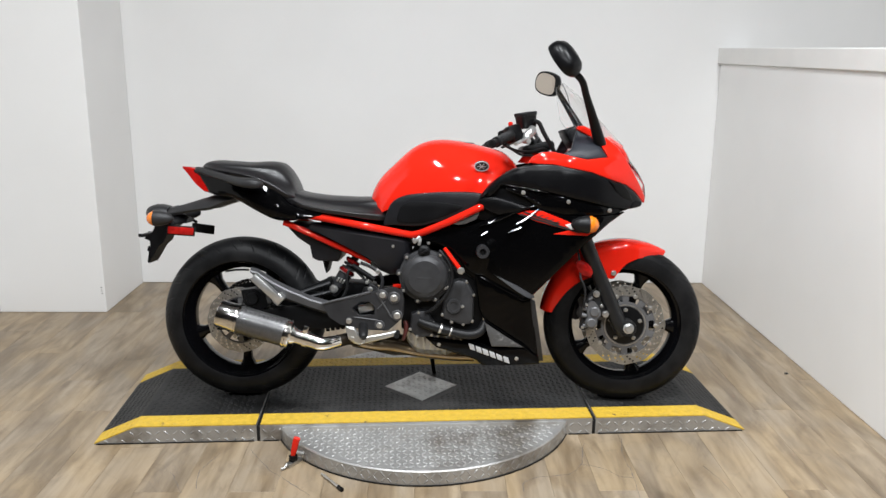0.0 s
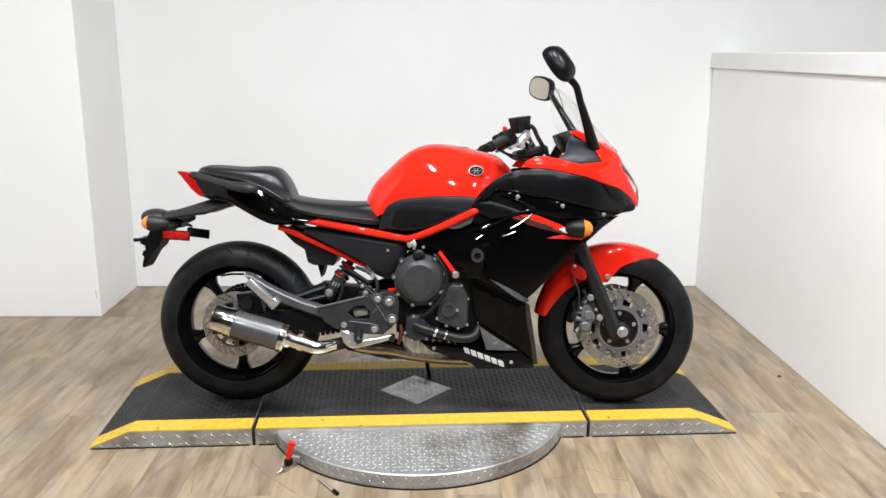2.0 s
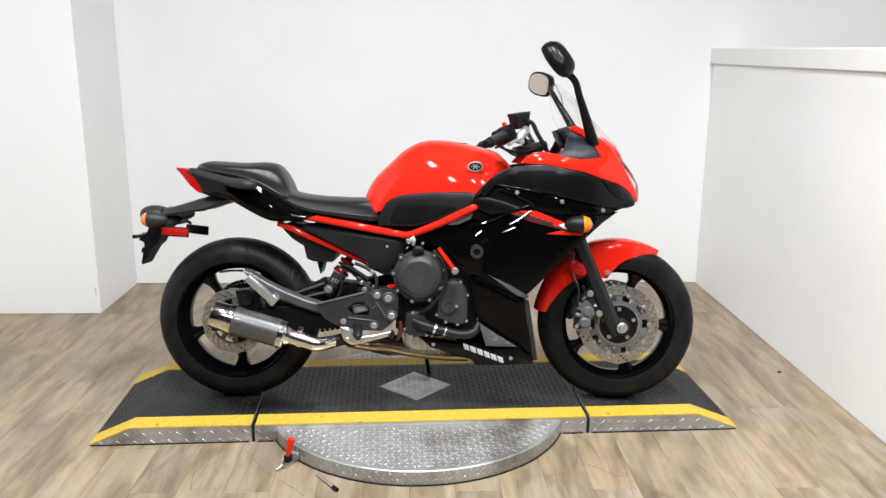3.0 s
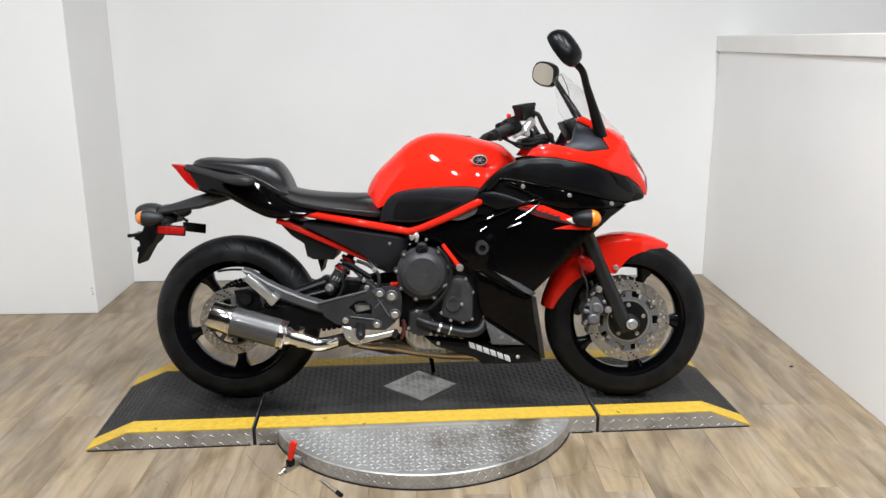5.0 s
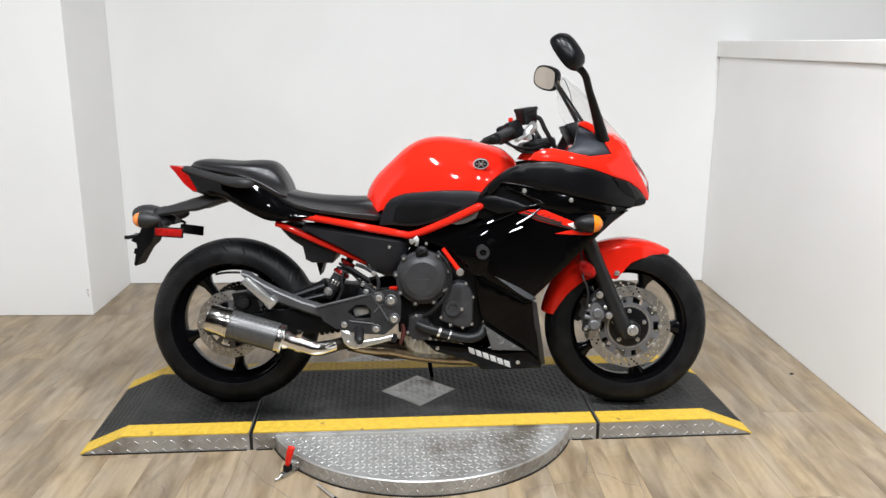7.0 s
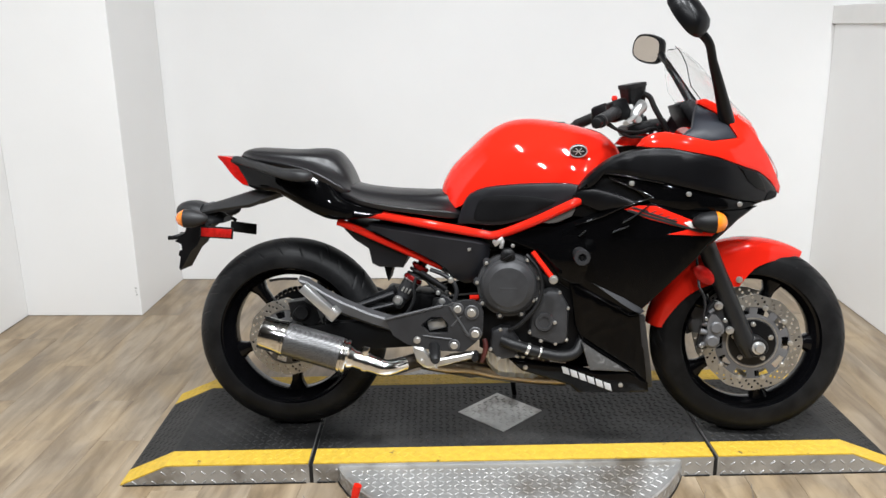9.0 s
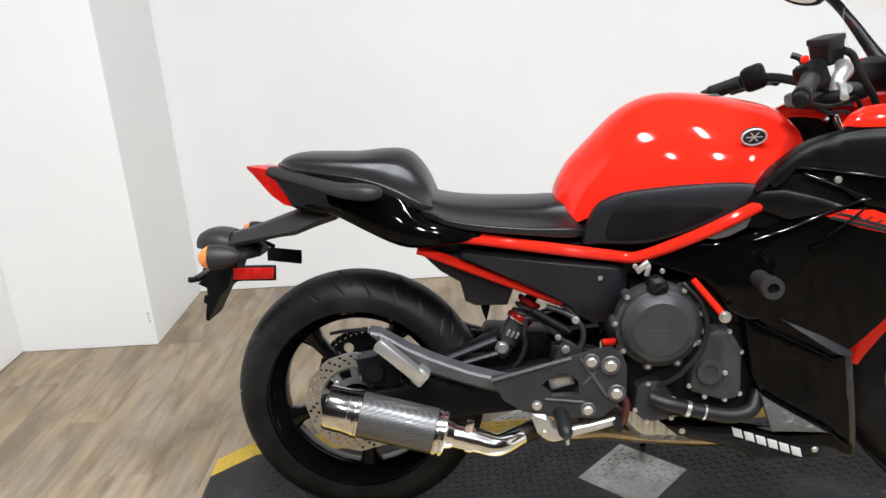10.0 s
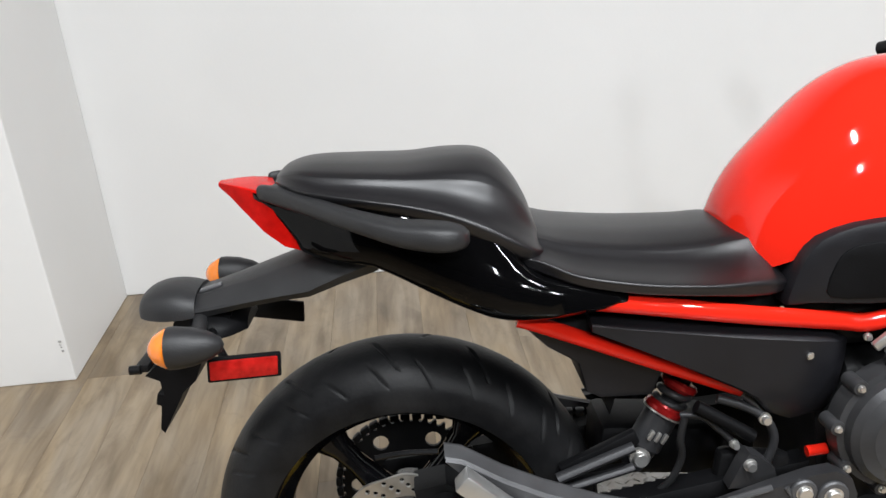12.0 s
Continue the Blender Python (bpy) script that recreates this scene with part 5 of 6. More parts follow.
bm = panel(bmesh.new(), [(0.325, 0.901), (0.342, 0.924), (0.372, 0.937), (0.406, 0.941), (0.453, 0.931), (0.491, 0.922), (0.53, 0.914), (0.607, 0.922), (0.587, 0.959), (0.555, 0.994), (0.503, 1.019), (0.503, 1.030), (0.527, 1.034), (0.569, 1.015), (0.615, 0.988), (0.645, 0.962), (0.668, 0.930), (0.700, 0.885), (0.735, 0.835), (0.770, 0.780), (0.766, 0.758), (0.753, 0.764), (0.723, 0.797), (0.678, 0.826), (0.618, 0.844), (0.547, 0.869), (0.469, 0.884), (0.413, 0.895), (0.356, 0.897)],
           lambda x, z: shape(x, z) - 0.006, 0.02, 0.006, smooth=0)
nose = both("nose_cowl", bm, RED, "gloss red nose cowl")
bm = panel(bmesh.new(), [(0.45, 0.931), (0.479, 0.951), (0.495, 0.994), (0.504, 1.017), (0.555, 0.992), (0.585, 0.957), (0.607, 0.922), (0.53, 0.914), (0.482, 0.922)], lambda x, z: shape(x, z) - 0.001, 0.02, 0.004, smooth=0)
both("inner_cowl", bm, INNER, "dark grey inner cowl")
# red brow over the headlamp
bm = panel(bmesh.new(), [(0.630, 0.990), (0.650, 0.984), (0.685, 0.954), (0.708, 0.902), (0.690, 0.915), (0.657, 0.936), (0.640, 0.955)], -0.085, 0.06, 0.006, smooth=0)
both("headlamp_brow", bm, RED, "gloss red headlamp brow")
# headlamp between the cowl halves
bm = bmesh.new()
rings = []
for z, xf, w in ((0.755, 0.765, 0.05), (0.78, 0.79, 0.085), (0.82, 0.785, 0.10), (0.86, 0.765, 0.098), (0.90, 0.738, 0.085), (0.93, 0.715, 0.06)):
    rings.append([Vector((xf - 0.10 * abs(u) ** 2.2 - (0.05 if abs(u) > 0.99 else 0), w * u * 1.1, z)) for u in np.linspace(-1, 1, 15)] + [Vector((xf - 0.16, 0, z))])
bridge(bm, rings)
part("headlamp", bm, CLEARLENS, bike, "clear headlamp lens")
bm = bmesh.new()
block(bm, (0.14, 0.18, 0.16), pose(0.63, 0, 0.84, 0, -18), 0.02)
part("headlamp_shell", bm, LAMPWHITE, bike, "bright headlamp reflector")
bm = bmesh.new()
rings = []
for x, w, z in ((0.50, 0.15, 0.93), (0.58, 0.16, 0.965), (0.64, 0.13, 0.975), (0.69, 0.085, 0.945), (0.715, 0.05, 0.915)):
    rings.append([Vector((x, w * u, z + 0.025 * (1 - u * u))) for u in np.linspace(-1, 1, 11)] + [Vector((x, w * u * 0.96, z - 0.012)) for u in np.linspace(1, -1, 7)])
bridge(bm, rings)
part("nose_top", bm, RED, bike, "gloss red nose bridge", angle=50)
# mid fairing and its stripe
bm = panel(bmesh.new(), [(0.115, 0.652), (0.16, 0.685), (0.20, 0.706), (0.257, 0.726), (0.322, 0.738), (0.387, 0.746), (0.427, 0.733), (0.505, 0.725), (0.60, 0.722), (0.68, 0.728), (0.62, 0.69), (0.565, 0.643), (0.53, 0.615), (0.48, 0.562), (0.40, 0.480), (0.345, 0.424), (0.319, 0.416), (0.29, 0.434), (0.20, 0.478), (0.15, 0.51), (0.13, 0.56), (0.10, 0.62)],
           lambda x, z: shape(x, z), 0.03, 0.010, smooth=0)
mid = both("side_fairing", bm, BLACK, "gloss black side fairing")
for outline in ([(0.292, 0.724), (0.329, 0.736), (0.38, 0.734), (0.556, 0.664), (0.542, 0.659), (0.453, 0.673), (0.358, 0.698)], [(0.415, 0.654), (0.473, 0.668), (0.552, 0.657), (0.54, 0.648)]):
    bm = panel(bmesh.new(), outline, lambda x, z: shape(x, z) - 0.0015, 0.003, 0.001, smooth=0, grid=0.02)
    part("stripe_decal", bm, RED, mid, "red stripe decal")
for x, z in ((0.372, 0.7175), (0.391, 0.7105), (0.410, 0.7035), (0.429, 0.6965)):
    bm = panel(bmesh.new(), [(x - 0.009, z - 0.003), (x - 0.006, z - 0.004), (x + 0.009, z + 0.0025), (x + 0.006, z + 0.004)], lambda a, b: shape(a, b) - 0.0032, 0.002, 0.0004, smooth=0, grid=0.01, step=0.008)
    part("print_bar", bm, DARKBAR, mid, "dark print bar")
for x0, z0, x1, z1, w in ((0.305, 0.7215, 0.515, 0.6600, 0.0030), (0.345, 0.7195, 0.440, 0.6895, 0.0022), (0.318, 0.7295, 0.360, 0.7185, 0.0020)):
    bm = panel(bmesh.new(), [(x0, z0 + w), (x1, z1 + w), (x1 - 0.006, z1 - w), (x0 - 0.006, z0 - w)], lambda a, b: shape(a, b) - 0.0032, 0.002, 0.0004, smooth=0, grid=0.02, step=0.02)
    part("pinstripe", bm, DARKBAR, mid, "thin black pinstripe")
bm = panel(bmesh.new(), [(0.457, 0.687), (0.476, 0.692), (0.502, 0.673), (0.480, 0.671)], lambda a, b: shape(a, b) - 0.0032, 0.002, 0.0004, smooth=0, grid=0.01, step=0.008)
part("print_bar", bm, WHITEDECAL, mid, "white print bar")
for line, r, out in (([(0.160, 0.676), (0.226, 0.700), (0.282, 0.726), (0.347, 0.752), (0.372, 0.758)], 0.0028, 0.004),):
    bead("edge_bead", line, r * 1.35, mid, GLINT_BLACK, out, 0.8)
def glint_strip(line, half, parent, ux=-0.04):
    """A thin strip added on the fairing's skin, turned to mirror a ceiling lamp as a highlight streak."""
    up = Vector((ux, -0.952, 0.303)).normalized()
    pts = [Vector((x, shape(x, z) - 0.003, z)) for x, z in line]
    lift = max(p.dot(up) for p in pts)
    pts = [p + Vector((0, (lift - p.dot(up)) / up.y, 0)) for p in pts]
    pts = smooth_path(pts, 4)
    rings = []
    for i, p in enumerate(pts):
        d = (pts[min(i + 1, len(pts) - 1)] - pts[max(i - 1, 0)]).normalized()
        v = up.cross(d).normalized()
        f = i / (len(pts) - 1)
        w = half * (0.35 + 0.65 * math.sin(math.pi * min(0.97, max(0.03, f))) ** 0.5)
        face = [p + v * w * j - up * (w * j) ** 2 / 0.36 for j in np.linspace(-1, 1, 7)]
        rings.append(face + [q - up * 0.018 for q in face[::-1]])
    bm = bmesh.new()
    bridge(bm, rings)
    part("glint_strip", bm, GLINT_BLACK, parent)


# highlight streaks put into shape: each strip faces midway between camera and lamp
for line, half, *turn in (([(0.286, 0.689), (0.328, 0.713), (0.366, 0.742)], 0.0023), ([(0.262, 0.659), (0.285, 0.668), (0.306, 0.676)], 0.0023), ([(0.168, 0.645), (0.180, 0.653), (0.191, 0.660)], 0.0022, 0.005), ([(0.190, 0.6885), (0.203, 0.693), (0.216, 0.698)], 0.0022, -0.01), ([(0.300, 0.817), (0.350, 0.808), (0.398, 0.799)], 0.0035)):
    glint_strip(line, half, mid, *turn)
bolts(ci, [(x, shape(x, z) - 0.006, z, 0.0075, 0.007) for x, z in ((0.311, 0.798), (0.467, 0.768), (0.618, 0.737))])
# frame slider: a tapered black puck standing out through the fairing, its bolt sunk in the end
yb = shape(0.171, 0.594)
bm = lathe(bmesh.new(), [(0.019, 0.01), (0.0195, -0.05), (0.023, -0.075), (0.0235, -0.094), (0.021, -0.100), (0.012, -0.100), (0.010, -0.086), (0, -0.086)], 32, centre=(0.171, yb, 0.594))
slider = part("frame_slider", bm, HANGER, bike, "black frame slider puck", angle=30)
bolts(slider, [(0.171, yb - 0.086, 0.594, 0.008, 0.006)], material=DARKMETAL)
# moulded infill behind the fairing, under the frame tube and over the cylinder head
def infill_skin(x, z):
    return -interp(x, [(-0.08, 0.150), (0.0, 0.160), (0.08, 0.178), (0.17, 0.200)]) - 0.012 * math.sin(math.pi * min(1, max(0, (z - 0.5) / 0.16)))


bm = panel(bmesh.new(), [(-0.075, 0.646), (-0.063, 0.632), (-0.034, 0.624), (0.020, 0.606), (0.060, 0.590), (0.090, 0.556), (0.112, 0.522), (0.150, 0.500), (0.185, 0.500), (0.200, 0.560), (0.190, 0.640), (0.205, 0.706), (0.16, 0.688), (0.10, 0.668), (0.04, 0.668), (0.0, 0.660)], infill_skin, 0.03, 0.006, smooth=0, grid=0.016)
both("head_cover", bm, BLACK, "satin black moulded infill panel")
# silver inner trim ahead of the tank
bm = panel(bmesh.new(), [(0.052, 0.684), (0.113, 0.716), (0.181, 0.750), (0.196, 0.744), (0.165, 0.726), (0.150, 0.699), (0.112, 0.682), (0.085, 0.678)], -0.190, 0.01, 0.004, smooth=0)
both("intake_trim", bm, CALIPER, "grey intake trim")
# lower fairing and belly pan
bm = panel(bmesh.new(), [(0.147, 0.505), (0.20, 0.476), (0.29, 0.431), (0.319, 0.414), (0.348, 0.424), (0.358, 0.357), (0.385, 0.175), (0.33, 0.235), (0.25, 0.285), (0.184, 0.330), (0.165, 0.372)],
           lambda x, z: shape(x, z) + 0.006, 0.03, 0.006, smooth=0)
lower = both("lower_fairing", bm, BLACK, "gloss black lower fairing")
bm = panel(bmesh.new(), [(-0.03, 0.262), (-0.005, 0.238), (0.01, 0.224), (0.157, 0.178), (0.179, 0.158), (0.261, 0.162), (0.386, 0.172), (0.383, 0.20), (0.325, 0.236), (0.238, 0.226), (0.186, 0.236), (0.067, 0.250)],
           lambda x, z: shape(x, z) * 0.98 - 0.01, 0.03, 0.008, smooth=0)
belly = both("belly_pan", bm, BLACK, "gloss black belly pan")
bm = panel(bmesh.new(), [(0.184, 0.327), (0.196, 0.285), (0.212, 0.236), (0.325, 0.238)], lambda x, z: shape(x, z) - 0.006, 0.01, 0.003, smooth=0)
both("chin_panel", bm, CHIN, "grey textured chin panel")
for i in range(6):
    f = i / 6
    x0, z0 = 0.134 + 0.150 * f, 0.222 - 0.053 * f
    w = 0.020
    bm = panel(bmesh.new(), [(x0, z0), (x0 + w, z0 - 0.0065), (x0 + w - 0.006, z0 + 0.0165), (x0 - 0.006, z0 + 0.0225)], lambda a, b: shape(a, b) * 0.98 - 0.0125, 0.002, 0.0004, smooth=0, grid=0.012, step=0.01)
    part("print_bar", bm, DECAL, belly, "silver decal block")
# ledge for a highlight wedge: sloped upwards, in lighter plastic than the gloss panels
bm = panel(bmesh.new(), [(0.209, 0.508), (0.300, 0.467), (0.352, 0.436), (0.360, 0.427), (0.345, 0.422), (0.318, 0.434), (0.290, 0.452)], lambda x, z: shape(x, z) - 0.002 - 0.8 * max(0.0, 0.508 - 0.53 * (x - 0.209) - z), 0.02, 0.003, smooth=0, grid=0.012)
both("highlight_ledge", bm, COVER, "ledge between the fairing panels, greyer for the light on it")
# front edge in lighter grey than the fairing, to show it lit
bm = panel(bmesh.new(), [(0.345, 0.418), (0.362, 0.412), (0.404, 0.178), (0.378, 0.178), (0.360, 0.300)], lambda x, z: shape(x, z) + 0.004 + 0.5 * max(0, x - 0.355), 0.02, 0.003, smooth=0, grid=0.015)
both("fairing_edge", bm, HANGER, "front edge of the lower fairing, grey for the light on it")
bead("edge_bead", [(0.165, 0.497), (0.20, 0.478), (0.29, 0.432), (0.319, 0.416), (0.345, 0.424)], 0.0022, lower, BLACK, 0.003)
bead("edge_bead", [(0.186, 0.329), (0.25, 0.287), (0.33, 0.237), (0.380, 0.182)], 0.0022, lower, BLACK, 0.004)
bolts(belly, [(x, shape(x, z) * 0.98 - 0.011, z, 0.007, 0.005) for x, z in ((0.020, 0.238), (0.303, 0.193))])

# front winkers on the fairing
for s in (-1, 1):
    bm = bmesh.new()
    c = Vector((0.52, 0.262 * s, 0.69))
    lathe(bm, [(0.0, -0.045), (0.014, -0.038), (0.026, -0.016), (0.031, 0.008), (0.031, 0.02), (0.0, 0.02)], 22, "x", centre=c)
    pod = part("turn_signal", bm, TEXTURED, bike, "black turn signal with an amber lens", angle=50)
    bm = lathe(bmesh.new(), [(0.0305, 0.0202), (0.0305, 0.026), (0.024, 0.042), (0.012, 0.051), (0, 0.054), (0, 0.0202)], 22, "x", centre=c)
    part("lens", bm, AMBER, pod, "amber lens")

# ---- windscreen ----
bm = bmesh.new()
NU, NV = 20, 16
vs = []
for j in range(NV + 1):
    v = j / NV
    cx, cz = interp(v, [(0, 0.705), (0.35, 0.622), (0.7, 0.545), (1, 0.478)]), interp(v, [(0, 0.958), (0.35, 1.045), (0.7, 1.135), (1, 1.193)])
    hw = interp(v, [(0, 0.155), (0.4, 0.165), (0.75, 0.15), (0.92, 0.11), (1, 0.055)])
    row = []
    for i in range(NU + 1):
        u = -1 + 2 * i / NU
        sweep = interp(v, [(0, 0.125), (0.5, 0.105), (1, 0.02)])
        row.append(bm.verts.new((cx - sweep * u * u, hw * u, cz + (0.0 - 0.06 * v * (1 - v)) * u * u + 0.004 * (1 - v))))
    vs.append(row)
for a, b in zip(vs, vs[1:]):
    for i in range(NU):
        bm.faces.new((a[i], a[i + 1], b[i + 1], b[i]))
bmesh.ops.recalc_face_normals(bm, faces=bm.faces)
bmesh.ops.solidify(bm, geom=bm.faces[:], thickness=0.003)
ws = part("windscreen", bm, SCREEN, bike, "clear curved windscreen", angle=60)
ws.visible_shadow = False


# ---- mirrors ----
def mirror_head():
    """Shell and glass about the origin; the glass looks to -x."""
    out = [(p.x, p.y) for p in smooth_path([(-0.078, -0.035, 0), (-0.082, 0.01, 0), (-0.066, 0.047, 0), (0.0, 0.058, 0), (0.062, 0.046, 0), (0.088, 0.008, 0), (0.078, -0.038, 0), (0.02, -0.056, 0), (-0.05, -0.053, 0)], 4, closed=True)]
    bm = bmesh.new()
    rings = []
    for k, x in ((0.985, -0.004), (1.0, 0.0), (1.0, 0.010), (0.93, 0.026), (0.75, 0.040), (0.45, 0.048), (0.1, 0.050)):
        rings.append([Vector((x, a * k, b * k)) for a, b in out])
    bridge(bm, rings)
    g = bmesh.new()
    bridge(g, [[Vector((-0.0045, a * 0.88, b * 0.85)) for a, b in out], [Vector((-0.0065, a * 0.88, b * 0.85)) for a, b in out]])
    return bm, g


for s in (-1, 1):
    c = Vector((0.428, -0.315, 1.224) if s < 0 else (0.452, 0.366, 1.233))
    if s < 0:
        c.z += 0.017
    else:
        c.z -= 0.006
    m = Matrix.Translation(c) @ Matrix.Rotation(radians(-36 if s < 0 else 4), 4, "Y") @ Matrix.Rotation(radians(35 * s), 4, "Z") @ Matrix.Rotation(radians(-6), 4, "Y") @ Matrix.Rotation(radians(12 * s), 4, "X")
    sh, g = mirror_head()
    if s < 0:
        sh.transform(Matrix.Diagonal((1, -1, 1, 1)))
        g.transform(Matrix.Diagonal((1, -1, 1, 1)))
    for q in (sh, g):
        q.transform(m @ Matrix.Diagonal((0.95 if s < 0 else 0.9, 0.56 if s < 0 else 0.80, 1.18 if s < 0 else 0.86, 1)))
    if s < 0:
        stalk = [(0.588, -0.165, 0.962), (0.572, -0.190, 1.000), (0.547, -0.222, 1.062), (0.519, -0.255, 1.128), (0.497, -0.288, 1.178), (0.455, -0.303, 1.215)]
    else:
        stalk = [(0.600, 0.165, 0.965), (0.580, 0.186, 1.015), (0.559, 0.205, 1.057), (0.519, 0.238, 1.132), (0.498, 0.285, 1.180), (0.486, 0.345, 1.213)]
    tube(sh, stalk, [0.024, 0.020, 0.016, 0.0125, 0.012, 0.013], 14, 6)
    block(sh, (0.06, 0.04, 0.02), pose(0.605, 0.155 * s, 0.962, 0, 40, 0), 0.006)
    mh = part("mirror", sh, SATIN, bike, "black mirror on a tall stalk", angle=45)
    part("mirror_glass", g, MIRROR, mh, "mirror glass")

# ---- handlebar and controls ----
for s in (-1, 1):
    g0, g1 = Vector((0.209, 0.324 * s, 0.969)), Vector((0.264, 0.213 * s, 0.996))
    d = (g1 - g0).normalized()
    bm = tube(bmesh.new(), [g1 + d * 0.02, (0.31, 0.13 * s, 1.0), (0.35, 0.06 * s, 0.985), (0.355, 0.0, 0.98)], 0.011, 12)
    bar = part("handlebar", bm, DARKMETAL, bike)
    bm = bmesh.new()
    length = (g1 - g0).length
    prof = [(0.0, -0.004), (0.0165, -0.004), (0.0185, 0.0), (0.0185, 0.012)]
    for k in range(9):
        h = 0.018 + 0.0115 * k
        prof += [(0.0162, h - 0.003), (0.0162, h), (0.0178, h + 0.0015), (0.0178, h + 0.0065)]
    prof += [(0.0192, length - 0.008), (0.0192, length), (0.0, length)]
    lathe(bm, prof, 20, "x")
    bm.transform(Matrix.Translation(g0) @ d.to_track_quat("X", "Z").to_matrix().to_4x4())
    part("grip", bm, TEXTURED, bar, "black ribbed rubber grip")
    bm = tube(bmesh.new(), [g0 - d * 0.032, g0 - d * 0.03, g0 - d * 0.002], [0.009, 0.0135, 0.0135], 18, 1)
    part("bar_end", bm, DARKMETAL, bar)
    bm = bmesh.new()
    q = g1 + d * 0.03
    block(bm, (0.055, 0.05, 0.06), Matrix.Translation(q) @ Matrix.Rotation(radians(-20), 4, "Y") @ Matrix.Rotation(radians(26 * -s), 4, "Z"), 0.012)
    sw = part("switch_housing", bm, MATTE, bar)
    if s < 0:
        bm = block(bmesh.new(), (0.016, 0.014, 0.016), Matrix.Translation(q + Vector((-0.010, 0.012, 0.034))), 0.005)
        part("stop_switch", bm, RED, sw, "red stop switch")
        bm = bmesh.new()
        rings = []
        for z, k in ((-0.028, 0.80), (-0.024, 0.86), (0.016, 0.97), (0.0165, 1.04), (0.026, 1.04), (0.028, 1.0)):
            loop = [(p.x, p.y) for p in smooth_path([(-0.034, -0.022, 0), (0.0, -0.024, 0), (0.034, -0.022, 0), (0.037, 0.0, 0), (0.034, 0.022, 0), (0.0, 0.024, 0), (-0.034, 0.022, 0), (-0.037, 0.0, 0)], 3, closed=True)]
            rings.append([Vector((a * k, b * k, z)) for a, b in loop])
        bridge(bm, rings)
        bm.transform(pose(0.325, -0.135, 1.052, 0, -9, 40))
        part("brake_reservoir", bm, TEXTURED, bar, "black brake fluid reservoir", angle=30)
        bm = tube(bmesh.new(), [(0.345, -0.16, 1.02), (0.34, -0.19, 1.01), (0.325, -0.20, 0.995), (0.32, -0.205, 0.97)], [0.014, 0.017, 0.015, 0.014], 12)
        part("master_cylinder", bm, SILVER, bar)
        bm = lathe(bmesh.new(), [(0, -0.02), (0.009, -0.02), (0.01, 0.0), (0, 0.0)], 14, centre=(0.325, -0.225, 0.975))
        part("lever_pivot", bm, SILVER, bar)
    bm = tube(bmesh.new(), [(0.325, 0.17 * s, 0.985), (0.318, 0.23 * s, 0.985), (0.29, 0.31 * s, 0.972), (0.272, 0.36 * s, 0.963)], [0.009, 0.008, 0.007, 0.008], 10, 5, 0.7)
    part("lever", bm, SILVER if s < 0 else DARKMETAL, bar)
    bm = tube(bmesh.new(), [(0.352, 0.15 * s, 1.050), (0.372, 0.145 * s, 1.040), (0.386, 0.142 * s, 1.012), (0.402, 0.138 * s, 0.985), (0.428, 0.13 * s, 0.940), (0.44, 0.11 * s, 0.88)], 0.008, 10)
    part("cable", bm, RUBBER, bar)
bm = bmesh.new()
tube(bm, [(0.235, -0.22, 0.968), (0.28, -0.21, 0.945), (0.34, -0.16, 0.94), (0.40, -0.10, 0.95), (0.44, -0.06, 0.90)], 0.005, 8)
tube(bm, [(0.245, -0.20, 0.97), (0.30, -0.20, 0.93), (0.36, -0.15, 0.925), (0.42, -0.09, 0.90)], 0.004, 8)
part("throttle_cables", bm, RUBBER, bike)
bm = bmesh.new()
block(bm, (0.12, 0.20, 0.035), pose(0.375, 0, 0.955, 0, -12, 0), 0.012)
lathe(bm, [(0, 0.03), (0.018, 0.03), (0.022, 0.02), (0.022, 0), (0, 0)], 20, "z", centre=(0.37, 0, 0.96))
part("top_yoke", bm, DARKMETAL, bike)
bm = bmesh.new()
block(bm, (0.05, 0.20, 0.10), pose(0.515, 0, 0.985, 0, -32, 0), 0.014)
block(bm, (0.01, 0.16, 0.07), pose(0.489, 0, 0.993, 0, -32, 0), 0.003)
part("instrument_panel", bm, MATTE, bike, "black instrument panel")

# ---- engine ----
bm = bmesh.new()
hull(bm, [(-0.12, 0.12, 0.29, 0.52), (-0.08, 0.14, 0.275, 0.58), (0.05, 0.145, 0.265, 0.60), (0.14, 0.145, 0.265, 0.60), (0.18, 0.14, 0.28, 0.60)], 16, 5)
engine = part("engine", bm, DARKMETAL, bike, "black painted engine")
part("cylinder_head", block(bmesh.new(), (0.17, 0.30, 0.26), pose(0.16, 0, 0.62, 0, 35, 0), 0.02), DARKMETAL, engine)
part("throttle_body", block(bmesh.new(), (0.26, 0.24, 0.10), pose(0.02, 0, 0.64, 0, 0, 0), 0.02), DARKMETAL, engine)
bm = bmesh.new()
CC = (-0.032, 0, 0.493)
lathe(bm, [(0.0, -0.216), (0.040, -0.2155), (0.058, -0.214), (0.0595, -0.2125), (0.074, -0.205), (0.0755, -0.203), (0.082, -0.196), (0.084, -0.182), (0.093, -0.180), (0.094, -0.150), (0, -0.150)], 64, centre=CC)
cl = part("clutch_cover", bm, GREYMETAL, engine, "charcoal round clutch cover", angle=25)
for i in range(9):
    a = 2 * math.pi * i / 9 + 0.25
    bm = lathe(bmesh.new(), [(0, -0.184), (0.010, -0.184), (0.011, -0.18), (0.011, -0.15), (0, -0.15)], 14, centre=(CC[0] + 0.094 * math.cos(a), 0, CC[2] + 0.094 * math.sin(a)))
    part("boss", bm, GREYMETAL, engine)
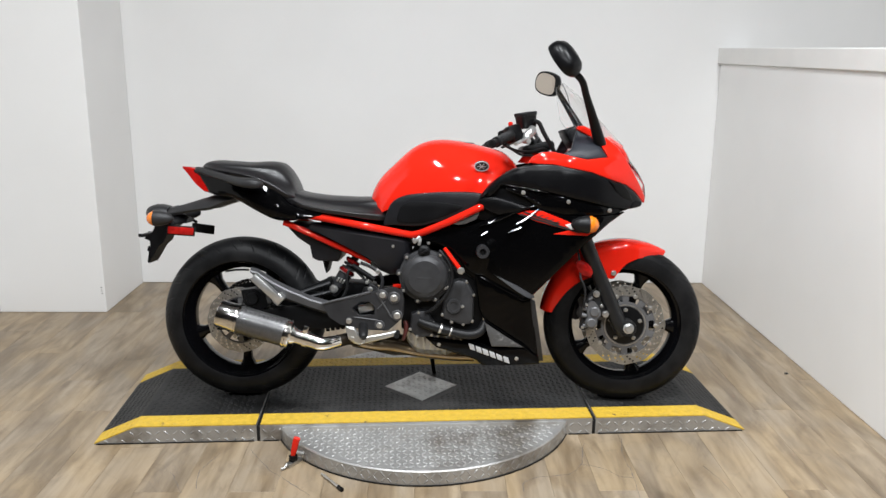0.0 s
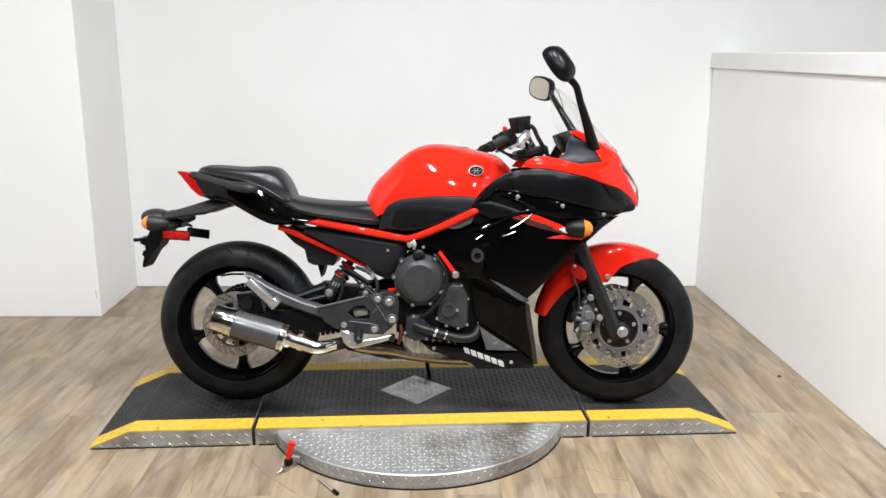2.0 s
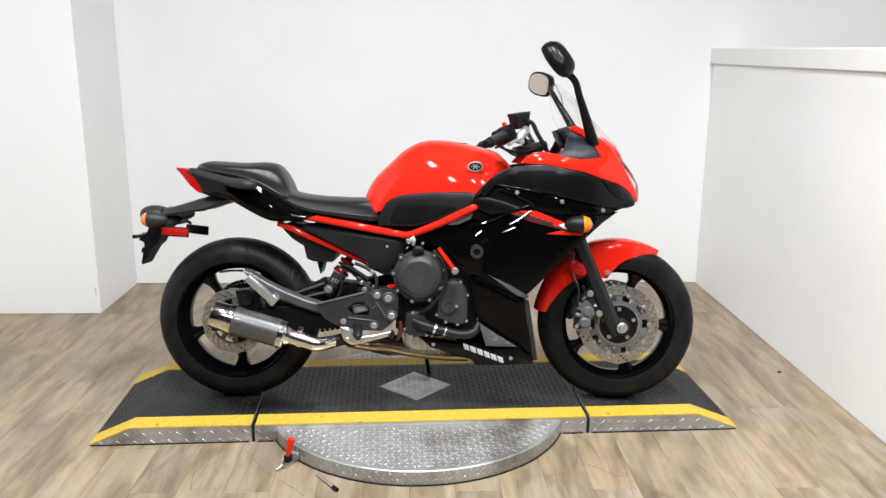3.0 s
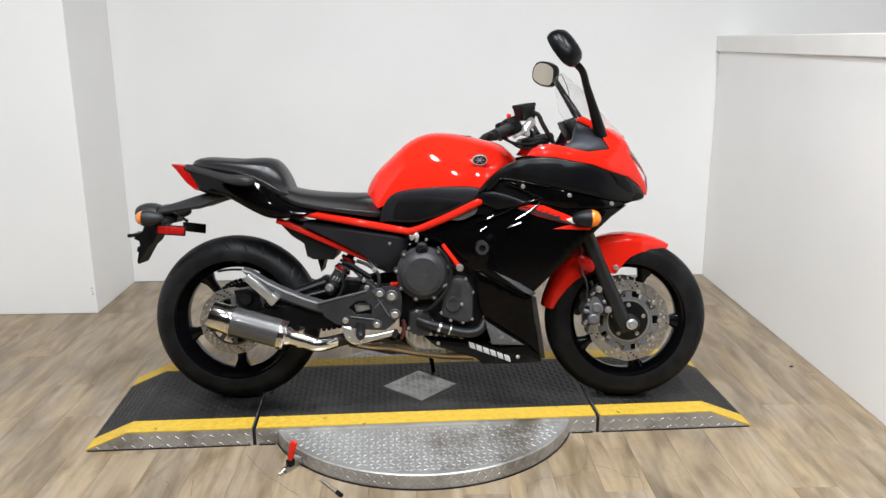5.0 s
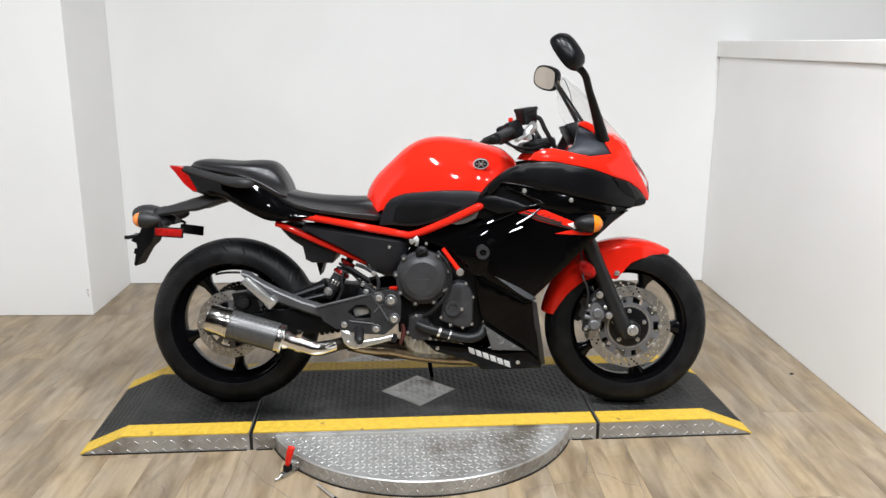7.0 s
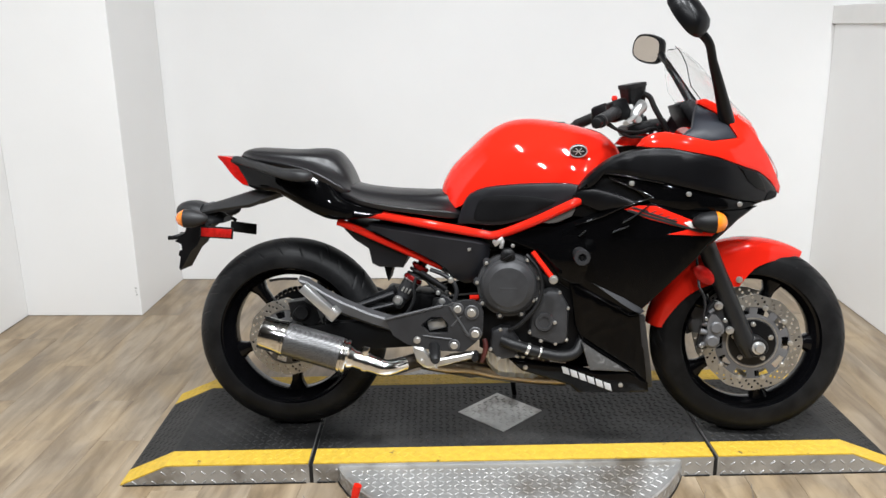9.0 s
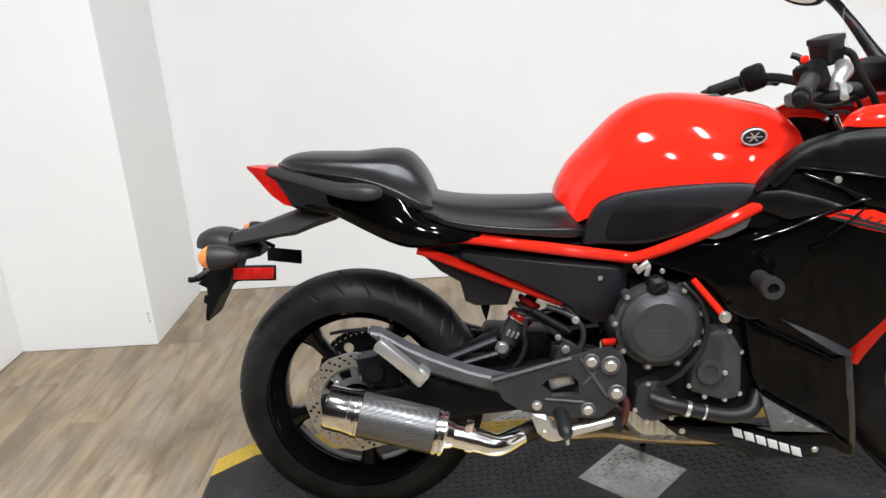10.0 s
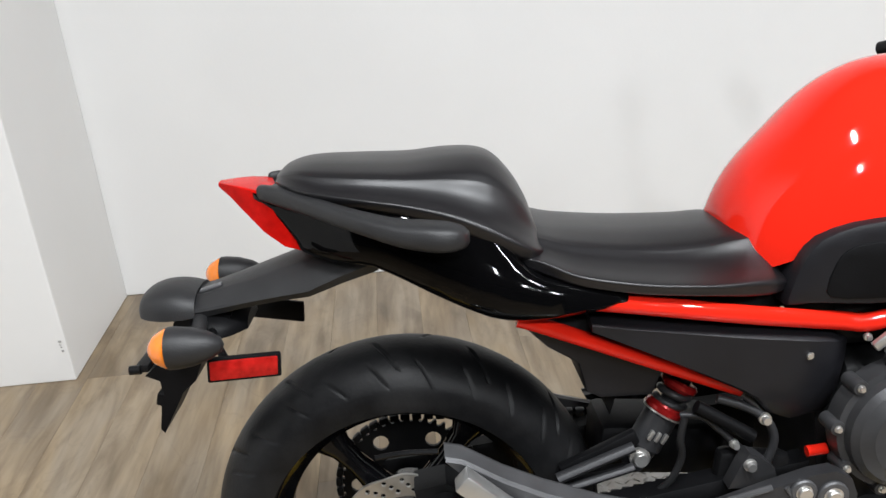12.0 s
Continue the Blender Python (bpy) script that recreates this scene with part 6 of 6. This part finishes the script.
bolts(engine, [(CC[0] + 0.094 * math.cos(a), -0.184, CC[2] + 0.094 * math.sin(a), 0.0055, 0.006) for a in np.linspace(0.25, 2 * math.pi + 0.25, 9, endpoint=False)])
bolts(engine, [(x, yy, z, 0.0058, 0.007) for x, z, yy in ((0.062, 0.474, -0.176), (0.042, 0.45, -0.186), (0.118, 0.472, -0.18), (0.143, 0.425, -0.18), (0.14, 0.330, -0.18), (0.108, 0.318, -0.18), (0.065, 0.326, -0.18), (0.032, 0.352, -0.18), (0.104, 0.386, -0.198), (0.05, 0.60, -0.15), (-0.02, 0.61, -0.165), (-0.075, 0.62, -0.15))])
bm = block(bmesh.new(), (0.034, 0.010, 0.014), pose(-0.062, -0.168, 0.622, 0, -38, 0), 0.003)
block(bm, (0.012, 0.010, 0.026), pose(-0.052, -0.168, 0.614, 0, 12, 0), 0.003)
part("cable_clamp", bm, SILVER, engine, "small bright cable clamp")
bm = tube(bmesh.new(), [(-0.105, -0.150, 0.322), (-0.100, -0.152, 0.300), (-0.104, -0.150, 0.275), (-0.112, -0.146, 0.250)], [0.007, 0.009, 0.008, 0.006], 10)
part("switch_boot", bm, OXIDE, engine, "dark red rubber switch boot")
bm = block(bmesh.new(), (0.05, 0.003, 0.008), pose(CC[0], -0.2145, CC[2] - 0.004), 0.001)
part("cast_mark", bm, GREYMETAL, cl)
bm = lathe(bmesh.new(), [(0, -0.208), (0.012, -0.208), (0.016, -0.203), (0.022, -0.2), (0.022, -0.165), (0, -0.165)], 24, centre=(-0.035, 0, 0.582))
block(bm, (0.034, 0.008, 0.006), pose(-0.035, -0.211, 0.582, 0, -30, 0), 0.002)
part("oil_filler_cap", bm, DARKMETAL, engine)
bm = bmesh.new()
panel(bm, [(0.062, 0.470), (0.090, 0.482), (0.120, 0.476), (0.146, 0.430), (0.144, 0.335), (0.132, 0.318), (0.105, 0.314), (0.034, 0.338), (0.030, 0.360), (0.040, 0.415)], -0.188, 0.05, 0.014, smooth=0)
cr = part("crankcase_cover", bm, GREYMETAL, engine, "charcoal crankcase cover")
bm = lathe(bmesh.new(), [(0, -0.193), (0.016, -0.193), (0.017, -0.196), (0.026, -0.196), (0.028, -0.192), (0.029, -0.18), (0, -0.18)], 32, centre=(0.073, 0, 0.385))
part("crank_plug", bm, GREYMETAL, cr)
bm = bmesh.new()
panel(bm, [(-0.082, 0.352), (-0.055, 0.365), (-0.028, 0.364), (0.0, 0.325), (-0.002, 0.285), (-0.012, 0.268), (-0.06, 0.262), (-0.088, 0.290)], -0.172, 0.04, 0.012, smooth=1)
wp = part("water_pump", bm, HANGER, engine, "black water pump cover")
bolts(engine, [(x, -0.172, z, 0.0055, 0.006) for x, z in ((-0.055, 0.357), (0.0, 0.32), (-0.006, 0.275), (-0.06, 0.268), (-0.085, 0.296))])
bm = tube(bmesh.new(), [(-0.05, -0.175, 0.325), (-0.02, -0.188, 0.316), (0.02, -0.188, 0.304), (0.07, -0.186, 0.289), (0.126, -0.182, 0.279), (0.168, -0.172, 0.288), (0.19, -0.15, 0.32)], 0.0165, 16)
hose = part("coolant_hose", bm, RUBBER, engine, "black coolant hose")
bm = tube(bmesh.new(), [(0.022, -0.188, 0.3035), (0.030, -0.188, 0.3005)], 0.0185, 18, 1)
tube(bm, [(0.060, -0.186, 0.292), (0.064, -0.186, 0.2905)], 0.0185, 18, 1)
part("hose_clamp", bm, BOLT, hose)
bm = tube(bmesh.new(), [(0.02, -0.18, 0.585), (0.055, -0.196, 0.545), (0.066, -0.20, 0.49), (0.052, -0.202, 0.44), (0.022, -0.20, 0.40), (-0.005, -0.19, 0.372), (-0.03, -0.18, 0.358)], 0.006, 10)
part("wiring_loom", bm, RUBBER, engine)
bm = bmesh.new()
rings = []
for q in range(23):
    x = -0.10 + 0.20 * q / 22
    w = 0.113 if q % 3 == 1 else 0.106
    low = interp(x, [(-0.10, 0.235), (-0.075, 0.20), (-0.05, 0.187), (0.05, 0.182), (0.08, 0.20), (0.10, 0.235)])
    rings.append([Vector((x, y, z)) for y, z in ((-w, 0.29), (-w, low + 0.02), (-w + 0.018, low), (w - 0.018, low), (w, low + 0.02), (w, 0.29))])
bridge(bm, rings)
part("oil_pan", bm, SILVER, engine, "bare alloy sump", angle=20)

# ---- swingarm, hangers, pedal, shock ----
for s in (-1, 1):
    bm = bmesh.new()
    rings = []
    for x, z, h, w in ((-0.13, 0.365, 0.05, 0.022), (-0.30, 0.345, 0.052, 0.022), (-0.50, 0.325, 0.045, 0.02), (-0.66, 0.313, 0.038, 0.018), (-0.80, 0.308, 0.03, 0.016)):
        y = (0.10 + 0.022 * min(1, (-0.13 - x) / 0.3)) * s
        rings.append([Vector((x, y + w * c, z + h * d)) for c, d in ((-1, -0.8), (-0.8, -1), (0.8, -1), (1, -0.8), (1, 0.8), (0.8, 1), (-0.8, 1), (-1, 0.8))])
    bridge(bm, rings)
    arm_ = part("swingarm", bm, MATTE, bike, "black swingarm")
    bm = lathe(bmesh.new(), [(0, -0.03), (0.016, -0.03), (0.018, 0.0), (0, 0.0)], 20, centre=(RX, 0.135 * s if s < 0 else 0.165, RR))
    part("axle_nut", bm, SILVER, arm_)
    # foot-peg hanger: a pierced plate with four large bolts
    bm = bmesh.new()
    out = [(-0.400, 0.395), (-0.300, 0.410), (-0.224, 0.434), (-0.168, 0.450), (-0.138, 0.453), (-0.115, 0.440), (-0.106, 0.415), (-0.108, 0.352), (-0.130, 0.325), (-0.163, 0.297), (-0.255, 0.300), (-0.334, 0.318), (-0.375, 0.345)]
    tri = [(-0.292, 0.377), (-0.262, 0.402), (-0.230, 0.402), (-0.210, 0.382), (-0.212, 0.352), (-0.268, 0.350)]
    plate(bm, out, -0.209, -0.186, [tri])
    bmesh.ops.bevel(bm, geom=[e for e in bm.edges if len(e.link_faces) == 2 and e.calc_face_angle(0) > 1.2], offset=0.004, segments=2, affect="EDGES")
    if s > 0:
        bm.transform(Matrix.Diagonal((1, -1, 1, 1)))
    hg = part("footrest_hanger", bm, HANGER, bike, "charcoal alloy footrest hanger")
    bolts(hg, [(x, -0.211, z, r, 0.009) for x, z, r in ((-0.182, 0.427, 0.014), (-0.141, 0.417, 0.015), (-0.130, 0.353, 0.015), (-0.193, 0.317, 0.013), (-0.303, 0.332, 0.011))], s)
    bm = block(bmesh.new(), (0.056, 0.016, 0.030), pose(-0.246, 0.168 * s, 0.372, 0, -14, 0), 0.004)
    part("master_cylinder", bm, SILVER, hg, "small silver master cylinder")
    bm = tube(bmesh.new(), [(-0.285, 0.160 * s, 0.362), (-0.255, 0.165 * s, 0.380), (-0.235, 0.166 * s, 0.398), (-0.222, 0.165 * s, 0.378)], 0.0045, 8)
    part("push_rod", bm, DARKMETAL, hg)
    for ax, az, bx, bz, r in ((-0.206, 0.436, -0.150, 0.345, 0.0040), (-0.40, 0.393, -0.225, 0.437, 0.0045), (-0.200, 0.375, -0.172, 0.405, 0.003), (-0.285, 0.345, -0.200, 0.335, 0.003)):
        part("rib", tube(bmesh.new(), [(ax, 0.209 * s, az), (bx, 0.209 * s, bz)], r, 8, 1), ARMGREY, hg)
    for bx, bz, r in ((-0.141, 0.417, 0.022), (-0.130, 0.353, 0.020), (-0.182, 0.427, 0.0185), (-0.193, 0.317, 0.018)):
        bm = lathe(bmesh.new(), [(r * 0.62, -0.004), (r * 0.9, -0.004), (r, -0.002), (r, 0.004), (r * 0.62, 0.004)], 24, centre=(bx, 0.210 * s, bz), closed=True)
        part("boss", bm, ARMGREY, hg)
    # pillion peg arm: a long tapered bar with a broad sloping top face
    bm = bmesh.new()
    rings = []
    for x, zt, zb in ((-0.664, 0.514, 0.505), (-0.640, 0.508, 0.470), (-0.585, 0.473, 0.425), (-0.530, 0.445, 0.396), (-0.450, 0.412, 0.368), (-0.385, 0.393, 0.348), (-0.350, 0.385, 0.345)):
        h = zt - zb
        rings.append([Vector((x, y * -s, z)) for y, z in ((-0.150, zb), (-0.170, zb), (-0.181, zb + 0.2 * h), (-0.183, zt - 0.012), (-0.179, zt - 0.006), (-0.157, zt + 0.002), (-0.150, zt))])
    bridge(bm, rings)
    pa = part("pillion_hanger", bm, ARMGREY, bike, "grey alloy pillion peg arm", angle=25)
    bm = block(bmesh.new(), (0.128, 0.032, 0.028), pose(-0.598, 0.205 * s, 0.446, 0, 43, 0), 0.003)
    part("pillion_peg", bm, SILVER, pa, "folded silver pillion peg")
    part("peg_hinge", block(bmesh.new(), (0.03, 0.04, 0.040), pose(-0.556, 0.197 * s, 0.407, 0, 43, 0), 0.006), SILVER, pa)
    bm = tube(bmesh.new(), [(-0.672, 0.16 * s, 0.506), (-0.72, 0.155 * s, 0.505), (-0.76, 0.15 * s, 0.498)], 0.004, 8)
    part("luggage_hook", bm, DARKMETAL, pa)
    # rider peg: hinged rubber peg with a feeler tip below
    bm = tube(bmesh.new(), [(-0.254, 0.195 * s, 0.316), (-0.250, 0.225 * s, 0.303), (-0.246, 0.258 * s, 0.290), (-0.244, 0.272 * s, 0.284)], [0.016, 0.018, 0.016, 0.010], 14)
    fp = part("foot_peg", bm, RUBBER, hg, "black rubber foot peg")
    bm = tube(bmesh.new(), [(-0.243, 0.262 * s, 0.280), (-0.243, 0.264 * s, 0.262)], 0.0042, 10, 1)
    part("feeler", bm, BOLT, fp)
# brake pedal: a broad heel block, then a flat blade running forward to its tip
bm = bmesh.new()
rings = []
for x, zt, zb, y, t in ((-0.316, 0.314, 0.300, -0.196, 0.010), (-0.305, 0.313, 0.266, -0.198, 0.014), (-0.285, 0.309, 0.250, -0.200, 0.016), (-0.270, 0.285, 0.246, -0.202, 0.015), (-0.245, 0.274, 0.250, -0.204, 0.010), (-0.19, 0.283, 0.264, -0.204, 0.008), (-0.135, 0.295, 0.278, -0.202, 0.008), (-0.126, 0.292, 0.281, -0.202, 0.006)):
    rings.append([Vector((x, y + t * c, (zt + zb) / 2 + (zt - zb) / 2 * d)) for c, d in ((-0.7, -1), (-1, -0.7), (-1, 0.7), (-0.7, 1), (0.7, 1), (1, 0.7), (1, -0.7), (0.7, -1))])
bridge(bm, rings)
pd = part("brake_pedal", bm, SILVER, bike, "silver brake pedal", angle=30)
bm = tube(bmesh.new(), [(-0.130, -0.185, 0.286), (-0.130, -0.235, 0.284)], 0.010, 12, 1)
part("pedal_tip", bm, RUBBER, pd)
bolts(pd, [(-0.289, -0.216, 0.268, 0.009, 0.005)])
SA, SB = Vector((-0.372, -0.070, 0.420)), Vector((-0.286, -0.058, 0.560))
sd = (SB - SA).normalized()


def shock_ring(prof, segs=28):
    """A turned piece on the shock's axis: (radius, distance from its lower eye)."""
    bm = lathe(bmesh.new(), prof, segs, "x")
    bm.transform(Matrix.Translation(SA) @ sd.to_track_quat("X", "Z").to_matrix().to_4x4())
    return bm


sh = part("rear_shock", shock_ring([(0, -0.02), (0.016, -0.02), (0.020, -0.006), (0.022, 0.016), (0.026, 0.020), (0.026, 0.074), (0.020, 0.078), (0.014, 0.082), (0.014, 0.17), (0, 0.17)]), HANGER, bike, "black rear shock with red collars", angle=30)
part("preload_collar", shock_ring([(0.014, 0.078), (0.029, 0.078), (0.031, 0.081), (0.031, 0.086), (0.028, 0.089), (0.027, 0.093), (0.014, 0.093)]), SPRINGRED, sh, "red spring collar", angle=30)
part("collar_rim", shock_ring([(0.025, 0.0765), (0.0315, 0.0765), (0.0315, 0.0790), (0.025, 0.0790)]), BOLT, sh, "bright lower rim")
part("preload_collar", shock_ring([(0.014, 0.118), (0.022, 0.118), (0.028, 0.124), (0.029, 0.130), (0.026, 0.134), (0.014, 0.135)]), SPRINGRED, sh, "red upper spring seat", angle=30)
pts = []
for i in range(90):
    f = i / 89
    a = f * 2 * math.pi * 1.8 + 0.6
    u = Vector((0, 1, 0))
    w = sd.cross(u)
    pts.append(SA + sd * (0.092 + 0.028 * f) + u * 0.022 * math.cos(a) + w * 0.022 * math.sin(a))
part("spring", tube(bmesh.new(), pts, 0.0055, 10, 1), HANGER, sh, "dark coil spring")
for k in range(3):
    part("adjuster", block(bmesh.new(), (0.006, 0.008, 0.016), Matrix.Translation(SA + sd * 0.047 + Vector((0.010 * (k - 1), -0.026, 0.004 * (1 - k)))) @ Matrix.Rotation(radians(32), 4, "Y"), 0.0015), BOLT, sh)
bolts(sh, [(SA.x - 0.002, -0.09, SA.z + 0.008, 0.016, 0.014), (SA.x + 0.085, -0.09, SA.z + 0.135, 0.009, 0.01)])
for pts, r, m, nm in (([(-0.315, -0.115, 0.500), (-0.322, -0.12, 0.470), (-0.320, -0.12, 0.440), (-0.335, -0.12, 0.405), (-0.352, -0.115, 0.385)], 0.0055, RUBBER, "brake_line"),
                      ([(-0.318, -0.105, 0.500), (-0.290, -0.115, 0.500), (-0.268, -0.12, 0.482), (-0.246, -0.122, 0.460), (-0.229, -0.125, 0.444)], 0.0048, HANGER, "brake_line"),
                      ([(-0.270, -0.12, 0.530), (-0.235, -0.125, 0.518), (-0.206, -0.13, 0.500), (-0.192, -0.13, 0.478), (-0.190, -0.13, 0.455), (-0.200, -0.13, 0.425)], 0.0066, HANGER, "vent_hose"),
                      ([(-0.262, -0.10, 0.545), (-0.215, -0.11, 0.516), (-0.20, -0.12, 0.49)], 0.005, BOLT, "brake_line")):
    part(nm, tube(bmesh.new(), pts, r, 10), m, bike)
bolts(bike, [(-0.246, -0.126, 0.459, 0.007, 0.012), (-0.206, -0.134, 0.500, 0.009, 0.012), (-0.232, -0.150, 0.438, 0.010, 0.012)], name="hose_union")
# cast ear of the frame over the hanger
bm = plate(bmesh.new(), [(-0.262, 0.402), (-0.244, 0.440), (-0.232, 0.456), (-0.216, 0.448), (-0.196, 0.430), (-0.19, 0.40)], -0.152, -0.128, smooth=1)
part("frame_ear", bm, HANGER, bike, "charcoal cast frame ear")
# lit link bars between the swingarm and the shock
for a, b, r in (((-0.500, -0.105, 0.412), (-0.385, -0.10, 0.452), 0.010), ((-0.495, -0.105, 0.392), (-0.385, -0.10, 0.418), 0.008)):
    part("link_bar", tube(bmesh.new(), [a, b], r, 10, 1, 0.8), HANGER, bike, "grey link bar")
bm = block(bmesh.new(), (0.125, 0.016, 0.022), pose(-0.435, -0.09, 0.440, 0, -24, 0), 0.004)
part("torque_rod", block(bmesh.new(), (0.10, 0.014, 0.010), pose(-0.44, -0.095, 0.412, 0, -6, 0), 0.003), MATTE, bike)
part("shock_link", block(bmesh.new(), (0.20, 0.11, 0.085), pose(-0.325, 0.01, 0.405, 0, 6, 0), 0.015), MATTE, bike)
part("frame_strut", tube(bmesh.new(), [(-0.22, -0.13, 0.47), (-0.30, -0.12, 0.52)], 0.010, 10, 1), MATTE, bike)
part("linkage", bm, MATTE, bike)
part("pivot_boss", block(bmesh.new(), (0.11, 0.03, 0.10), pose(-0.215, -0.105, 0.385, 0, 8, 0), 0.012), DARKMETAL, bike)
# rear caliper
bm = bmesh.new()
plate(bm, [(-0.712, 0.425), (-0.665, 0.432), (-0.622, 0.405), (-0.612, 0.37), (-0.635, 0.350), (-0.70, 0.370)], -0.125, -0.07, smooth=1)
lathe(bm, [(0, -0.14), (0.02, -0.14), (0.024, -0.134), (0.024, -0.11), (0, -0.11)], 24, centre=(-0.668, 0, 0.395))
part("brake_caliper", bm, DARKMETAL, bike, "dark rear brake caliper")
# hugger under the swingarm
bm = panel(bmesh.new(), [(-0.60, 0.37), (-0.50, 0.36), (-0.40, 0.335), (-0.385, 0.295), (-0.45, 0.285), (-0.56, 0.30)], -0.135, 0.03, 0.006, smooth=0)
part("chain_guard", bm, MATTE, bike)

# ---- exhaust ----
A, B = Vector((-0.763, -0.240, 0.360)), Vector((-0.506, -0.236, 0.285))
d = (B - A).normalized()
bm = bmesh.new()
prof = [(0.0, 0.022), (0.038, 0.022), (0.040, 0.0), (0.047, 0.0), (0.0495, 0.006), (0.050, 0.050), (0.0515, 0.051), (0.0515, 0.066), (0.0, 0.066)]
def along(bm, prof, segs=40):
    lathe(bm, prof, segs, "x")
    bm.transform(Matrix.Translation(A) @ d.to_track_quat("X", "Z").to_matrix().to_4x4())
    return bm
muf = part("muffler", along(bm, prof), CHROME, bike, "short muffler with chrome end cap and carbon sleeve", angle=25)
part("sleeve", along(bmesh.new(), [(0, 0.0665), (0.0500, 0.0665), (0.0505, 0.072), (0.0505, 0.238), (0.0500, 0.243), (0, 0.243)]), CARBON, muf, "carbon weave sleeve", angle=25)
part("end_ring", along(bmesh.new(), [(0, 0.2435), (0.0525, 0.2435), (0.0535, 0.246), (0.0535, 0.252), (0.0505, 0.2535), (0.0505, 0.2565), (0.0535, 0.258), (0.0535, 0.264), (0.0515, 0.267), (0.036, 0.270), (0.031, 0.285), (0, 0.285)]), CHROME, muf, angle=25)
part("band", along(bmesh.new(), [(0.0495, 0.062), (0.0535, 0.062), (0.0542, 0.064), (0.0542, 0.070), (0.0520, 0.0712), (0.0542, 0.0724), (0.0542, 0.077), (0.0495, 0.078)]), CHROME, muf, angle=25)
P1 = A + d * 0.27
bm = tube(bmesh.new(), [P1, P1 + d * 0.07, P1 + d * 0.115, (-0.345, -0.195, 0.253)], [0.0275, 0.0275, 0.025, 0.0235], 20)
part("link_pipe", bm, CHROME, muf, "polished link pipe")
bm = tube(bmesh.new(), [(-0.352, -0.199, 0.2525), (-0.335, -0.185, 0.254), (-0.305, -0.160, 0.256), (-0.28, -0.12, 0.24)], 0.0225, 20)
part("mid_pipe", bm, SOOT, muf, "scorched dark pipe")
bm = tube(bmesh.new(), [P1 + d * 0.045, P1 + d * 0.06], 0.0315, 20, 1)
block(bm, (0.018, 0.02, 0.028), Matrix.Translation(P1 + d * 0.052 + Vector((0.002, -0.01, 0.036))) @ Matrix.Rotation(radians(16), 4, "Y"), 0.003)
part("pipe_clamp", bm, CHROME, muf)
bm = bmesh.new()
tube(bm, [(-0.30, -0.12, 0.238), (-0.22, -0.10, 0.218), (-0.15, -0.07, 0.205), (-0.07, -0.05, 0.185), (0.05, -0.05, 0.172), (0.15, -0.06, 0.172)], 0.021, 16)
tube(bm, [(-0.15, 0.05, 0.205), (-0.07, 0.05, 0.185), (0.05, 0.05, 0.172), (0.16, 0.06, 0.172)], 0.021, 16)
tube(bm, [(-0.22, -0.05, 0.214), (-0.15, 0, 0.2), (-0.07, 0, 0.19)], [0.03, 0.045, 0.03], 16)
part("exhaust_header", bm, PIPE, bike, "heat-tinted exhaust headers")
# side stand on the far side
bm = tube(bmesh.new(), [(-0.03, 0.13, 0.25), (-0.015, 0.19, 0.11), (0.005, 0.245, -0.028)], [0.013, 0.009, 0.008], 12)
block(bm, (0.06, 0.035, 0.008), pose(0.01, 0.25, -0.032, -7.5, 0, 0), 0.002)
part("side_stand", bm, DARKMETAL, bike)

# ---- floor planks ----
bm = bmesh.new()
block(bm, (12.3, 9.9, 0.05), Matrix.Translation((0.0, -3.15, -0.0292)), 0)
floor = tagged(link("floor", bm, SUB, smooth=False), "worn oak-look vinyl plank floor", "floor", kind="structure")
PW, PL = 0.148, 1.22
plank_cache = {}


def plank_mesh(length):
    key = round(length, 3)
    if key not in plank_cache:
        bm = bmesh.new()
        g = 0.0002
        w, l = PW / 2 - g, length / 2 - g
        top = [Vector((sx * (w - 0.0006), sy * (l - 0.0006), 0)) for sx, sy in ((-1, -1), (1, -1), (1, 1), (-1, 1))]
        low = [Vector((sx * w, sy * l, -0.0006)) for sx, sy in ((-1, -1), (1, -1), (1, 1), (-1, 1))]
        base = [Vector((sx * w, sy * l, -0.004)) for sx, sy in ((-1, -1), (1, -1), (1, 1), (-1, 1))]
        bridge(bm, [base, low, top])
        bmesh.ops.recalc_face_normals(bm, faces=bm.faces)
        me = bpy.data.meshes.new("plank")
        bm.to_mesh(me)
        bm.free()
        me.materials.append(FLOOR)
        plank_cache[key] = me
    return plank_cache[key]


rng = random.Random(5)
x = LEFT + PW / 2
while x < RIGHT + PW / 2:
    y = -2.195 - rng.choice((0.0, 0.3, 0.6, 0.9))
    if y < -2.2:
        first = y + PL + 2.195
        o = new("plank", plank_mesh(round(first, 3)))
        o.location = (x, -2.195 + first / 2, 0)
        o.parent = floor
        y += PL
    while y < BACK:
        length = min(PL, round(BACK - y, 3))
        if length > 0.05 and y > -2.2 + 0.001:
            o = new("plank", plank_mesh(length))
            o.location = (x, y + length / 2, 0)
            o.parent = floor
        y += PL
    x += PW
bm = bmesh.new()
block(bm, (12.0, -2.2 - FRONT, 0.003), Matrix.Translation((0, (FRONT - 2.2) / 2, -0.0035)), 0)
part("shop_flooring", bm, FLOOR, floor, smooth=False)
for x0, x1, y0, y1 in ((-6.0, LEFT - 0.002, -2.2, END), (RIGHT + 0.075, 6.0, -2.2, END), (RIGHT + 0.142, 3.248, END, BACK - 0.004)):
    bm = block(bmesh.new(), (x1 - x0, y1 - y0, 0.003), Matrix.Translation(((x0 + x1) / 2, (y0 + y1) / 2, -0.0035)), 0)
    part("shop_flooring", bm, FLOOR, floor, smooth=False)
